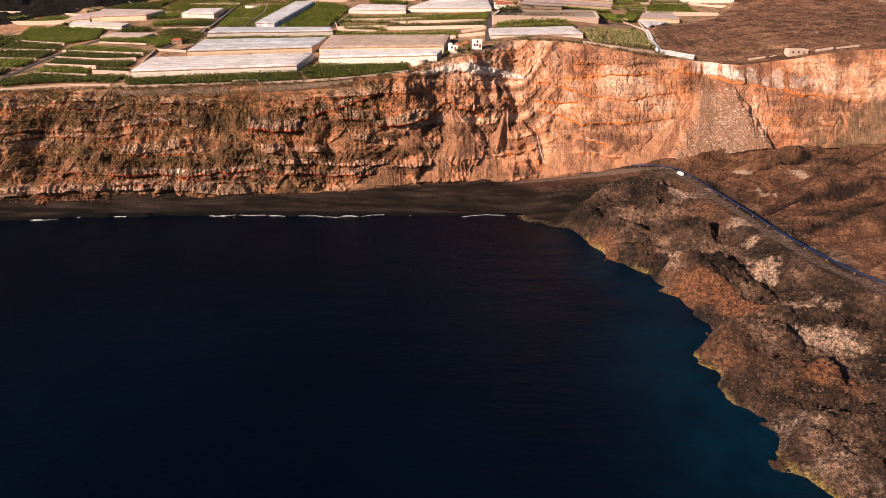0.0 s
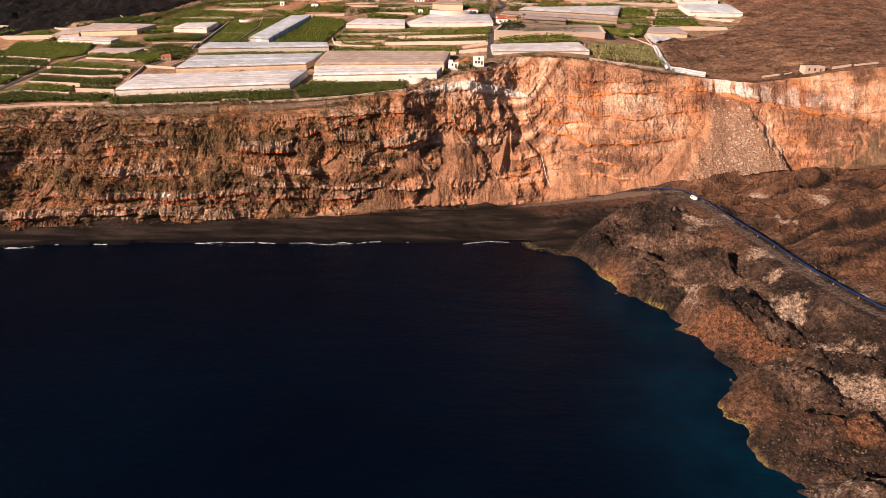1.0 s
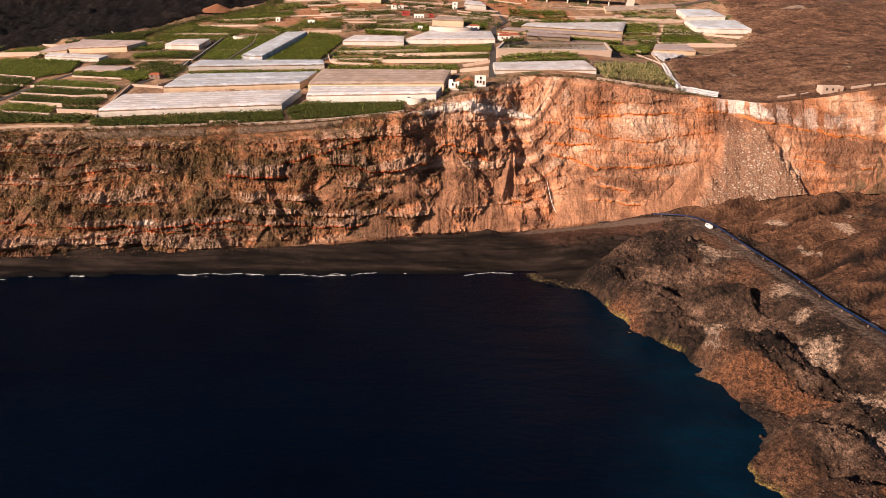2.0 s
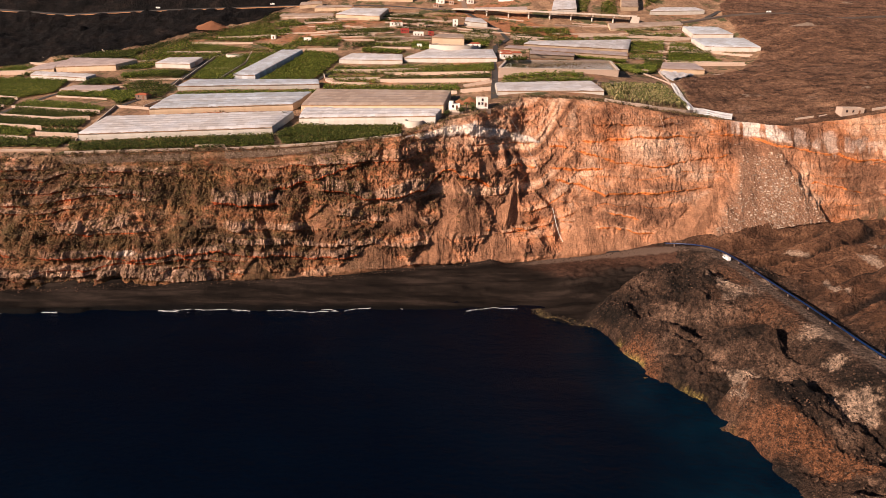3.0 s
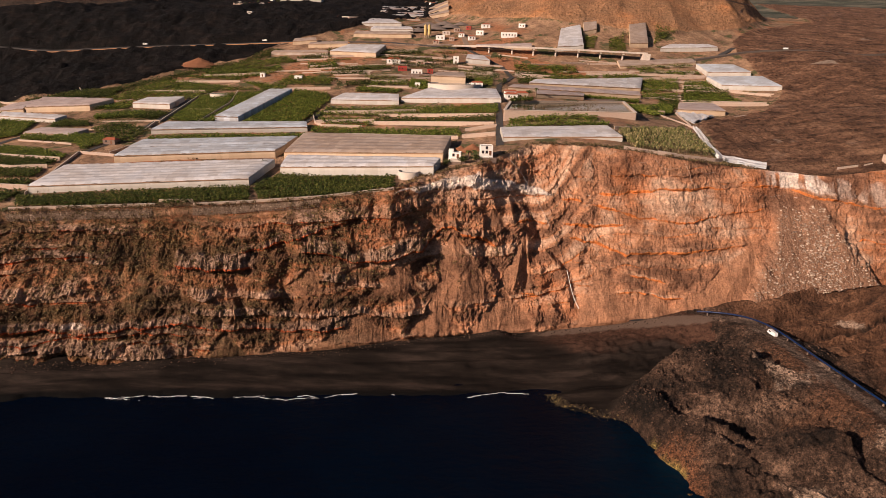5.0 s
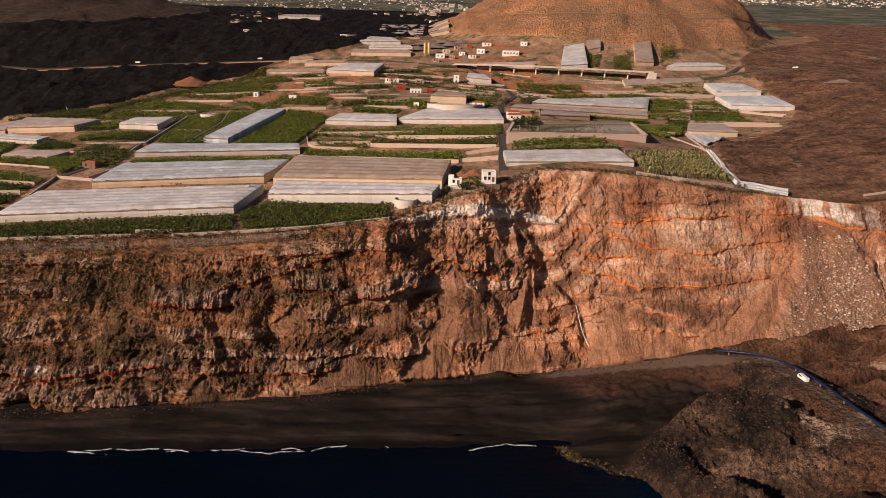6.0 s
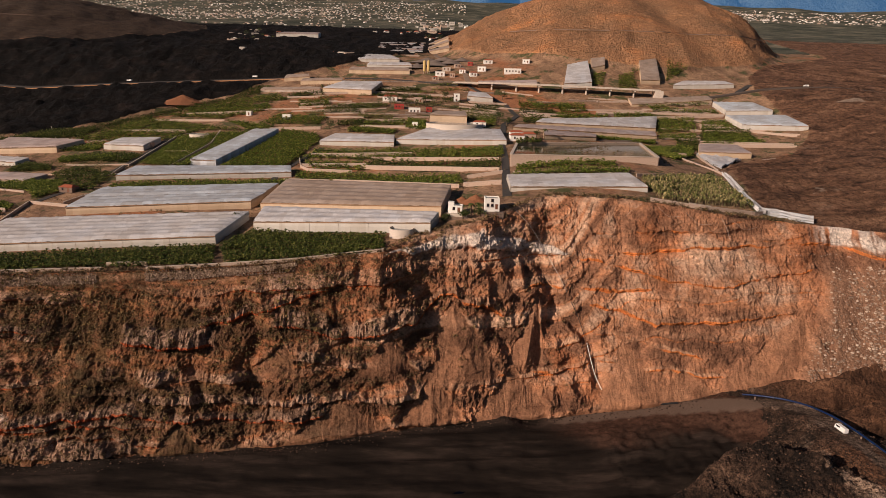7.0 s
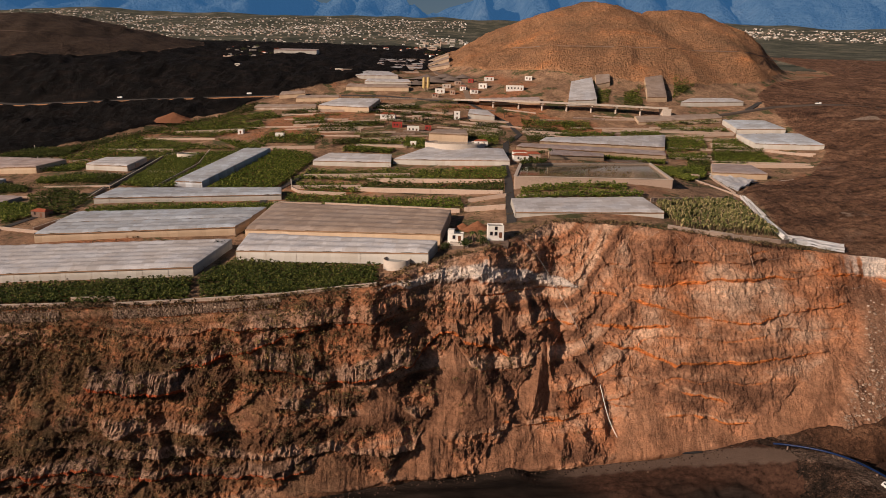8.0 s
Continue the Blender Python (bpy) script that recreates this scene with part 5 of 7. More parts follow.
def plantation(poly, label, gap=1.8, material=None, shapes=None, rows=0.0, low=0.7, high=0.98):
    """A field full of plants in rows inside a ring of corners."""
    FIELD[0] += 1
    rng = np.random.RandomState(100 + FIELD[0])
    gap *= 0.88
    rows *= 0.5
    p = np.array(poly, float)
    x, y = np.meshgrid(np.arange(p[:, 0].min(), p[:, 0].max(), gap), np.arange(p[:, 1].min(), p[:, 1].max(), gap * (1 + rows)))
    x = x.ravel() + rng.uniform(-0.4, 0.4, x.size) * gap
    y = y.ravel() + rng.uniform(-0.4, 0.4, y.size) * gap * (1 - 0.6 * (rows > 0))
    ok = inside_poly(x, y, [tuple(q) for q in poly]) & (fbm(x * 0.15, y * 0.15, 2, FIELD[0]) > -0.75)
    if rows > 0:
        ok &= np.sin(y * 1.1 + 0.25 * x) > -0.72
    x, y = x[ok], y[ok]
    if len(x) < 2:
        return None
    z = land_z(x, y)
    gx, gy = np.meshgrid(np.arange(p[:, 0].min(), p[:, 0].max(), 1.5), np.arange(p[:, 1].min(), p[:, 1].max(), 1.5))
    gx, gy = gx.ravel(), gy.ravel()
    low_ok = inside_poly(gx, gy, [tuple(q) for q in poly]) & (shapes is None)
    if rows > 0:
        low_ok &= np.sin(gy * 1.1 + 0.25 * gx) > -0.45
    gx, gy = gx[low_ok], gy[low_ok]
    ob = scatter("banana_plantation", np.concatenate([x, gx]), np.concatenate([y, gy]), np.concatenate([z, land_z(gx, gy)]), (shapes or PLANTS) + (UNDER if shapes is None else []), material or M_BANANA, rng, low, high, len(x))
    return tagged(ob, label, "banana plants", kind="stuff")


LUSH = "dense field of green banana plants on the shelf"
plantation([(-89, 411), (-80, 428), (-22, 411), (-21, 394), (-82, 394)], "dark green banana plants behind the rim wall", 1.5, M_BANANA_DULL, low=0.62, high=0.95)
plantation([(-196, 401), (-91, 411), (-86, 393), (-125, 391.5), (-189, 389)], "banana plants between rim wall and greenhouse", 1.5, M_BANANA_DULL, low=0.62, high=0.95)
plantation([(-175, 496), (-86, 515), (-89, 498), (-172, 482)], "narrow strip of banana plants between greenhouses", 1.8)
plantation([(-184, 546), (-163, 539), (-159, 591), (-162, 619), (-187, 617)], LUSH)
plantation([(-161, 538), (-153, 540), (-137, 620), (-161, 621), (-155, 584)], LUSH)
plantation([(-134, 540), (-97, 539), (-84, 596), (-89, 608), (-117, 622), (-116, 614)], "bright green banana plants beside a narrow greenhouse")
plantation([(-84, 576), (-30, 569), (35, 550), (33, 523), (-48, 553), (-88, 559)], LUSH, rows=0.35)
plantation([(-87, 553), (-47, 548), (-45, 531), (-78, 539)], LUSH, rows=0.3)
plantation([(-44, 550), (31, 514), (30, 496), (-46, 538)], LUSH, rows=0.5, material=M_BANANA_DULL)
plantation([(-85, 531), (-54, 527), (9, 493), (10, 473), (-61, 512), (-83, 517)], LUSH, rows=0.4)
plantation([(38, 484), (86, 484), (92, 494), (38, 495)], "banana plants below a reservoir wall", rows=0.2)
plantation([(34, 472), (89, 468), (93, 479), (35, 480)], "banana plants behind a rosy greenhouse", rows=0.2)
plantation([(-265, 619), (-240, 683), (-143, 626), (-180, 632), (-191, 609), (-248, 612)], "wide field of banana plants beside dark lava", 2.2, rows=0.2)
plantation([(-219, 707), (-188, 737), (-152, 747), (-137, 724), (-163, 718), (-170, 695), (-211, 696)], LUSH, 2.4, rows=0.2)
plantation([(-168, 659), (-125, 633), (-127, 623), (-144, 629)], LUSH, 2.3)
plantation([(-243, 564), (-225, 578), (-192, 570), (-195, 550)], LUSH, 2.0, M_BANANA_DULL)
plantation([(-198, 487), (-182, 484), (-186, 520), (-215, 540), (-228, 530)], "sparse banana plants on fallow ground", 2.4, M_BANANA_DULL, rows=0.4)
plantation([(173, 698), (204, 702), (195, 670), (161, 658)], LUSH, rows=0.3)
plantation([(160, 653), (192, 663), (187, 645), (157, 639)], LUSH, rows=0.3)
plantation([(207, 693), (228, 696), (229, 671), (200, 671)], LUSH, rows=0.4)
plantation([(199, 665), (229, 663), (236, 634), (188, 635)], LUSH, rows=0.3)
plantation([(173, 729), (227, 721), (228, 712), (174, 716)], LUSH, rows=0.3)
plantation([(86, 701), (134, 702), (129, 691), (83, 680)], LUSH, rows=0.3)
plantation([(139, 707), (170, 711), (172, 699), (136, 693)], LUSH, rows=0.3)
plantation([(134, 600), (178, 626), (165, 590), (140, 550), (132, 563)], "banana plants beside the reservoir")
plantation([(94, 463), (140, 490), (143, 449), (96, 434)], "withered banana plants with dry pale stems near the rim", 1.7, M_BANANA_DRY, DRY, low=0.9, high=1.4)
plantation([(94, 466), (140, 492), (140, 470), (96, 446)], "tired green banana plants among dry stems", 2.6, M_BANANA_DULL)
plantation([(105, 618), (152, 630), (148, 620), (104, 610)], LUSH)
plantation([(-68, 622), (-33, 612), (-36, 604), (-68, 611)], LUSH)
plantation([(-28, 644), (-14, 638), (-14, 612), (-28, 617)], "small bright green banana plot")
plantation([(139, 800), (152, 803), (143, 772), (134, 770)], LUSH, rows=0.5)
plantation([(164, 802), (180, 808), (175, 772), (156, 766)], LUSH, rows=0.5)
plantation([(222, 843), (248, 837), (223, 812), (209, 799)], LUSH, rows=0.5)
plantation([(-100, 692), (-70, 690), (-66, 660), (-96, 664)], "banana plants among dry plots", 2.4, M_BANANA_DULL, rows=0.5)
plantation([(-66, 660), (-40, 655), (-40, 640), (-66, 646)], "dry scrubby crop in rows", 2.4, M_BANANA_DRY, rows=0.6)
plantation([(-230, 690), (-175, 667), (-142, 690), (-150, 712), (-212, 700)], LUSH, 2.4, rows=0.2)
plantation([(-140, 642), (-92, 630), (-90, 652), (-130, 668)], LUSH, 2.2, rows=0.3)
plantation([(-330, 622), (-300, 650), (-266, 655), (-262, 626)], "banana plants beside the western lava", 2.3, M_BANANA_DULL)
plantation([(170, 742), (226, 745), (228, 734), (164, 727)], LUSH, 2.2, rows=0.4)
plantation([(-258, 588), (-232, 588), (-228, 606), (-246, 606)], "banana plants between sheds", 2.0)
plantation([(-60, 740), (-12, 732), (-12, 720), (-60, 728)], "low green crop rows on a terrace", 2.6, M_BANANA_DULL, rows=0.5)
plantation([(62, 730), (105, 728), (105, 715), (62, 712)], "banana plants near the viaduct", 2.4, rows=0.4)
plantation([(44, 560), (60, 565), (62, 575), (45, 572)], "low greenery behind the reservoir", 2.6, M_BANANA_DULL)
plantation([(10, 655), (38, 650), (36, 690), (12, 694)], "dry crop rows on a terrace", 2.6, M_BANANA_DRY, rows=0.7)
plantation([(60, 690), (84, 688), (80, 660), (58, 650)], "low greenery in rows on a terrace", 2.6, M_BANANA_DULL, rows=0.5)

for k, plot in enumerate(([(-126, 717), (-100, 717), (-96, 695), (-121, 695)], [(-69, 693), (-47, 697), (-47, 684), (-71, 680)], [(-79, 640), (-60, 641), (-60, 627), (-80, 626)], [(-60, 639), (-32, 640), (-21, 625), (-60, 625)], [(23, 708), (43, 714), (42, 697), (20, 689)], [(61, 710), (90, 710), (88, 697), (59, 695)], [(23, 659), (38, 665), (36, 632), (22, 629)], [(-142, 745), (-110, 751), (-107, 735), (-139, 733)], [(-76, 758), (-29, 762), (-21, 751), (-74, 741)], [(93, 725), (118, 731), (117, 709), (94, 703)], [(190, 648), (231, 645), (237, 672), (201, 676)], [(161, 612), (176, 611), (188, 644), (170, 641)])):
    plantation(plot, "banana plants on a small walled terrace", 2.1, M_BANANA_DULL if k % 3 else None, rows=0.3)

# banana strips of the western terraces
STRIP = "strip of dark green banana plants on a walled terrace"
for k, strip in enumerate(([(-276, 500), (-228, 477), (-206, 462), (-206, 457), (-236, 467), (-278, 486)], [(-272, 481), (-236, 463), (-206, 453), (-206, 446), (-226, 447), (-271, 465)], [(-270, 460), (-226, 442), (-206, 441), (-204, 428), (-226, 431), (-268, 445)],
                           [(-266, 440), (-228, 426), (-226, 414), (-264, 426)], [(-224, 426), (-203, 424), (-199, 415), (-222, 419)], [(-264, 421), (-224, 409), (-198, 409), (-199, 395), (-219, 398), (-249, 398), (-268, 394), (-278, 405)], [(-268, 520), (-262, 510), (-218, 490), (-204, 474), (-198, 485), (-206, 505), (-230, 511)])):
    plantation(strip, STRIP, 1.7, M_BANANA_DULL if k % 3 else None, low=0.7, high=0.95)
for k, strip in enumerate(([(-360, 585), (-281, 558), (-272, 522), (-291, 514), (-350, 545)], [(-350, 540), (-291, 509), (-284, 492), (-345, 515)], [(-345, 512), (-286, 488), (-285, 467), (-345, 492)], [(-345, 488), (-286, 463), (-285, 444), (-345, 465)],
                           [(-345, 460), (-288, 440), (-290, 422), (-345, 440)], [(-345, 436), (-292, 418), (-288, 400), (-272, 393), (-345, 388)], [(-430, 655), (-332, 605), (-334, 593), (-404, 618)], [(-425, 580), (-352, 556), (-352, 490), (-425, 500)], [(-425, 485), (-352, 480), (-352, 392), (-425, 388)], [(-246, 570), (-212, 572), (-206, 560), (-240, 556)])):
    plantation(strip, "banana plants on western terraces", 1.9, M_BANANA_DULL if k % 3 else None, low=0.75, high=1.05)

plantation([(-262, 560), (-240, 548), (-232, 536), (-262, 540)], "banana plants between sheds", 2.0, M_BANANA_DULL)
plantation([(-282, 558), (-232, 540), (-199, 528), (-207, 566), (-254, 564)], "low dark crop rows on a ploughed field", 1.7, M_BANANA_DULL, rows=0.6, low=0.25, high=0.5)
plantation([(-262, 618), (-300, 612), (-332, 590), (-336, 575), (-322, 588), (-300, 592)], "dark green plants beside tan greenhouses", 2.0, M_BANANA_DULL)
rw = random.Random(15)
for k in range(26):
    x, y, w = rw.uniform(-120, 10), rw.uniform(646, 782), rw.uniform(14, 34)
    plantation([(x, y), (x + w, y - 1.2), (x + w, y + rw.uniform(4, 9)), (x, y + rw.uniform(5, 9))], "thin crop rows and dry grass on a small terrace", 2.2, (M_BANANA_DRY, M_BANANA_DULL, None)[k % 3], rows=0.5, low=0.45, high=0.8)

# bare pale stems among the withered plants
stem = (np.array([(-0.05, -0.04, -0.3), (0.05, -0.04, -0.3), (0.0, 0.05, -0.3), (0.12, 0.0, 3.6), (0.16, 0.02, 3.5)]), np.array([(0, 1, 3), (1, 2, 4), (2, 0, 3), (1, 4, 3)]))
leant = (stem[0] * np.array([1, 1, 0.85]) + np.array([0, 0, 0]) + stem[0][:, 2:3] * np.array([0.25, 0.1, 0]), stem[1])
M_STEM = plain("dry_pale_stem", (0.46, 0.33, 0.20), 0.9, 1.0)
rng = np.random.RandomState(8)
qx, qy = rng.uniform(92, 146, 1500), rng.uniform(432, 494, 1500)
ok = inside_poly(qx, qy, [(94, 463), (140, 490), (143, 449), (96, 434)])
tagged(scatter("dry_stems", qx[ok], qy[ok], land_z(qx[ok], qy[ok]), [stem, leant], M_STEM, rng, 0.8, 1.25), "bare pale dry stems and props among withered plants", "stems", kind="stuff")

plantation([(-330, 626), (-276, 653), (-246, 696), (-221, 727), (-193, 745), (-182, 785), (-165, 780), (-172, 748), (-200, 722), (-235, 686), (-262, 640), (-320, 612)], "banana plants along the edge of dark lava", 2.4, M_BANANA_DULL, rows=0.3)

# ---- terrace walls, reservoir, tanks ----
M_BLOCK = plain("rosy_block_wall", (0.45, 0.335, 0.265), 0.9, 0.6, 0.3, bump=0.3)
M_BLOCK_DARK = plain("weathered_stone_wall", (0.20, 0.14, 0.11), 0.95, 0.6, 0.4, bump=0.5)
M_CONCRETE = plain("pale_concrete", (0.56, 0.48, 0.41), 0.85, 0.5, 0.2)
M_LIMEWASH = plain("limewashed_wall", (0.80, 0.77, 0.72), 0.8, 0.5, 0.12)
M_WATER = Stuff("green_reservoir_water", 0.08, 0.5).colour((0.050, 0.058, 0.032)).mat
M_ASPHALT = plain("worn_asphalt", (0.055, 0.050, 0.048), 0.9, 0.4, 0.3)
M_DUSTROAD = plain("dusty_road", (0.24, 0.17, 0.125), 0.95, 0.3, 0.3)
M_PIPE_BLUE = plain("blue_plastic_pipe", (0.004, 0.019, 0.075), 0.35, 1.0, 0.3)
M_PIPE_DARK = plain("black_rubber_pipe", (0.02, 0.02, 0.022), 0.6, 1.0, 0.2)
M_STEEL = plain("galvanised_pipe", (0.42, 0.39, 0.36), 0.45, 1.0, 0.2, 0.4)
M_SHEET = make_sheet("loose_white_plastic", (0.74, 0.73, 0.74), (0.50, 0.46, 0.43), 0.35)


def terrace_wall(line, tall, label, pillars=3.2, material=None, drop=1.0, group="terrace walls"):
    """A field wall of plastered blocks with pillars and a coping, along points on the land."""
    material = material or M_BLOCK
    tall = 0.72 * tall
    zs = [land(*p) for p in line]
    o = (line[0][0], line[0][1], zs[0])
    ob = thing("terrace_wall", *o, label, "wall", group)
    base = [(p[0], p[1], z + tall) for p, z in zip(line, zs)]
    part("masonry", shared(ribbon_data("masonry", base, 0.3, tall + drop, material), o), ob)
    part("coping", shared(ribbon_data("coping", [(x, y, z + 0.12) for x, y, z in base], 0.46, 0.115, M_CONCRETE), o), ob, "pale coping")
    if pillars:
        me = box_data("pillar", [(0, 0, -drop, 0.36, 0.5, tall + drop + 0.06, 0)], material)
        for (a, b), (za, zb) in zip(zip(line, line[1:]), zip(zs, zs[1:])):
            n = max(1, int(math.dist(a, b) / pillars))
            turn = math.atan2(b[1] - a[1], b[0] - a[0])
            for i in range(n):
                k = (i + 0.5) / n
                p = part("pillar", me, ob)
                p.location = (a[0] + (b[0] - a[0]) * k - o[0], a[1] + (b[1] - a[1]) * k - o[1], za + (zb - za) * k - o[2])
                p.rotation_euler = (0, 0, turn)
    return ob


RIMWALL = "pale block wall with pillars along the cliff's rim"
TERRACE = "low rosy block wall holding a banana terrace"
terrace_wall([(-110, 389.8), (-82, 392.2), (-53, 393.2), (-34, 394.5), (-21, 393.8)], 1.4, RIMWALL, 2.2)
terrace_wall([(-191, 387.2), (-127, 390.2)], 1.4, RIMWALL, 2.2)
terrace_wall([(-126.5, 393.2), (-111, 393.6)], 2.2, RIMWALL)
terrace_wall([(-330, 386), (-262, 388), (-224, 392), (-200, 391)], 1.4, RIMWALL, 2.2)
terrace_wall([(-61, 511), (8, 470)], 2.4, TERRACE)
terrace_wall([(-89, 516), (-63, 512)], 1.8, TERRACE)
terrace_wall([(-90, 558), (-86, 543), (-80, 536), (-53, 529)], 2.2, "curved block wall round a banana terrace")
terrace_wall([(-51, 539), (29, 493)], 2.0, TERRACE)
terrace_wall([(-45, 555), (31, 519)], 1.6, TERRACE)
terrace_wall([(10, 470), (28, 464)], 3.0, TERRACE)
terrace_wall([(12, 486), (30, 485)], 2.4, TERRACE)
terrace_wall([(90, 434), (112, 434), (139, 441), (144, 444)], 2.2, "broken net fence and block wall at the rim")
terrace_wall([(93, 468), (144, 498)], 2.4, "pale block wall behind withered plants")
terrace_wall([(146, 570), (151, 508)], 1.8, TERRACE)
terrace_wall([(-194.5, 405), (-202, 467), (-178, 459)], 2.0, "block wall bounding the greenhouse plots", 0)
terrace_wall([(-188, 540), (-190, 617), (-180, 625)], 1.8, "block wall beside a farm lane", 0)
terrace_wall([(-163, 538), (-158, 594), (-163, 628)], 1.5, "block wall between plantations", 0)
terrace_wall([(-230, 674), (-171, 661)], 1.8, TERRACE, 0)
terrace_wall([(-126, 624), (-89, 621)], 2.6, TERRACE, 5)
terrace_wall([(233, 670), (263, 649)], 1.8, TERRACE, 0)
terrace_wall([(185, 633), (249, 621)], 1.8, TERRACE, 4)
terrace_wall([(197, 574), (220, 580)], 1.6, TERRACE, 0)
terrace_wall([(-187, 518), (-190, 538)], 2.0, TERRACE, 0)
terrace_wall([(-183, 463), (-178, 476)], 2.0, TERRACE, 0)
terrace_wall([(35, 482.5), (91, 481.5)], 1.2, TERRACE, 0)
for x0, y0, x1, y1 in ((-105, 655, -62, 648), (-104, 672, -64, 668), (-100, 690, -60, 686), (-60, 625, -20, 616), (-64, 640, -30, 634), (10, 700, 40, 694), (10, 672, 38, 668), (60, 700, 84, 684), (162, 700, 230, 706), (160, 712, 232, 709), (190, 670, 232, 668), (150, 640, 190, 646), (196, 735, 230, 736), (130, 735, 210, 742), (-140, 690, -108, 684), (-140, 735, -112, 728), (-170, 690, -140, 690), (-60, 725, -10, 718), (-64, 745, -12, 738), (10, 712, 60, 705), (100, 712, 170, 718), (-320, 618, -268, 622), (-335, 545, -280, 535), (-200, 575, -232, 560)):
    terrace_wall([(x0, y0), (x1, y1)], 1.5, TERRACE, 0)

for a, b in (((166, 721), (234, 720)), ((176, 711), (223, 716)), ((240, 664), (267, 653)), ((188, 641), (251, 629)), ((159, 735), (236, 750)), ((124, 743), (158, 740)), ((201, 678), (229, 678)), ((165, 670), (197, 673)), ((160, 651), (194, 655)), ((153, 519), (168, 592)), ((231, 673), (248, 668)), ((105, 603), (153, 629)), ((-139, 732), (-103, 733)), ((-133, 716), (-92, 711)), ((-73, 736), (-54, 738)), ((-72, 701), (-37, 707)), ((-72, 677), (-48, 680)), ((-63, 658), (-37, 662)), ((-120, 692), (-95, 690)), ((-60, 641), (-32, 642)), ((-61, 624), (-21, 622)), ((-123, 678), (-88, 674)), ((-42, 647), (-13, 653)), ((23, 712), (43, 720)), ((18, 685), (43, 693)), ((23, 663), (40, 670)), ((59, 692), (87, 691)), ((49, 755), (76, 747)), ((-126, 750), (-98, 749)), ((-61, 761), (-29, 766)), ((-149, 771), (-126, 770)), ((-252, 612), (-219, 620)), ((-276, 617), (-306, 661)), ((-238, 528), (-184, 519)), ((-230, 548), (-190, 544)), ((-244, 572), (-203, 566))):
    terrace_wall([a, b], 1.25, "low weathered block wall between small plots", 0)
for k in range(9):
    y = 915 + 27 * k + k * k
    terrace_wall([(-88 - k, y), (-34 + 1.5 * k, y + 5 + 2 * k)], 2.4, "long pale terrace wall on the slope inland", 0)

for (ax, ay), (bx, by) in (((-184, 575), (-164, 573)), ((-240, 640), (-190, 632)), ((-212, 690), (-160, 684)), ((-84, 565), (-20, 556)), ((-86, 545), (-46, 541))):
    terrace_wall([(ax, ay), (bx, by)], 2.5, "pale block wall stepping between banana rows", 0)

for line, tall in (([(-404, 613), (-364, 598), (-330, 589)], 4.5), ([(-434, 661), (-391, 645), (-328, 613)], 3.0), ([(-382, 659), (-330, 629)], 3.0), ([(-339, 536), (-291, 511)], 2.6), ([(-278, 484), (-236, 465), (-206, 455)], 2.8), ([(-271, 462), (-226, 444), (-206, 443)], 3.0),
                   ([(-267, 442), (-226, 428)], 3.0), ([(-264, 423), (-224, 411)], 2.2), ([(-223, 417), (-197, 412)], 3.2), ([(-345, 514), (-287, 490)], 2.4), ([(-345, 490), (-287, 465)], 2.4), ([(-345, 462), (-289, 441)], 2.4), ([(-345, 438), (-292, 420)], 2.4)):
    terrace_wall(line, tall, "pale block wall with pillars stepping between banana strips", 3.0)
for line in ([(-263, 509), (-218, 488)], [(-276, 502), (-227, 478)], [(-350, 543), (-341, 537)]):
    terrace_wall(line, 1.3, "low pale block wall between crop rows", 0)

rw = random.Random(14)
for k in range(52):
    x, y = (rw.uniform(-128, 24), rw.uniform(642, 786)) if k < 34 else (rw.uniform(58, 232), rw.uniform(655, 745))
    w, lean = rw.uniform(14, 38), rw.uniform(-0.06, 0.02)
    terrace_wall([(x, y), (x + w / 2, y + lean * w / 2 + rw.uniform(-0.4, 0.4)), (x + w, y + lean * w)], rw.uniform(1.2, 2.4), "low dry-stone wall across a fallow terrace", 0, M_BLOCK if k % 3 else M_BLOCK_DARK)

# stone retaining wall under the rim wall
def rubble_wall(x0, x1, label):
    o = (x0, float(rim_y(x0)), land(x0, float(rim_y(x0))))
    ob = thing("retaining_wall", *o, label, "stone wall")
    rng = random.Random(5 + int(x0))
    shapes = []
    for k in range(6):
        bm = bmesh.new()
        bmesh.ops.create_cube(bm, size=1.0)
        for v in bm.verts:
            v.co = Vector((v.co.x * rng.uniform(0.45, 0.75), v.co.y * 0.6, v.co.z * rng.uniform(0.35, 0.6)))
        me = bpy.data.meshes.new("stone")
        bm.to_mesh(me)
        bm.free()
        me.materials.append(M_STONE)
        shapes.append(me)
    n = 0
    x = x0
    core = [(xx, float(rim_y(xx)) + 0.6, land(xx, float(rim_y(xx))) - 0.3) for xx in np.linspace(x0, x1, 12)]
    part("core", shared(ribbon_data("core", core, 1.0, 5.6, M_EARTH), o), ob, "earth-packed rubble core")
    while x < x1 and n < 290:
        y = float(rim_y(x))
        for lev in range(4):
            p = part("stone", shapes[rng.randrange(6)], ob)
            p.location = (x - o[0] + rng.uniform(-0.3, 0.3), y - 0.05 - lev * 0.1 + rng.uniform(-0.1, 0.1) - o[1], land(x, y) - 0.7 - lev * 0.95 - o[2] + rng.uniform(-0.1, 0.1))
            p.rotation_euler = (rng.uniform(-0.3, 0.3), rng.uniform(-0.4, 0.4), rng.uniform(-0.3, 0.3))
            n += 1
        x += 1.08
    return ob


st = Stuff("mixed_rubble_stone", 0.95, 0.15)
st.colour(st.mix(st.step(st.noise(2.0, 6), 0.35, 0.7), st.ramp(st.chance(), (0.0, (0.15, 0.098, 0.07)), (0.6, (0.26, 0.178, 0.128)), (1.0, (0.38, 0.28, 0.21))), (0.12, 0.08, 0.06)))
M_STONE = st.mat
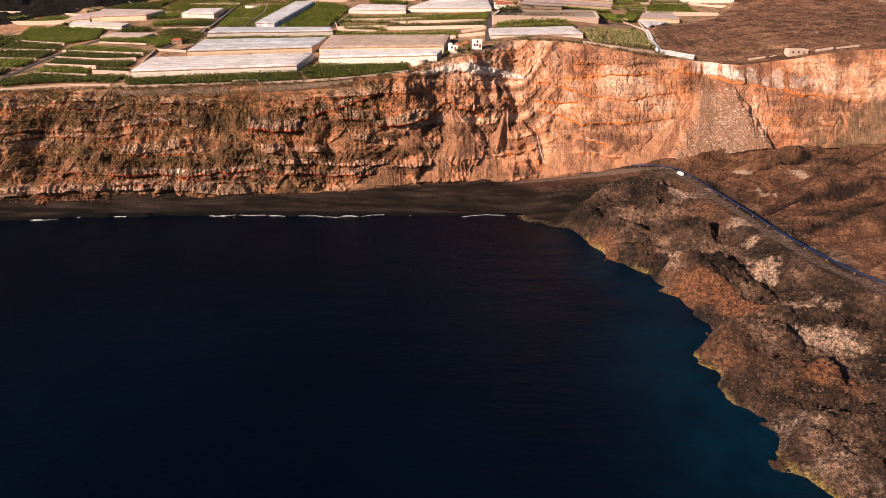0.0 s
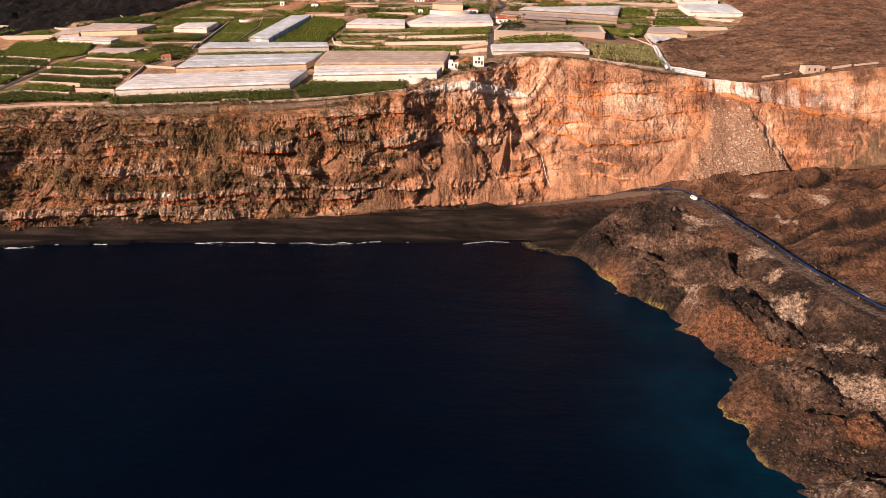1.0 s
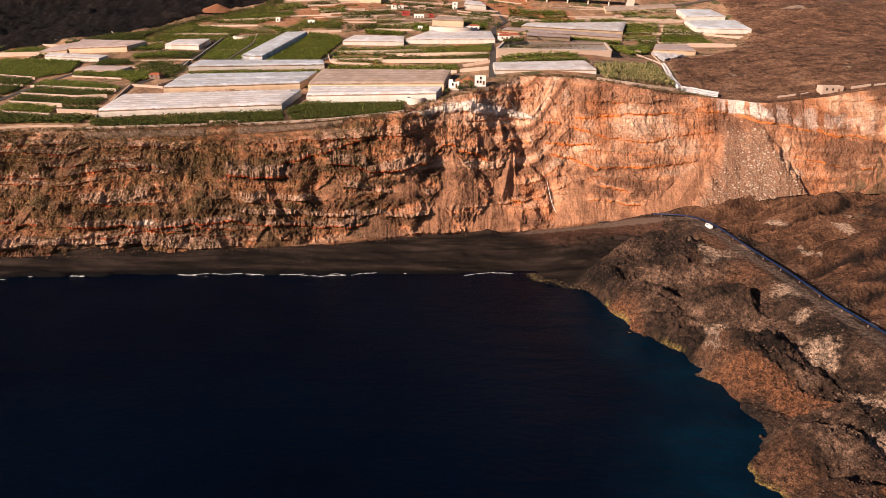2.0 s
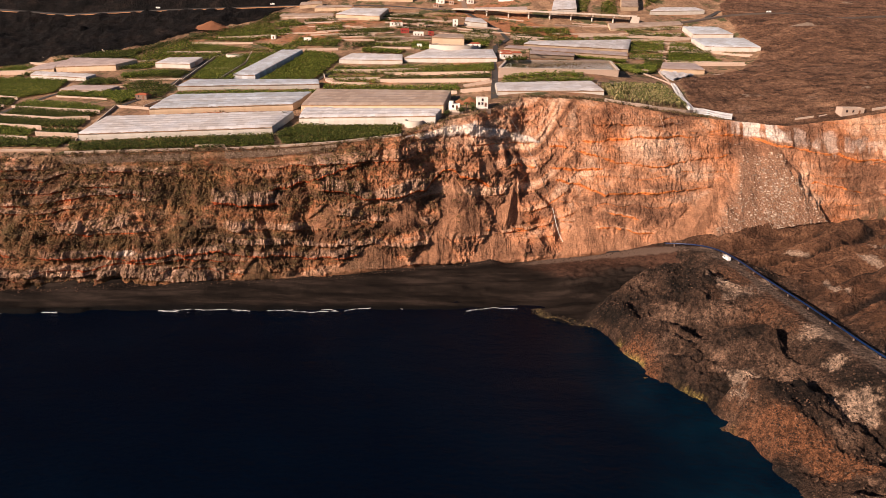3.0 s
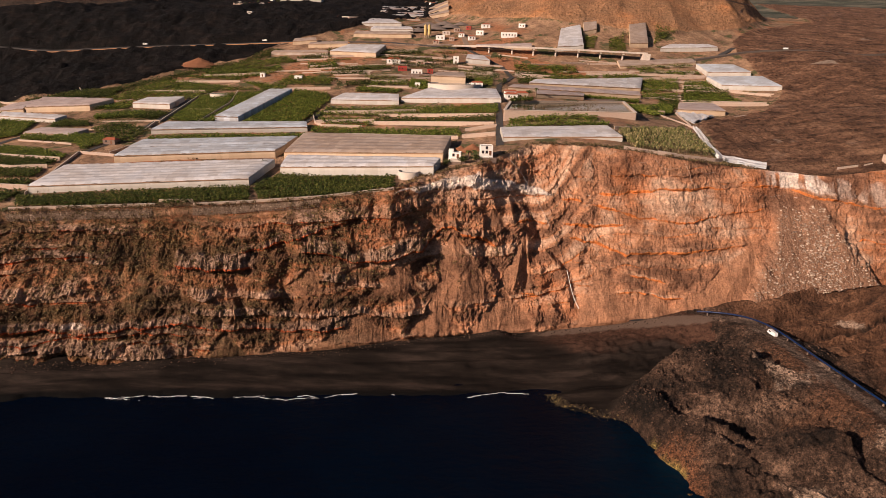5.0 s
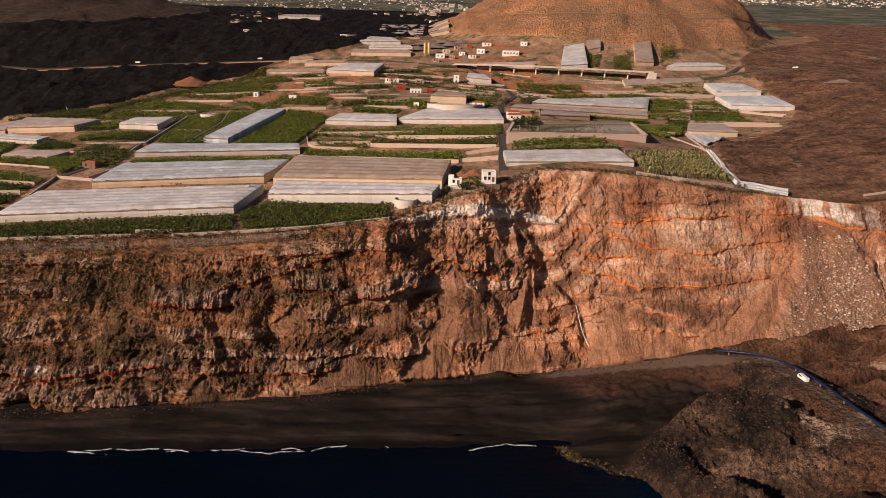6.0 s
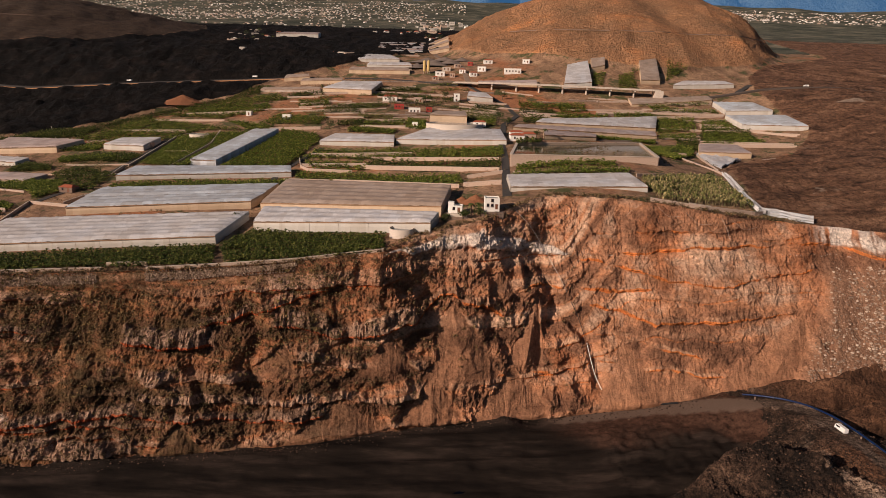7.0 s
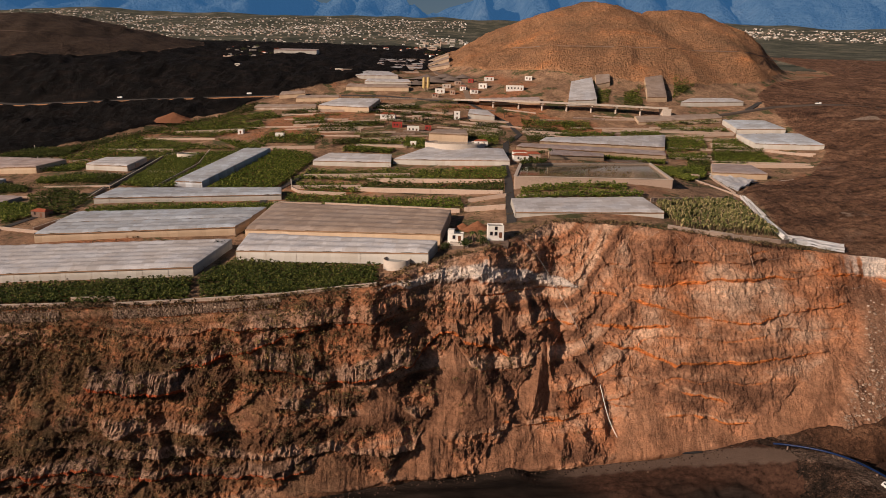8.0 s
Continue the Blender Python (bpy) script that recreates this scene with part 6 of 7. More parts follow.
M_EARTH = plain("packed_brown_earth", (0.25, 0.155, 0.10), 0.97, 1.2, 0.45, bump=0.6)
rubble_wall(-191, -128, "rough dry stone retaining wall below the rim wall")
rubble_wall(-110, -54, "rough dry stone retaining wall with earth below bananas")

# the reservoir with sloping concrete banks
def reservoir():
    cs = [(35.3, 498.3), (113.2, 501.2), (128.7, 589.8), (45.1, 566)]
    top = 97.4
    o = (80, 540, top)
    ob = thing("reservoir", *o, "walled irrigation reservoir full of dark green water", "reservoir")
    names = ("front_wall", "right_wall", "back_wall", "left_wall")
    for i in range(4):
        a, b = cs[i], cs[(i + 1) % 4]
        part(names[i], shared(ribbon_data(names[i], [(*a, top), (*b, top)], 1.1, 8.0, M_BLOCK), o), ob)
        part("coping", shared(ribbon_data("coping", [(*a, top + 0.22), (*b, top + 0.22)], 1.6, 0.215, M_CONCRETE), o), ob)
    me = mesh_of("water", np.array([(x - o[0], y - o[1], -0.9) for x, y in cs]), np.array([(0, 1, 2, 3)]))
    me.materials.append(M_WATER)
    part("water", me, ob, "still dark green water")
    return ob


reservoir()


def round_tank(x, y, z, r, h, label, fill=0.8, skirt=2.0):
    ob = thing("water_tank", x, y, z, label, "water tank")
    part("wall", lathe_data("wall", [(r, -skirt), (r, h), (r - 0.28, h + 0.03), (r - 0.28, 0.2)], M_CONCRETE, 40), ob)
    part("water", lathe_data("water", [(r - 0.29, h * fill), (0.02, h * fill + 0.01)], M_POOL, 40), ob, "pale water surface")
    return ob


M_POOL = plain("grey_tank_water", (0.30, 0.30, 0.29), 0.2, 0.3, 0.1)
round_tank(-15.5, 410.5, land(-15.5, 410.5) - 0.3, 4.9, 3.0, "round pale concrete water tank at the cliff's rim", 0.75, 2.0)
round_tank(6, 618, land(6, 618) - 1, 20, 4.6, "wide round white water tank behind a greenhouse", 0.9)
round_tank(-173, 615, land(-173, 615), 7, 2.4, "round white water tank among plantations", 0.9)

# ---- roads ----
M_ROADWAY = plain("grey_brown_roadway", (0.11, 0.085, 0.07), 0.9, 0.3, 0.3)


def road(line, width, material, label, lift=0.25, thick=1.0):
    me = ribbon_data("road", line, width, thick, material, lift)
    return tagged(new("road", me), label, "road", kind="structure")


road([(29, 443), (34, 520), (35, 557), (42, 638), (56, 682), (50, 720), (20, 770)], 4.0, M_ASPHALT, "narrow dark asphalt lane between greenhouses")
road([(-281, 405), (-281, 452), (-277, 482), (-270, 515), (-255, 540)], 4.0, M_ASPHALT, "dark farm lane between western terraces")
road([(-200, 470), (-190, 500), (-192, 545), (-195, 620), (-180, 645)], 3.5, M_ASPHALT, "shaded farm lane beside plantations")
road([(-94, 500), (-97, 535), (-80, 580)], 3.5, M_ASPHALT, "farm lane beside a curved wall")
road([(-700, 850), (-440, 826), (-371, 821), (-296, 816), (-224, 812), (-164, 809), (-60, 796), (10, 772)], 3.2, M_ASPHALT, "main road across the dark lava", 0.5, 1.2)
road([(-164, 808), (-200, 780), (-240, 735), (-262, 700), (-275, 668)], 4.0, M_DUSTROAD, "dusty track down along the lava's edge", 0.4)
road([(186, 749), (230, 752), (290, 770), (340, 774), (420, 800), (600, 850), (900, 880)], 5.0, M_ROADWAY, "road cut across brown lava", 0.9, 2.5)
road([(265, 766), (276, 778), (286, 790), (296, 793), (304, 786)], 5.0, M_ASPHALT, "dark road bend beside the cone", 0.6, 1.2)
road([(20, 772), (14, 830), (-12, 900), (-20, 1000), (-8, 1100)], 5.0, M_DUSTROAD, "road climbing inland", 0.4)

# the viaduct
def viaduct():
    deck = [(6, 772, 133.6), (38, 762, 133.8), (82, 755, 133.4), (122, 752, 132.5), (165, 750, 131.3), (188, 749, 130.8)]
    o = (100, 755, land(100, 755))
    ob = thing("viaduct", *o, "concrete road viaduct on slim round piers", "bridge")
    part("deck", shared(ribbon_data("deck", deck, 10.0, 0.9, M_CONCRETE), o), ob)
    part("roadway", shared(ribbon_data("roadway", [(x, y, z + 0.06) for x, y, z in deck], 8.4, 0.05, M_ASPHALT), o), ob, "dark asphalt roadway")
    for s in (-4.7, 4.7):
        part("parapet", shared(ribbon_data("parapet", [(x, y + s, z + 0.6) for x, y, z in deck], 0.3, 0.5, M_CONCRETE), o), ob, "pale parapet")
    for x in (40, 62, 82, 103, 124, 145, 166):
        y, z = np.interp(x, [d[0] for d in deck], [d[1] for d in deck]), np.interp(x, [d[0] for d in deck], [d[2] for d in deck])
        g = land(x, y) - 3
        part("pier", shared(lathe_data("pier", [(0.9, 0), (0.8, z - g - 2.2), (0.8, z - g - 1.3)], M_CONCRETE, 14, (x, y, g)), o), ob)
        part("crosshead", shared(box_data("crosshead", [(x, y, z - 2.3, 1.8, 8.0, 1.05, -4)], M_CONCRETE), o), ob)
    part("abutment", shared(box_data("abutment", [(187, 749, 122, 7, 12, 8.2, -3)], M_CONCRETE), o), ob)
    return ob


viaduct()

M_PARAPET = plain("orange_tan_parapet", (0.40, 0.20, 0.10), 0.9, 0.4, 0.35)
edge = [(-700, 846.6), (-440, 822.8), (-371, 817.8), (-296, 812.8), (-224, 808.8), (-164, 805.8), (-100, 798.5)]
tagged(new("road_parapet", ribbon_data("road_parapet", edge, 0.3, 0.9, M_PARAPET, 0.9)), "low orange-tan parapet wall along the main road", "parapet", kind="structure")

for x0, y0, x1, y1, h in ((203, 443, 214, 444, 1.6), (217, 444, 222, 445, 1.2), (246, 443, 258, 444, 2.2), (260, 444, 276, 446, 1.8), (108, 437, 118, 438, 1.4)):
    terrace_wall([(x0, y0), (x1, y1)], h, "ruined pale block wall at the cliff's rim", 0)

# ---- houses ----
M_WINDOW = Stuff("dark_window_glass", 0.1, 0.5).colour((0.02, 0.02, 0.025)).mat
M_WOOD = plain("brown_painted_wood", (0.17, 0.07, 0.035), 0.6, 2.0)
M_TILE_RED = plain("red_roof_tiles", (0.36, 0.10, 0.05), 0.85, 1.2, 0.35, bump=0.5)
M_REDWALL = plain("red_painted_wall", (0.36, 0.045, 0.035), 0.8, 0.6)
M_OCHRE = plain("ochre_silo_paint", (0.55, 0.40, 0.16), 0.6, 0.6)
M_HEAP = plain("orange_brown_earth", (0.25, 0.105, 0.05), 0.97, 0.5, 0.35, bump=0.6)
M_FLATROOF = plain("pale_roof_terrace", (0.42, 0.38, 0.34), 0.9, 0.4)


def house(x, y, w, d, h, label, wall=None, storeys=1, cols=2, turn=0.0, roof="flat", z=None, cover=None, group="", door=True):
    """A small house: walls, roof, windows with frame and sill, a door."""
    wall = wall or M_LIMEWASH
    g = land(x, y) if z is None else z
    ob = thing("house", x, y, g, label, "house", group)
    ob.rotation_euler = (0, 0, radians(turn))
    part("wall", box_data("wall", [(0, 0, -1.5, w, d, h + 1.5, 0)], wall), ob)
    if roof == "flat":
        part("roof", box_data("roof", [(0, 0, h + 0.004, w - 0.5, d - 0.5, 0.06, 0)], cover or M_FLATROOF), ob, "flat roof terrace")
        for px, py, pw, pd in ((0, -d / 2 + 0.12, w, 0.22), (0, d / 2 - 0.12, w, 0.22), (-w / 2 + 0.12, 0, 0.22, d - 0.46), (w / 2 - 0.12, 0, 0.22, d - 0.46)):
            part("parapet", box_data("parapet", [(px, py, h + 0.004, pw, pd, 0.55, 0)], wall), ob)
    else:
        r = 0.22 * d
        co = [(-w / 2 - 0.3, -d / 2 - 0.3, h), (w / 2 + 0.3, -d / 2 - 0.3, h), (w / 2 + 0.3, d / 2 + 0.3, h), (-w / 2 - 0.3, d / 2 + 0.3, h), (-w / 2 + d * 0.3, 0, h + r), (w / 2 - d * 0.3, 0, h + r)]
        me = bpy.data.meshes.new("roof")
        me.from_pydata(co, [], [(0, 1, 5, 4), (2, 3, 4, 5), (1, 2, 5), (3, 0, 4), (3, 2, 1, 0)])
        me.materials.append(cover or M_TILE_RED)
        part("roof", me, ob, "hipped tile roof")
    fh = h / storeys
    for s in range(storeys):
        n = cols if s == 0 else max(1, cols - 2)
        for c in range(n):
            px = (c - (n - 1) / 2) * w / (cols + 0.4)
            is_door = door and s == 0 and c == n - 1
            wh, ww, wz = (2.0, 0.95, 0.05) if is_door else (1.25, 0.95, s * fh + 0.95)
            win = part("door" if is_door else "window", box_data("window", [(px, -d / 2 - 0.02, wz, ww + 0.16, 0.08, wh + 0.16, 0)], M_WOOD), ob, "brown wooden frame")
            part("panel" if is_door else "pane", box_data("pane", [(px, -d / 2 - 0.045, wz + 0.08, ww, 0.05, wh, 0)], M_WOOD if is_door else M_WINDOW), win)
            if not is_door:
                part("sill", box_data("sill", [(px, -d / 2 - 0.12, wz - 0.12, ww + 0.3, 0.2, 0.1, 0)], wall), win)
    return ob


home = house(21, 424, 6.0, 5.6, 4.1, "white two-storey house with brown windows at the cliff's edge", storeys=2, cols=3, turn=2, z=82.6)
part("roof_rack", box_data("roof_rack", [(-2.1 + 0.6 * i, 0, 4.17, 0.5, 4.2, 0.12, 0) for i in range(8)], M_STEEL), home, "rows of dark roof panels")
part("plinth", box_data("plinth", [(0, -0.5, -5.5, 9.0, 8.0, 4.5, 0)], M_BLOCK_DARK, -0.05), home, "dark stone plinth")
small = house(6.5, 424.5, 5.0, 4.2, 2.4, "small white house with a corner tower and terrace", cols=2, turn=-6, z=80.6)
part("tower", box_data("tower", [(-2.4, 0.8, -1.5, 2.4, 2.8, 5.6, 0)], M_LIMEWASH), small)
part("terrace", box_data("terrace", [(1.2, -3.4, -1.4, 7.0, 2.6, 1.3, 0)], M_CONCRETE), small)
part("plinth", box_data("plinth", [(0, -0.5, -6.0, 9.5, 9.0, 4.8, 0)], M_BLOCK_DARK, -0.05), small, "dark stone plinth")
RURAL = "farm houses on the shelf"
house(-38, 683, 7.5, 6, 3.0, "red-walled farmhouse with a flat roof", M_REDWALL, 1, 3, 4, group=RURAL)
house(-25, 668, 9, 6, 3.4, "white farmhouse next to a red one", None, 1, 3, 4, group=RURAL)
house(-14, 676, 4.5, 4, 2.8, "dark red outbuilding beside a white farmhouse", M_REDWALL, 1, 2, 4, group=RURAL)
house(-48, 713, 12, 7, 3.4, "white farmhouse with red tile roof", None, 1, 3, 0, "tile", group=RURAL)
house(-24, 712, 8, 6, 3.2, "rosy farmhouse among trees", M_BLOCK, 1, 2, 0, group=RURAL)
house(46, 577, 9, 6, 3.2, "white farmhouse with red tile roof behind the reservoir", None, 1, 2, 5, "tile", group=RURAL)
house(54, 580, 8, 6, 3.6, "ochre farmhouse with red tile roof behind the reservoir", M_BLOCK, 1, 2, 5, "tile", group=RURAL)
house(47, 592, 9, 5, 3.0, "white farmhouse with red roof beside the lane", None, 1, 2, 5, "tile", group=RURAL)
house(24, 628, 9, 5, 3.0, "white hut with red roof behind a greenhouse", None, 1, 2, 0, "tile", group=RURAL)
house(8, 722, 5, 4, 6.0, "tall narrow white pump house", None, 2, 1, 0, group=RURAL)
house(62, 803, 16, 6, 3.6, "low white roadside building below the cone", None, 1, 5, 0, group=RURAL)
house(-193, 486, 8, 5, 2.6, "small farm hut with red sheet roof", M_BLOCK_DARK, 1, 2, -12, "tile", group=RURAL)
house(-121, 655, 6, 4, 2.8, "white farm hut among plantations", None, 1, 1, 0, group=RURAL)
house(-156, 676, 4, 4, 2.6, "tiny white pump hut among fields", None, 1, 1, 0, group=RURAL)
house(-22, 622, 4, 4, 2.8, "tiny pale pump hut beside plantations", None, 1, 1, 0, group=RURAL)
house(-198, 592, 4, 4, 2.6, "tiny block hut beside a lane", M_BLOCK, 1, 1, 0, group=RURAL)
house(152, 574, 4, 3, 2.4, "small pale hut below a greenhouse", M_BLOCK, 1, 1, 10, group=RURAL)
rv = random.Random(9)
for x, y, w, d, h, what, wall, roof in ((-8, 806, 9, 6, 3.2, "white roadside building with a flat roof", M_LIMEWASH, "flat"), (4, 800, 5, 4, 2.8, "low tan workshop beside the road", M_BLOCK, "flat"), (14, 812, 6, 5, 3.0, "white house beside the main road", M_LIMEWASH, "tile"),
                                        (24, 801, 7, 5, 3.0, "red-roofed house beside the main road", M_LIMEWASH, "tile"), (33, 815, 8, 5, 3.4, "white house beside the main road", M_LIMEWASH, "flat"), (-2, 822, 8, 5, 2.6, "low grey workshop beside gravel heaps", M_CONCRETE, "flat"), (9, 832, 6, 4, 2.6, "small pale shed beside gravel heaps", M_BLOCK, "flat"),
                                        (22, 838, 5, 4, 2.6, "red-walled shed beside the road", M_REDWALL, "flat"), (-12, 792, 6, 4, 2.6, "small tan shed beside the road", M_BLOCK, "tile"), (40, 842, 9, 5, 3.2, "white house below the cone", M_LIMEWASH, "tile"), (78, 833, 7, 5, 3.0, "white house at the cone's foot", M_LIMEWASH, "flat")):
    house(x, y, w, d, h, what, wall, 1, 2, rv.uniform(-12, 12), roof, group="roadside hamlet")
for x in (-23.5, -19.5):
    g = land(x, 813)
    ob = thing("silo", x, 813, g, "slim ochre cement silo beside the road", "silo", "cement silos")
    part("body", lathe_data("body", [(1.4, 3), (1.4, 12), (0.1, 13)], M_OCHRE, 16), ob)
    part("hopper", lathe_data("hopper", [(0.3, 1.2), (1.4, 3)], M_OCHRE, 16), ob)
    for k in range(4):
        part("leg", box_data("leg", [(1.1 * math.cos(k * 1.57 + 0.78), 1.1 * math.sin(k * 1.57 + 0.78), -0.5, 0.2, 0.2, 3.6, 0)], M_POST), ob)


M_GRAVEL = plain("grey_gravel", (0.20, 0.155, 0.13), 0.97, 0.6, 0.4, bump=0.5)


def heap(x, y, r, h, label, turn=0.0, long=1.4, stuff=None):
    bm = bmesh.new()
    n, m = 28, 8
    ring = []
    for j in range(m + 1):
        k = j / m
        row = []
        for i in range(n):
            a = i / n * 6.2832
            rr = r * (1 - k) * (1 + 0.12 * float(fbm(math.cos(a) * 2 + x, math.sin(a) * 2 + k * 3, 3, 4)))
            row.append(bm.verts.new((rr * math.cos(a) * long, rr * math.sin(a), h * (k ** 1.15) - 0.6 * (1 - k))))
        ring.append(row)
    for a, b in zip(ring, ring[1:]):
        for i in range(n):
            bm.faces.new((a[i], a[(i + 1) % n], b[(i + 1) % n], b[i]))
    me = bpy.data.meshes.new("earth_mound")
    bm.to_mesh(me)
    bm.free()
    me.materials.append(stuff or M_HEAP)
    ob = new("earth_mound", me)
    ob.location = (x, y, land(x, y))
    ob.rotation_euler = (0, 0, radians(turn))
    return tagged(ob, label, "earth mound")


heap(15, 441, 5.5, 3.4, "heap of orange-brown earth in the yard behind the house")
heap(-231, 733, 15, 8, "large heap of reddish earth beside dark lava", 10, 1.6)
heap(9, 446, 3.5, 2.0, "small heap of orange-brown earth in the farm yard")
for x, y, r, h in ((-32, 838, 10, 4.5), (-14, 846, 12, 5.5), (2, 852, 10, 4.5), (-22, 862, 13, 5.0), (-4, 872, 10, 4.0), (14, 866, 8, 3.6)):
    heap(x, y, r, h, "grey gravel heap of a roadside quarry yard", 15, 1.5, M_GRAVEL)

# ---- distant town on the plain ----
def far_house_kinds():
    kinds = []
    for i, (w, d, h, red) in enumerate(((12, 9, 5, 0), (16, 10, 7, 0), (9, 8, 4, 1), (22, 10, 6, 0), (14, 10, 6, 1), (10, 10, 8, 0))):
        body = box_data("body", [(0, 0, -4, w, d, h + 4, 0)], (M_LIMEWASH, M_FLATROOF, M_CONCRETE, M_BLOCK)[i % 4])
        if red:
            roof = box_data("roof", [(0, 0, h + 0.01, w + 0.8, d + 0.8, 1.8, 0)], M_TILE_RED, 0.45)
        else:
            roof = box_data("roof", [(0, 0, h + 0.01, w - 0.8, d - 0.8, 0.4, 0)], M_FLATROOF)
        pane = box_data("window_strip", [(0, -d / 2 - 0.04, h * 0.45, w * 0.7, 0.08, 1.3, 0)], M_WINDOW)
        kinds.append((body, roof, pane))
    return kinds


KINDS = far_house_kinds()
rv = random.Random(21)
made = 0
while made < 285:
    y = rv.uniform(1500, 2900)
    u = rv.uniform(-0.62, 0.66)
    x = u * (y - 180)
    dens = float(fbm(x * 0.004, y * 0.004, 3, 33)) + (0.5 if y > 1900 else -0.1) + (0.2 if u < -0.02 or u > 0.42 else -1.5)
    if dens < rv.uniform(-0.3, 0.9):
        continue
    if float(hills(x, y)) > 1 or -0.02 < u < 0.34 or (u > 0.3 and y < 2250):
        continue
    body, roof, pane = KINDS[rv.randrange(6)]
    ob = thing("town_house", x, y, land(x, y), "small pale town house on the distant slope", "house", "town houses on the far slope")
    ob.rotation_euler = (0, 0, rv.uniform(-0.6, 0.6))
    ob.scale = [rv.uniform(0.26, 0.46)] * 3
    part("body", body, ob)
    part("roof", roof, ob)
    part("window_strip", pane, ob)
    made += 1
co_x, co_y = [], []
while len(co_x) < 2600:
    y = rv.uniform(1700, 2950)
    u = rv.uniform(-0.66, 0.68)
    x = u * (y - 180)
    dens = float(fbm(x * 0.005, y * 0.003, 3, 34)) + (0.45 if y > 2000 else -0.25)
    if dens < rv.uniform(-0.4, 1.0) or float(hills(x, y)) > 1 or 0.02 < u < 0.36 or (u > 0.3 and y < 2250):
        continue
    co_x.append(x)
    co_y.append(y)
boxes = [(x, y, land(x, y) - 4, rv.uniform(2.5, 6), rv.uniform(2.5, 5), 4 + rv.uniform(1.2, 2.8), rv.uniform(-35, 35)) for x, y in zip(co_x, co_y)]
for mat, part_of in ((M_LIMEWASH, boxes[0::4]), (M_CONCRETE, boxes[1::4]), (M_BLOCK, boxes[2::4]), (M_FLATROOF, boxes[3::4])):
    tagged(new("town_buildings", box_data("town_buildings", part_of, mat)), "countless small pale buildings of a far town", "town", kind="stuff")
for x, y in ((-270, 1100), (-262, 1112), (-285, 1096), (-250, 1120), (-300, 1080), (-244, 950), (-120, 905), (-128, 912), (-110, 900), (-230, 1130), (-40, 1270), (-20, 1250), (0, 1262), (16, 1240), (-28, 1210), (-8, 1200), (30, 1290), (-140, 1410), (-120, 1420), (-90, 1400), (-60, 1440), (-20, 1400), (-590, 960), (-575, 965)):
    body, roof, pane = KINDS[rv.randrange(6)]
    ob = thing("town_house", x, y, land(x, y) + 1.5, "lone pale house among dark lava", "house", "houses among the lava")
    ob.rotation_euler = (0, 0, rv.uniform(-0.5, 0.5))
    ob.scale = [rv.uniform(0.4, 0.65)] * 3
    part("body", body, ob)
    part("roof", roof, ob)
    part("window_strip", pane, ob)

rv = random.Random(31)
VILLAGE = [(rv.uniform(-0.066, 0.058), rv.uniform(1380, 1900), rv.uniform(0.55, 1.0)) for k in range(34)] + [(rv.uniform(-0.335, -0.255), rv.uniform(1040, 1420), rv.uniform(0.4, 0.7)) for k in range(22)]
for u, y, size in VILLAGE:
    x = u * (y - 183)
    body, roof, pane = KINDS[rv.randrange(6)]
    ob = thing("village_house", x, y, land(x, y) + 1.0, "pale village house with garden among dark lava", "house", "village houses inland")
    ob.rotation_euler = (0, 0, rv.uniform(-0.5, 0.5))
    ob.scale = [size] * 3
    part("body", body, ob)
    part("roof", roof, ob)
    part("window_strip", pane, ob)

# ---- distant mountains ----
s = Stuff("far_forested_mountain_haze_glow", 1.0, 0.0)
# distance haze is put into the bluish base colour and a blue emission
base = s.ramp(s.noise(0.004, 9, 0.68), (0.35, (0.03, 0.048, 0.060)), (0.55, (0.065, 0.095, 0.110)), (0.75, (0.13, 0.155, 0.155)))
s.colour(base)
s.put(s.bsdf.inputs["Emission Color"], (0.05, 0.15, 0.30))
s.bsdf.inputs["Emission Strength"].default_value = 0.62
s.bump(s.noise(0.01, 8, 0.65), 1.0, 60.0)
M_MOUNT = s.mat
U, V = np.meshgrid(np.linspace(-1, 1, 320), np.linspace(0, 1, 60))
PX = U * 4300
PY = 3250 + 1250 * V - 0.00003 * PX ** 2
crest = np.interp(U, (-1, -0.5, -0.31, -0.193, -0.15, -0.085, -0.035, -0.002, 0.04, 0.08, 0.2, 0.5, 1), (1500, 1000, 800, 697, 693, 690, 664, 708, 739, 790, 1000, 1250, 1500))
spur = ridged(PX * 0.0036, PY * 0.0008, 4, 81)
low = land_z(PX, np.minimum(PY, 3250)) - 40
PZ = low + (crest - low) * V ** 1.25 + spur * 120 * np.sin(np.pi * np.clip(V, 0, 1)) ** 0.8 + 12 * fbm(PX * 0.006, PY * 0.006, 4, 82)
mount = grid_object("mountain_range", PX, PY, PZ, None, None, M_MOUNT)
tagged(mount, "forested mountain range behind the plain, its blue haze a soft glow", "mountains", kind="structure")


house(234, 444, 13, 6, 3.0, "roofless pale block building at the eastern rim", M_BLOCK, 1, 3, 4)

# low evening cloud behind the gap in the range
s = Stuff("white_evening_cloud_glow", 1.0, 0.0)
s.colour((0.9, 0.9, 0.92))
# emission adds brightness to the cloud beyond what the sun gives
s.put(s.bsdf.inputs["Emission Color"], (0.62, 0.72, 0.80))
s.bsdf.inputs["Emission Strength"].default_value = 0.55
U, V = np.meshgrid(np.linspace(-420, 200, 80), np.linspace(0, 1, 24))
CLZ = 560 + V * (135 + 40 * fbm(U * 0.012, V * 0, 4, 85)) * np.cos(np.clip((U + 110) / 320, -1, 1) * 1.5) ** 0.5
CLY = 4720 - 60 * ridged(U * 0.006, CLZ * 0.008, 4, 84) * np.sin(np.pi * V)
cloud = grid_object("cloud_bank", U, CLY, CLZ, None, None, s.mat)
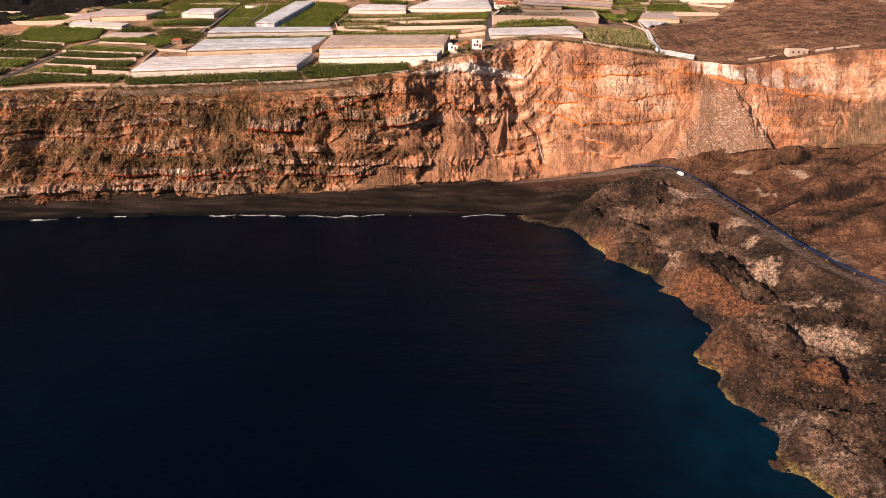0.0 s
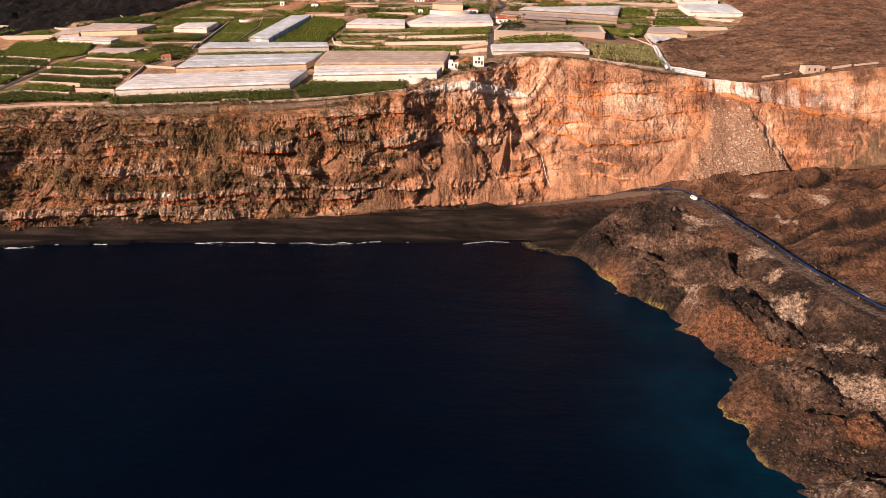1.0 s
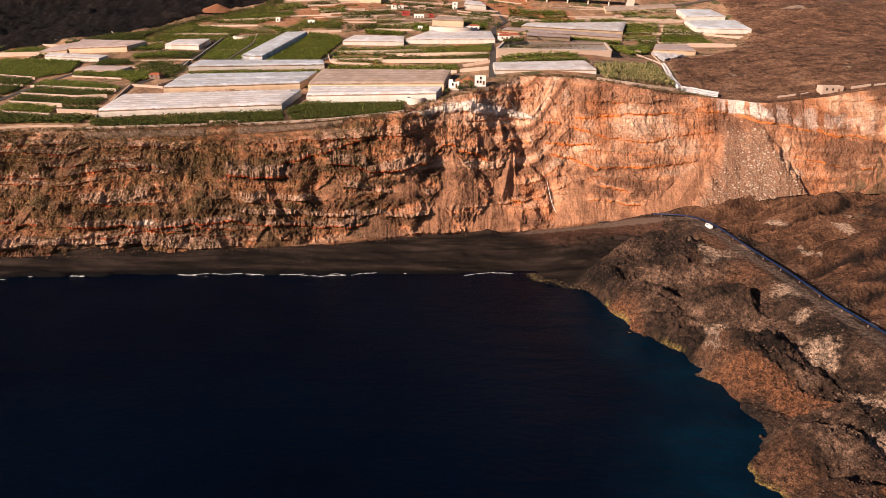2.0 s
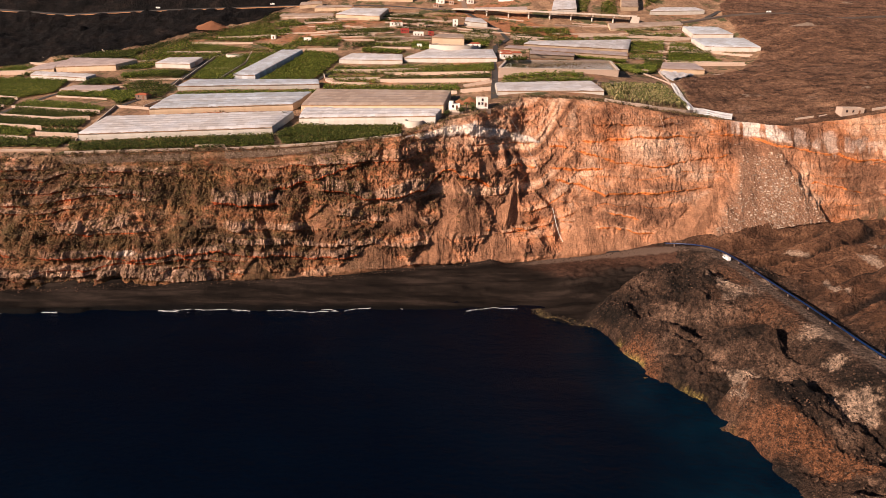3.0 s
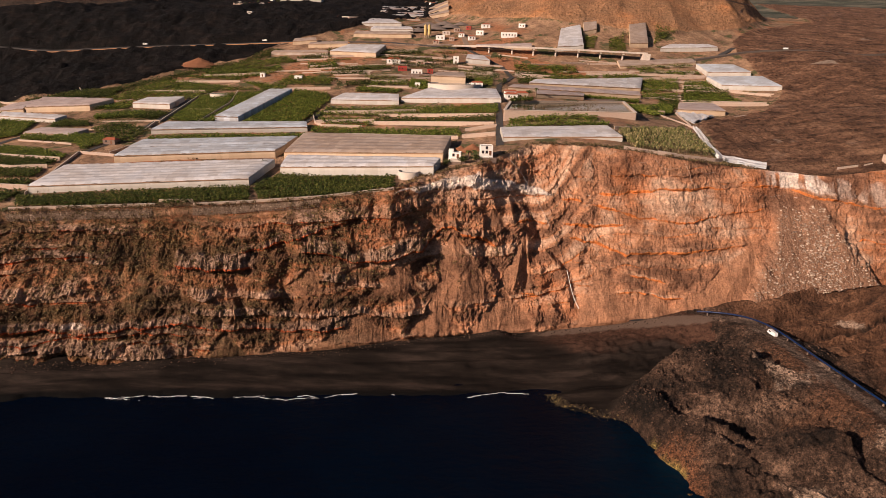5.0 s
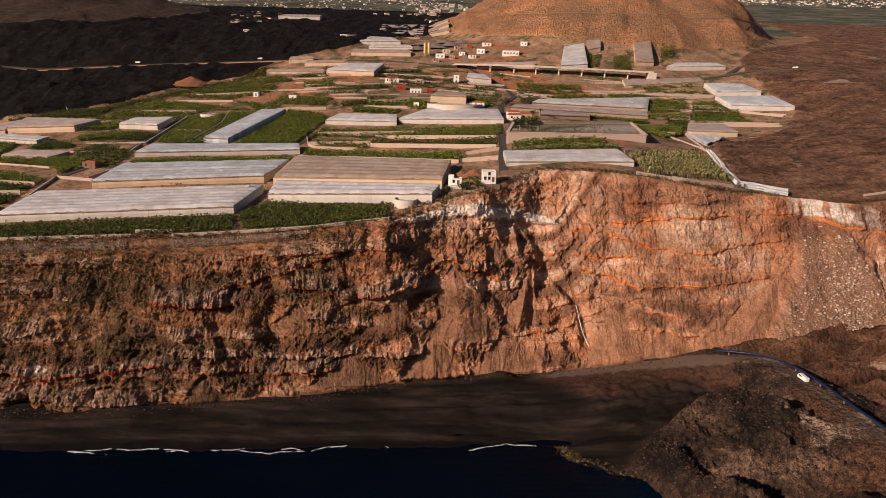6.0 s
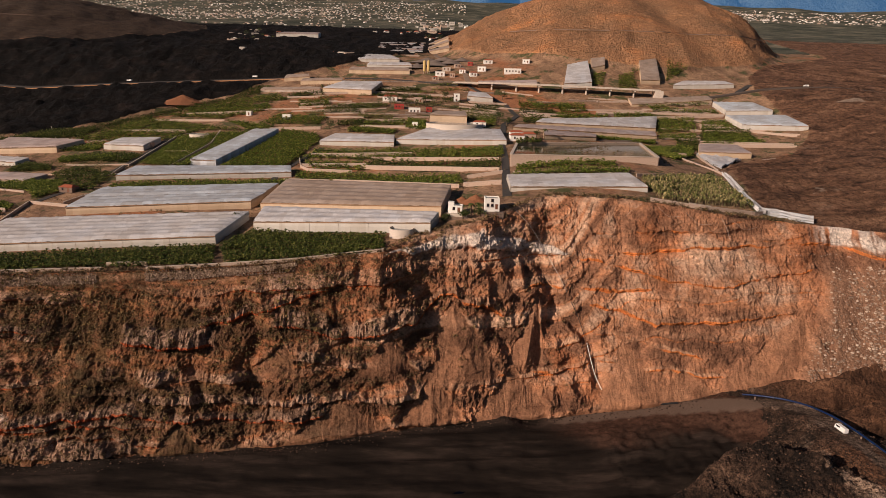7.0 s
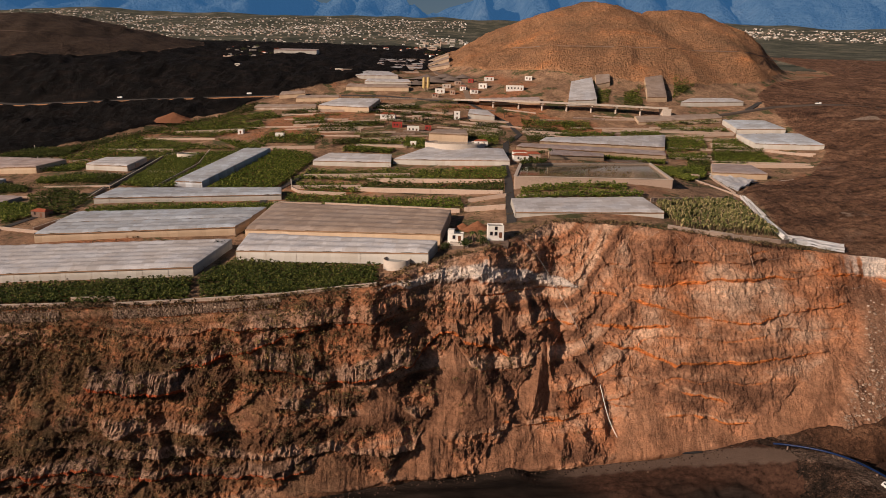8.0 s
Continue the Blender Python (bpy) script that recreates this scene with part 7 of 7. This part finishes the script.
tagged(cloud, "pale bank of evening cloud behind the mountains", "cloud", kind="structure")

# narrow pale water channels along the hills
def contour(name, xs, y0, y1, level, label):
    pts = []
    for x in xs:
        ys = np.linspace(y0, y1, 300)
        zs = land_z(np.full(300, x), ys)
        hit = np.argmax(zs > level)
        if zs.max() > level:
            pts.append((x, float(ys[hit]) - 7.0, level + 0.4))
    me = ribbon_data(name, pts, 0.35, 0.8, M_BLOCK_DARK)
    return tagged(new(name, me), label, "channel", kind="structure")


contour("hill_channel", np.linspace(70, 420, 40), 880, 1080, 192.0, "narrow pale channel along the cone's flank")
contour("hill_channel", np.linspace(-800, -470, 30), 950, 1190, 206.0, "narrow pale channel along the western hill")

# ---- track, pipeline, van, cliff pipes ----
def low_z(x, y):
    return float(lowland(np.array([[x]]), np.array([[y]]))[0][0, 0])


line = []
for (ax, ay, az), (bx, by, bz) in zip(TRACK[4:], TRACK[5:]):
    n = max(1, int(math.dist((ax, ay), (bx, by)) / 3))
    for i in range(n):
        k = i / n
        dx, dy = bx - ax, by - ay
        q = math.hypot(dx, dy)
        line.append((ax + dx * k - dy / q * 3.6, ay + dy * k + dx / q * 3.6))
line = np.array(line)
line[:, 0], line[:, 1] = np.convolve(np.pad(line[:, 0], 3, "edge"), np.ones(7) / 7, "valid"), np.convolve(np.pad(line[:, 1], 3, "edge"), np.ones(7) / 7, "valid")
hgt = np.array([low_z(x, y) for x, y in line])
hgt = np.convolve(np.pad(hgt, 4, "edge"), np.ones(9) / 9, "valid") + 1.5
o = (line[0][0], line[0][1], hgt[0])
pipeline = thing("pipeline", *o, "bright blue water pipeline on supports beside the track", "pipeline")
pts = [(x, y, z) for (x, y), z in zip(line, hgt)]
for i in range(0, len(pts) - 4, 4):
    seg = pts[i:i + 5]
    sec = part("pipe_section", shared(tube_data("pipe_section", seg, 0.34, M_PIPE_BLUE, 10), o), pipeline)
    part("flange", shared(tube_data("flange", [np.array(seg[-1]) - 0.02 * (np.array(seg[-1]) - seg[-2]), np.array(seg[-1]) + 0.06 * (np.array(seg[-1]) - seg[-2])], 0.52, M_PIPE_DARK, 10), o), sec)
    x, y, z = seg[2]
    g = low_z(x, y)
    part("support", shared(box_data("support", [(x, y, g - 0.5, 0.4, 0.5, z - g - 0.1, 30)], M_BLOCK_DARK), o), pipeline)


def van(x, y, z, turn, label, paint):
    ob = thing("van", x, y, z, label, "van")
    ob.rotation_euler = (0, 0, radians(turn))
    bm = bmesh.new()
    bmesh.ops.create_cube(bm, size=1.0)
    for v in bm.verts:
        up = v.co.z > 0
        v.co = Vector((v.co.x * 1.85 * (0.9 if up else 1), v.co.y * 4.9 - (0.55 if up and v.co.y > 0 else 0), 1.2 + v.co.z * 1.6))
    bmesh.ops.bevel(bm, geom=list(bm.edges), offset=0.15, segments=2, affect="EDGES")
    me = bpy.data.meshes.new("body")
    bm.to_mesh(me)
    bm.free()
    me.materials.append(paint)
    part("body", me, ob)
    part("windscreen", box_data("windscreen", [(0, 1.9, 1.35, 1.5, 0.35, 0.6, 0)], M_WINDOW), ob, "dark glass")
    for sx in (-0.86, 0.86):
        part("side_window", box_data("side_window", [(sx, 0.6, 1.35, 0.1, 1.6, 0.5, 0)], M_WINDOW), ob)
        for wy in (-1.5, 1.5):
            w = part("wheel", tube_data("tyre", [(-0.13, 0, 0), (-0.12, 0, 0), (0.12, 0, 0), (0.13, 0, 0)], 0.36, M_PIPE_DARK, 14), ob, "black tyre")
            w.location = (sx, wy, 0.36)
    return ob


M_VAN = plain("white_car_paint", (0.78, 0.77, 0.75), 0.3, 0.3, 0.05)
M_CAR = plain("silver_car_paint", (0.45, 0.45, 0.46), 0.3, 0.3, 0.05)
van(138.2, 357, 21.5, 8, "white delivery van parked on the coastal track", M_VAN)
for x in (-318, -190, 330):
    if x < 10:
        y = float(np.interp(x, (-440, -371, -296, -224, -164, -60), (826, 821, 816, 812, 809, 796)))
        z = max(land(x, y), land(x, y + 4), land(x, y - 4)) + 0.52
    elif x < 200:
        y, z = float(np.interp(x, (6, 38, 82, 122, 165), (772, 762, 755, 752, 750))), float(np.interp(x, (6, 38, 82, 122, 165), (133.6, 133.8, 133.4, 132.5, 131.3))) + 0.1
    else:
        y = 773.5
        z = max(land(x, y), land(x, y + 3.5), land(x, y - 3.5)) + 0.52
    van(x, y, z, 90, "pale vehicle driving on the main road", M_VAN if x % 4 else M_CAR)


def on_cliff(x, v, out=0.7):
    px, py, pz, *_ = cliff_point(np.array([[float(x)]]), np.array([[float(v)]]))
    return (float(px[0, 0]), float(py[0, 0]) - out, float(pz[0, 0]) + 0.3)


def cliff_pipe(points, r, material, label):
    pts = []
    for (xa, va), (xb, vb) in zip(points, points[1:]):
        for i in range(8):
            pts.append(on_cliff(xa + (xb - xa) * i / 8, va + (vb - va) * i / 8))
    p = np.array(pts)
    for k in range(3):
        p[:, k] = np.convolve(np.pad(p[:, k], 2, "edge"), np.ones(5) / 5, "valid")
    p[:, 1] -= 0.6
    return tagged(new("cliff_pipe", tube_data("cliff_pipe", p, r, material, 8)), label, "pipe")


cliff_pipe([(31, 0.985), (39, 0.85), (47, 0.68), (54, 0.52)], 0.08, M_STEEL, "thin grey pipe hanging down the cliff's cleft")
cliff_pipe([(54, 0.52), (58, 0.42), (61, 0.33)], 0.14, M_PIPE_DARK, "black pipe in the cliff's cleft")
cliff_pipe([(61, 0.33), (64, 0.2), (67, 0.1)], 0.14, M_LIMEWASH, "pale pipe running down to the cliff's foot")
foot = [(79, 392.0), (82, 391.6), (87, 391.2), (92, 391.0), (97, 390.6)]
tagged(new("foot_pipe", tube_data("foot_pipe", [(x, y + 3.8, low_z(x, y + 3.8) + 0.5) for x, y in foot], 0.4, M_PIPE_DARK)), "black pipe lying beside the track", "pipe")

for k, way in enumerate((((92, 0.985), (97, 0.93), (104, 0.95)), ((104, 0.975), (110, 0.915), (118, 0.94)), ((120, 0.98), (123, 0.9), (124, 0.84)), ((125, 0.97), (131, 0.91), (139, 0.95)), ((86, 0.99), (82, 0.95), (78, 0.9)))):
    cliff_pipe(way, 0.05 + 0.02 * (k % 3), M_BLOCK, "pale hose and torn netting hanging over the rim")

# ---- surf along the beach ----
M_FOAM = plain("white_surf_foam", (0.62, 0.62, 0.63), 0.6, 1.5, 0.15)
cs, fs = [], []
for band, off, seed in ((0, 0.0, 1), (1, -1.6, 5)):
    fx = np.arange(-300, -30 if band else 43, 0.6)
    fy = np.interp(fx, [c[0] for c in COAST[:9]], [c[1] for c in COAST[:9]])
    curve = fy + off + 1.5 * fbm(fx * 0.07, 0 * fx, 4, 50 + seed, 0.6)
    wide = np.clip(0.55 + 1.0 * fbm(fx * 0.12, 0 * fx, 4, 60 + seed) - 0.75 * band, 0.16 * (1 - band), 1.6) * 0.3
    for i in range(len(fx) - 1):
        if wide[i] > 0.05 and wide[i + 1] > 0.05:
            b = len(cs)
            j0, j1 = 0.3 * float(fbm(fx[i] * 0.8, 3.0, 2, 70)), 0.3 * float(fbm(fx[i + 1] * 0.8, 3.0, 2, 70))
            cs += [(fx[i], curve[i] - wide[i] + j0, 0.03), (fx[i + 1], curve[i + 1] - wide[i + 1] + j1, 0.03), (fx[i + 1], curve[i + 1] - wide[i + 1] * 0.5, 0.12), (fx[i], curve[i] - wide[i] * 0.5, 0.12), (fx[i + 1], curve[i + 1] + 0.05, 0.12), (fx[i], curve[i] + 0.05, 0.12)]
            fs += [(b, b + 1, b + 2, b + 3), (b + 3, b + 2, b + 4, b + 5)]
me = mesh_of("surf", np.array(cs), np.array(fs))
me.materials.append(M_FOAM)
tagged(new("surf", me), "thin white line of surf breaking on black sand", "surf", kind="stuff")

# ---- loose rocks ----
def rock_shape(rng):
    bm = bmesh.new()
    bmesh.ops.create_icosphere(bm, subdivisions=1, radius=0.5)
    for v in bm.verts:
        v.co = v.co * rng.uniform(0.65, 1.15)
        v.co.z *= 0.75
    bm.faces.ensure_lookup_table()
    co = np.array([tuple(v.co) for v in bm.verts])
    fa = np.array([[v.index for v in f.verts] for f in bm.faces])
    bm.free()
    return co, fa


ROCKS = [rock_shape(random.Random(i)) for i in range(6)]
M_ROCK = make_leaf("lava_boulder", (0.016, 0.011, 0.008), (0.055, 0.032, 0.022), (0.15, 0.092, 0.062), 0.1)
M_ROCK.node_tree.nodes["Principled BSDF"].inputs["Roughness"].default_value = 0.95
M_PALEROCK = make_leaf("pale_scree_block", (0.18, 0.120, 0.088), (0.36, 0.26, 0.19), (0.60, 0.48, 0.38), 0.2)
M_PALEROCK.node_tree.nodes["Principled BSDF"].inputs["Roughness"].default_value = 0.95
rng = np.random.RandomState(77)
rx, ry = rng.uniform(60, 240, 60000), rng.uniform(120, 390, 60000)
rz, rd, rs, rf, rt = lowland(rx[None], ry[None])
ok = (rd[0] > 0.5) & (rs[0] < 0.3) & (rt[0] > 5) & (rf[0] < 0.25) & (ry < foot_y(rx) - 3) & (fbm(rx * 0.05, ry * 0.05, 3, 90) > -0.35)
rx, ry, rz = rx[ok], ry[ok], rz[0][ok]
ob = scatter("lava_boulders", rx, ry, rz, ROCKS, M_ROCK, rng, 0.2, 0.95)
tagged(ob, "countless rough lava boulders strewn over the platform", "boulders", kind="stuff")
M_SPIT = make_leaf("lichened_shore_rock", (0.014, 0.010, 0.008), (0.045, 0.030, 0.018), (0.16, 0.12, 0.045), 0.15)
k = rng.rand(900)
sx, sy = np.interp(k, (0, 0.2, 0.55, 1), (44, 48, 59, 72)) + rng.normal(0, 1.6, 900), np.interp(k, (0, 0.2, 0.55, 1), (340, 334, 327.5, 322)) + rng.normal(0, 1.6, 900)
tagged(scatter("shore_rocks", sx, sy, np.maximum(lowland(sx[None], sy[None])[0][0], -0.3), ROCKS, M_SPIT, rng, 0.25, 1.2), "wet dark rocks with yellow lichen at the beach's end", "rocks", kind="stuff")
# blocks on the scree fan and along the cliff's foot
u, v = rng.uniform(140, 225, 6000), rng.beta(1.0, 1.6, 6000)
px, py, pz, du, sc, *_ = cliff_point(u[None], v[None])
ok = (sc[0] > 0.5) & (rng.rand(6000) < 0.25 + 0.5 * (np.abs(u - 186) < 9))
ob = scatter("scree_blocks", px[0][ok], py[0][ok], pz[0][ok], ROCKS, M_PALEROCK, rng, 0.35, 1.6)
tagged(ob, "pale broken blocks on a scree fan", "scree", kind="stuff")
u = rng.uniform(-340, 120, 1800)
px, py, pz, *_ = cliff_point(u[None], np.full((1, 1800), 0.015))
off = np.abs(rng.normal(0, 2.5, 1800))
bx, by = px[0], py[0] - off
bz = lowland(bx[None], by[None])[0][0]
ob = scatter("foot_boulders", bx, by, bz, ROCKS, M_ROCK, rng, 0.2, 1.0)
tagged(ob, "dark fallen boulders along the cliff's foot", "boulders", kind="stuff")

# small stones between the large ones of the rim's retaining walls
cube = (np.array([(x, y, z) for z in (-0.5, 0.5) for x, y in ((-0.5, -0.4), (0.5, -0.4), (0.4, 0.5), (-0.4, 0.5))]) * 0.9, np.array([(0, 1, 5), (0, 5, 4), (1, 2, 6), (1, 6, 5), (2, 3, 7), (2, 7, 6), (3, 0, 4), (3, 4, 7), (4, 5, 6), (4, 6, 7)]))
M_RUBBLE = make_leaf("pale_rubble_stone", (0.17, 0.112, 0.078), (0.29, 0.20, 0.142), (0.46, 0.35, 0.26), 0.2)
M_RUBBLE.node_tree.nodes["Principled BSDF"].inputs["Roughness"].default_value = 0.95
wx = np.concatenate([rng.uniform(-191, -128, 2200), rng.uniform(-110, -54, 2000)])
wy = rim_y(wx) - 0.1 + rng.uniform(-0.15, 0.1, wx.size)
tagged(scatter("rubble_stones", wx, wy, land_z(wx, rim_y(wx)) - rng.uniform(0.3, 1.0, wx.size) * np.interp(wx, (-191, -90, -54), (4.6, 4.2, 1.5)), [cube], M_RUBBLE, rng, 0.3, 0.75), "small pale stones packed into the rim's retaining walls", "rubble", kind="stuff")

# ---- shrubs on the cliff and along the rim ----
def shrub_shape(rng, n=16):
    co, fa = [], []
    for i in range(n):
        a, el, r = rng.uniform(0, 6.28), rng.uniform(0.1, 1.4), rng.uniform(0.35, 0.6)
        c = Vector((r * math.cos(a) * math.cos(el), r * math.sin(a) * math.cos(el), 0.15 + r * math.sin(el)))
        b = len(co)
        for k in range(3):
            d = Vector((rng.uniform(-1, 1), rng.uniform(-1, 1), rng.uniform(-1, 1))).normalized() * rng.uniform(0.16, 0.3)
            co.append(tuple(c + d))
        fa.append((b, b + 1, b + 2))
    return np.array(co), np.array(fa)


SHRUBS = [shrub_shape(random.Random(60 + i)) for i in range(5)]
SHRUBS_S = [shrub_shape(random.Random(80 + i), 12) for i in range(5)]
M_SHRUB = make_leaf("dry_olive_shrub", (0.050, 0.042, 0.020), (0.14, 0.098, 0.048), (0.27, 0.17, 0.08), 0.35)
M_SHRUB.node_tree.nodes["Principled BSDF"].inputs["Roughness"].default_value = 0.9
n = 24000
u, v = rng.uniform(-345, 60, n), rng.beta(1.4, 1.0, n)
px, py, pz, du, *_ = cliff_point(u[None], v[None])
ok = (rng.rand(n) < np.interp(u, (-345, -40, 20, 60), (0.95, 0.8, 0.25, 0.05))) & (fbm(u * 0.06, v * 5, 3, 15) > -0.55) & (du[0] < 0.4)
ob = scatter("cliff_shrubs", px[0][ok], py[0][ok], pz[0][ok], SHRUBS_S, M_SHRUB, rng, 0.5, 1.9)
tagged(ob, "dry olive and ochre shrubs clinging to the cliff", "shrubs", kind="stuff")
M_BUSH = make_leaf("ochre_bush", (0.075, 0.058, 0.024), (0.20, 0.135, 0.055), (0.34, 0.21, 0.085), 0.35)
M_BUSH.node_tree.nodes["Principled BSDF"].inputs["Roughness"].default_value = 0.9
n = 2600
u, v = rng.uniform(-250, 30, n), 1 - rng.beta(1.1, 2.6, n)
px, py, pz, du, *_ = cliff_point(u[None], v[None])
ok = (fbm(u * 0.05, v * 4, 3, 17) > -0.15) & (rng.rand(n) < np.interp(u, (-250, -60, 30), (1.0, 0.8, 0.2)))
ob = scatter("cliff_bushes", px[0][ok], py[0][ok] - 0.2, pz[0][ok] - 0.3, SHRUBS, M_BUSH, rng, 1.0, 2.8)
tagged(ob, "round ochre and olive bushes on the cliff's upper ledges", "bushes", kind="stuff")
n = 900
u = rng.uniform(-340, 160, n)
yy = rim_y(u) + rng.uniform(-0.5, 3.0, n)
keepers = (rng.rand(n) < np.interp(u, (-340, -30, 0, 160), (0.5, 0.8, 1.0, 0.9)))
u, yy = u[keepers], yy[keepers]
ob = scatter("rim_shrubs", u, yy - 0.8, land_z(u, yy) - 0.3, SHRUBS, M_SHRUB, rng, 0.9, 2.6)
tagged(ob, "shrubs and dry grass tufts along the rim", "shrubs", kind="stuff")
# scrub over the farm land's odd corners
n = 12000
qx, qy = rng.uniform(-330, 290, n), rng.uniform(400, 830, n)
ok = (qx < east_flow(qy)) & (qy < west_flow(qx)) & (qy > rim_y(qx) + 3) & (fbm(qx * 0.03, qy * 0.03, 3, 55) > -0.1)
ob = scatter("field_scrub", qx[ok], qy[ok], land_z(qx[ok], qy[ok]), SHRUBS, M_SHRUB, rng, 0.5, 1.6)
tagged(ob, "scattered dry scrub on fallow land", "scrub", kind="stuff")
n = 7000
qx, qy = rng.uniform(-40, 460, n), rng.uniform(890, 1090, n)
ok = (hills(qx, qy) > 4)
M_SCRUB = make_leaf("ochre_cone_scrub", (0.12, 0.085, 0.042), (0.24, 0.155, 0.075), (0.36, 0.22, 0.10), 0.35)
ob = scatter("cone_scrub", qx[ok], qy[ok], land_z(qx[ok], qy[ok]) - 0.15, SHRUBS, M_SCRUB, rng, 0.5, 1.4)
tagged(ob, "low dry scrub dotted over the volcanic cone", "scrub", kind="stuff")

# ---- trees and palms ----
M_BARK = plain("grey_brown_bark", (0.13, 0.09, 0.06), 0.95, 2.0)
M_TREE = make_leaf("dark_tree_leaf", (0.020, 0.032, 0.008), (0.055, 0.075, 0.018), (0.12, 0.11, 0.03), 0.2)
M_PALM = make_leaf("palm_frond", (0.03, 0.05, 0.012), (0.08, 0.10, 0.025), (0.16, 0.14, 0.05), 0.2)


def tree(x, y, h, r, label, seed, z=None):
    rg = random.Random(seed)
    g = land(x, y) if z is None else z
    ob = thing("tree", x, y, g, label, "tree")
    part("trunk", lathe_data("trunk", [(0.32, -0.5), (0.24, h * 0.3), (0.12, h * 0.6)], M_BARK, 8), ob)
    for k in range(4):
        a = k * 1.6 + rg.uniform(-0.3, 0.3)
        part("limb", tube_data("limb", [(0, 0, h * 0.35), (math.cos(a) * r * 0.3, math.sin(a) * r * 0.3, h * 0.55), (math.cos(a) * r * 0.6, math.sin(a) * r * 0.6, h * 0.72)], 0.1, M_BARK, 6), ob)
    co, fa = [], []
    for lump in range(11):
        a, q = rg.uniform(0, 6.28), rg.uniform(0.1, 0.75)
        c = Vector((math.cos(a) * q * r, math.sin(a) * q * r, h * rg.uniform(0.5, 0.92)))
        lr = r * rg.uniform(0.25, 0.42)
        for i in range(60):
            d = Vector((rg.gauss(0, 1), rg.gauss(0, 1), rg.gauss(0, 0.8))).normalized() * lr * rg.uniform(0.6, 1.05)
            b = len(co)
            for k in range(3):
                co.append(tuple(c + d + Vector((rg.uniform(-1, 1), rg.uniform(-1, 1), rg.uniform(-1, 1))) * 0.35))
            fa.append((b, b + 1, b + 2))
    me = mesh_of("crown", np.array(co), np.array(fa), flat=True)
    me.materials.append(M_TREE)
    part("crown", me, ob)
    return ob


def palm(x, y, h, label, seed, z=None):
    rg = random.Random(seed)
    g = land(x, y) if z is None else z
    ob = thing("palm_tree", x, y, g, label, "palm tree")
    part("trunk", lathe_data("trunk", [(0.3, -1.5), (0.22, h * 0.5), (0.24, h)], M_BARK, 8), ob)
    co, fa = [], []
    for i in range(22):
        a, el = i * 2.4, rg.uniform(-0.2, 1.1)
        c, s = math.cos(a), math.sin(a)
        prev = None
        for k in range(5):
            q = k / 4
            rr, zz = 2.1 * q * math.cos(el * (1 - 0.5 * q)), h + 1.9 * q * math.sin(el) - 1.7 * q * q
            w = 0.32 * math.sin(math.pi * (0.15 + 0.8 * q))
            pair = (len(co), len(co) + 1)
            co += [(rr * c - w * s, rr * s + w * c, zz - 0.1), (rr * c + w * s, rr * s - w * c, zz - 0.1)]
            if prev:
                fa.append((prev[0], prev[1], pair[1], pair[0]))
            prev = pair
    me = mesh_of("fronds", np.array(co), np.array(fa), flat=True)
    me.materials.append(M_PALM)
    part("fronds", me, ob)
    return ob


palm(12.5, 424, 3.4, "short palm tree in the yard beside the white house", 1, 80.8)
palm(15.5, 425.5, 3.0, "bushy palm tree in the yard beside the white house", 2, 81.2)
palm(64, 579, 7.0, "tall palm beside a farmhouse", 3)
palm(-24, 690, 6.0, "palm tree standing beside farmhouses", 4)
for i, (x, y, h, r, what) in enumerate(((-83, 622, 7, 6, "wide dark green tree beside a farm lane"), (38, 640, 9, 5, "tall dark tree beside the lane"), (40, 652, 8, 5, "tall dark tree beside the lane"), (-46, 694, 9, 8, "spreading dark tree in front of a farmhouse"), (-34, 700, 7, 5, "dark garden tree behind farmhouses"), (-18, 706, 7, 5, "dark garden tree behind farmhouses"), (16, 420, 3.5, 3, "green bush-like tree below the white house"), (9, 419, 3.0, 3.5, "green bush-like tree below the small house"), (2, 420, 3.0, 3, "olive bush-like tree at the rim"), (44, 634, 6, 4, "garden tree beside the lane"), (60, 590, 5, 4, "garden tree behind the reservoir"), (150, 585, 4, 4, "low tree beside a terrace"), (-90, 440, 4, 3, "small tree between greenhouses"), (136, 488, 4, 3, "small leafy tree near a wall"), (-2, 728, 7, 5, "tree near the viaduct"), (48, 735, 7, 5, "tree under the viaduct"), (180, 805, 7, 6, "tree beside far greenhouses"), (-15, 1215, 10, 8, "garden tree in a far hamlet"), (10, 1255, 10, 8, "garden tree in a far hamlet"), (-35, 1245, 10, 8, "garden tree in a far hamlet"), *((u * (y - 183), y, h, 0.7 * h, "garden tree in an inland village") for u, y, h in ((-0.06, 1450, 9), (-0.045, 1520, 11), (-0.02, 1480, 10), (0.0, 1560, 12), (0.02, 1500, 10), (0.035, 1600, 12), (0.05, 1540, 11), (-0.03, 1650, 12), (0.01, 1700, 13), (-0.30, 1120, 7), (-0.285, 1180, 8), (-0.31, 1250, 8), (-0.27, 1150, 7), (-0.29, 1330, 9), (-0.32, 1080, 6)) ))):
    tree(x, y, h, r, what, 200 + i, {6: 79.5, 7: 79.0, 8: 77.0}.get(i))

# loose plastic sheeting along the lava's edge
SH = [((151, 510), (153, 506), (147, 470), (143.5, 472)), ((147, 470), (143.5, 472), (142, 446), (147, 444)), ((170, 600), (192, 577), (188, 574), (159, 530)), ((142, 446), (147, 450), (168, 446), (166, 441.5))]
for k, cs in enumerate(SH):
    hz = [land(*c) + 1.4 for c in cs]
    hz[2] += 0.8
    me = patch_data("plastic_sheet", cs, hz, 24, 8, M_SHEET, lambda u, v: 0.7 * fbm(u * 9, v * 4, 3, 3), 7 + k, 1.0)
    tagged(new("plastic_sheet", me), "crumpled white plastic sheeting between plantation and lava", "plastic sheet", "loose sheeting")
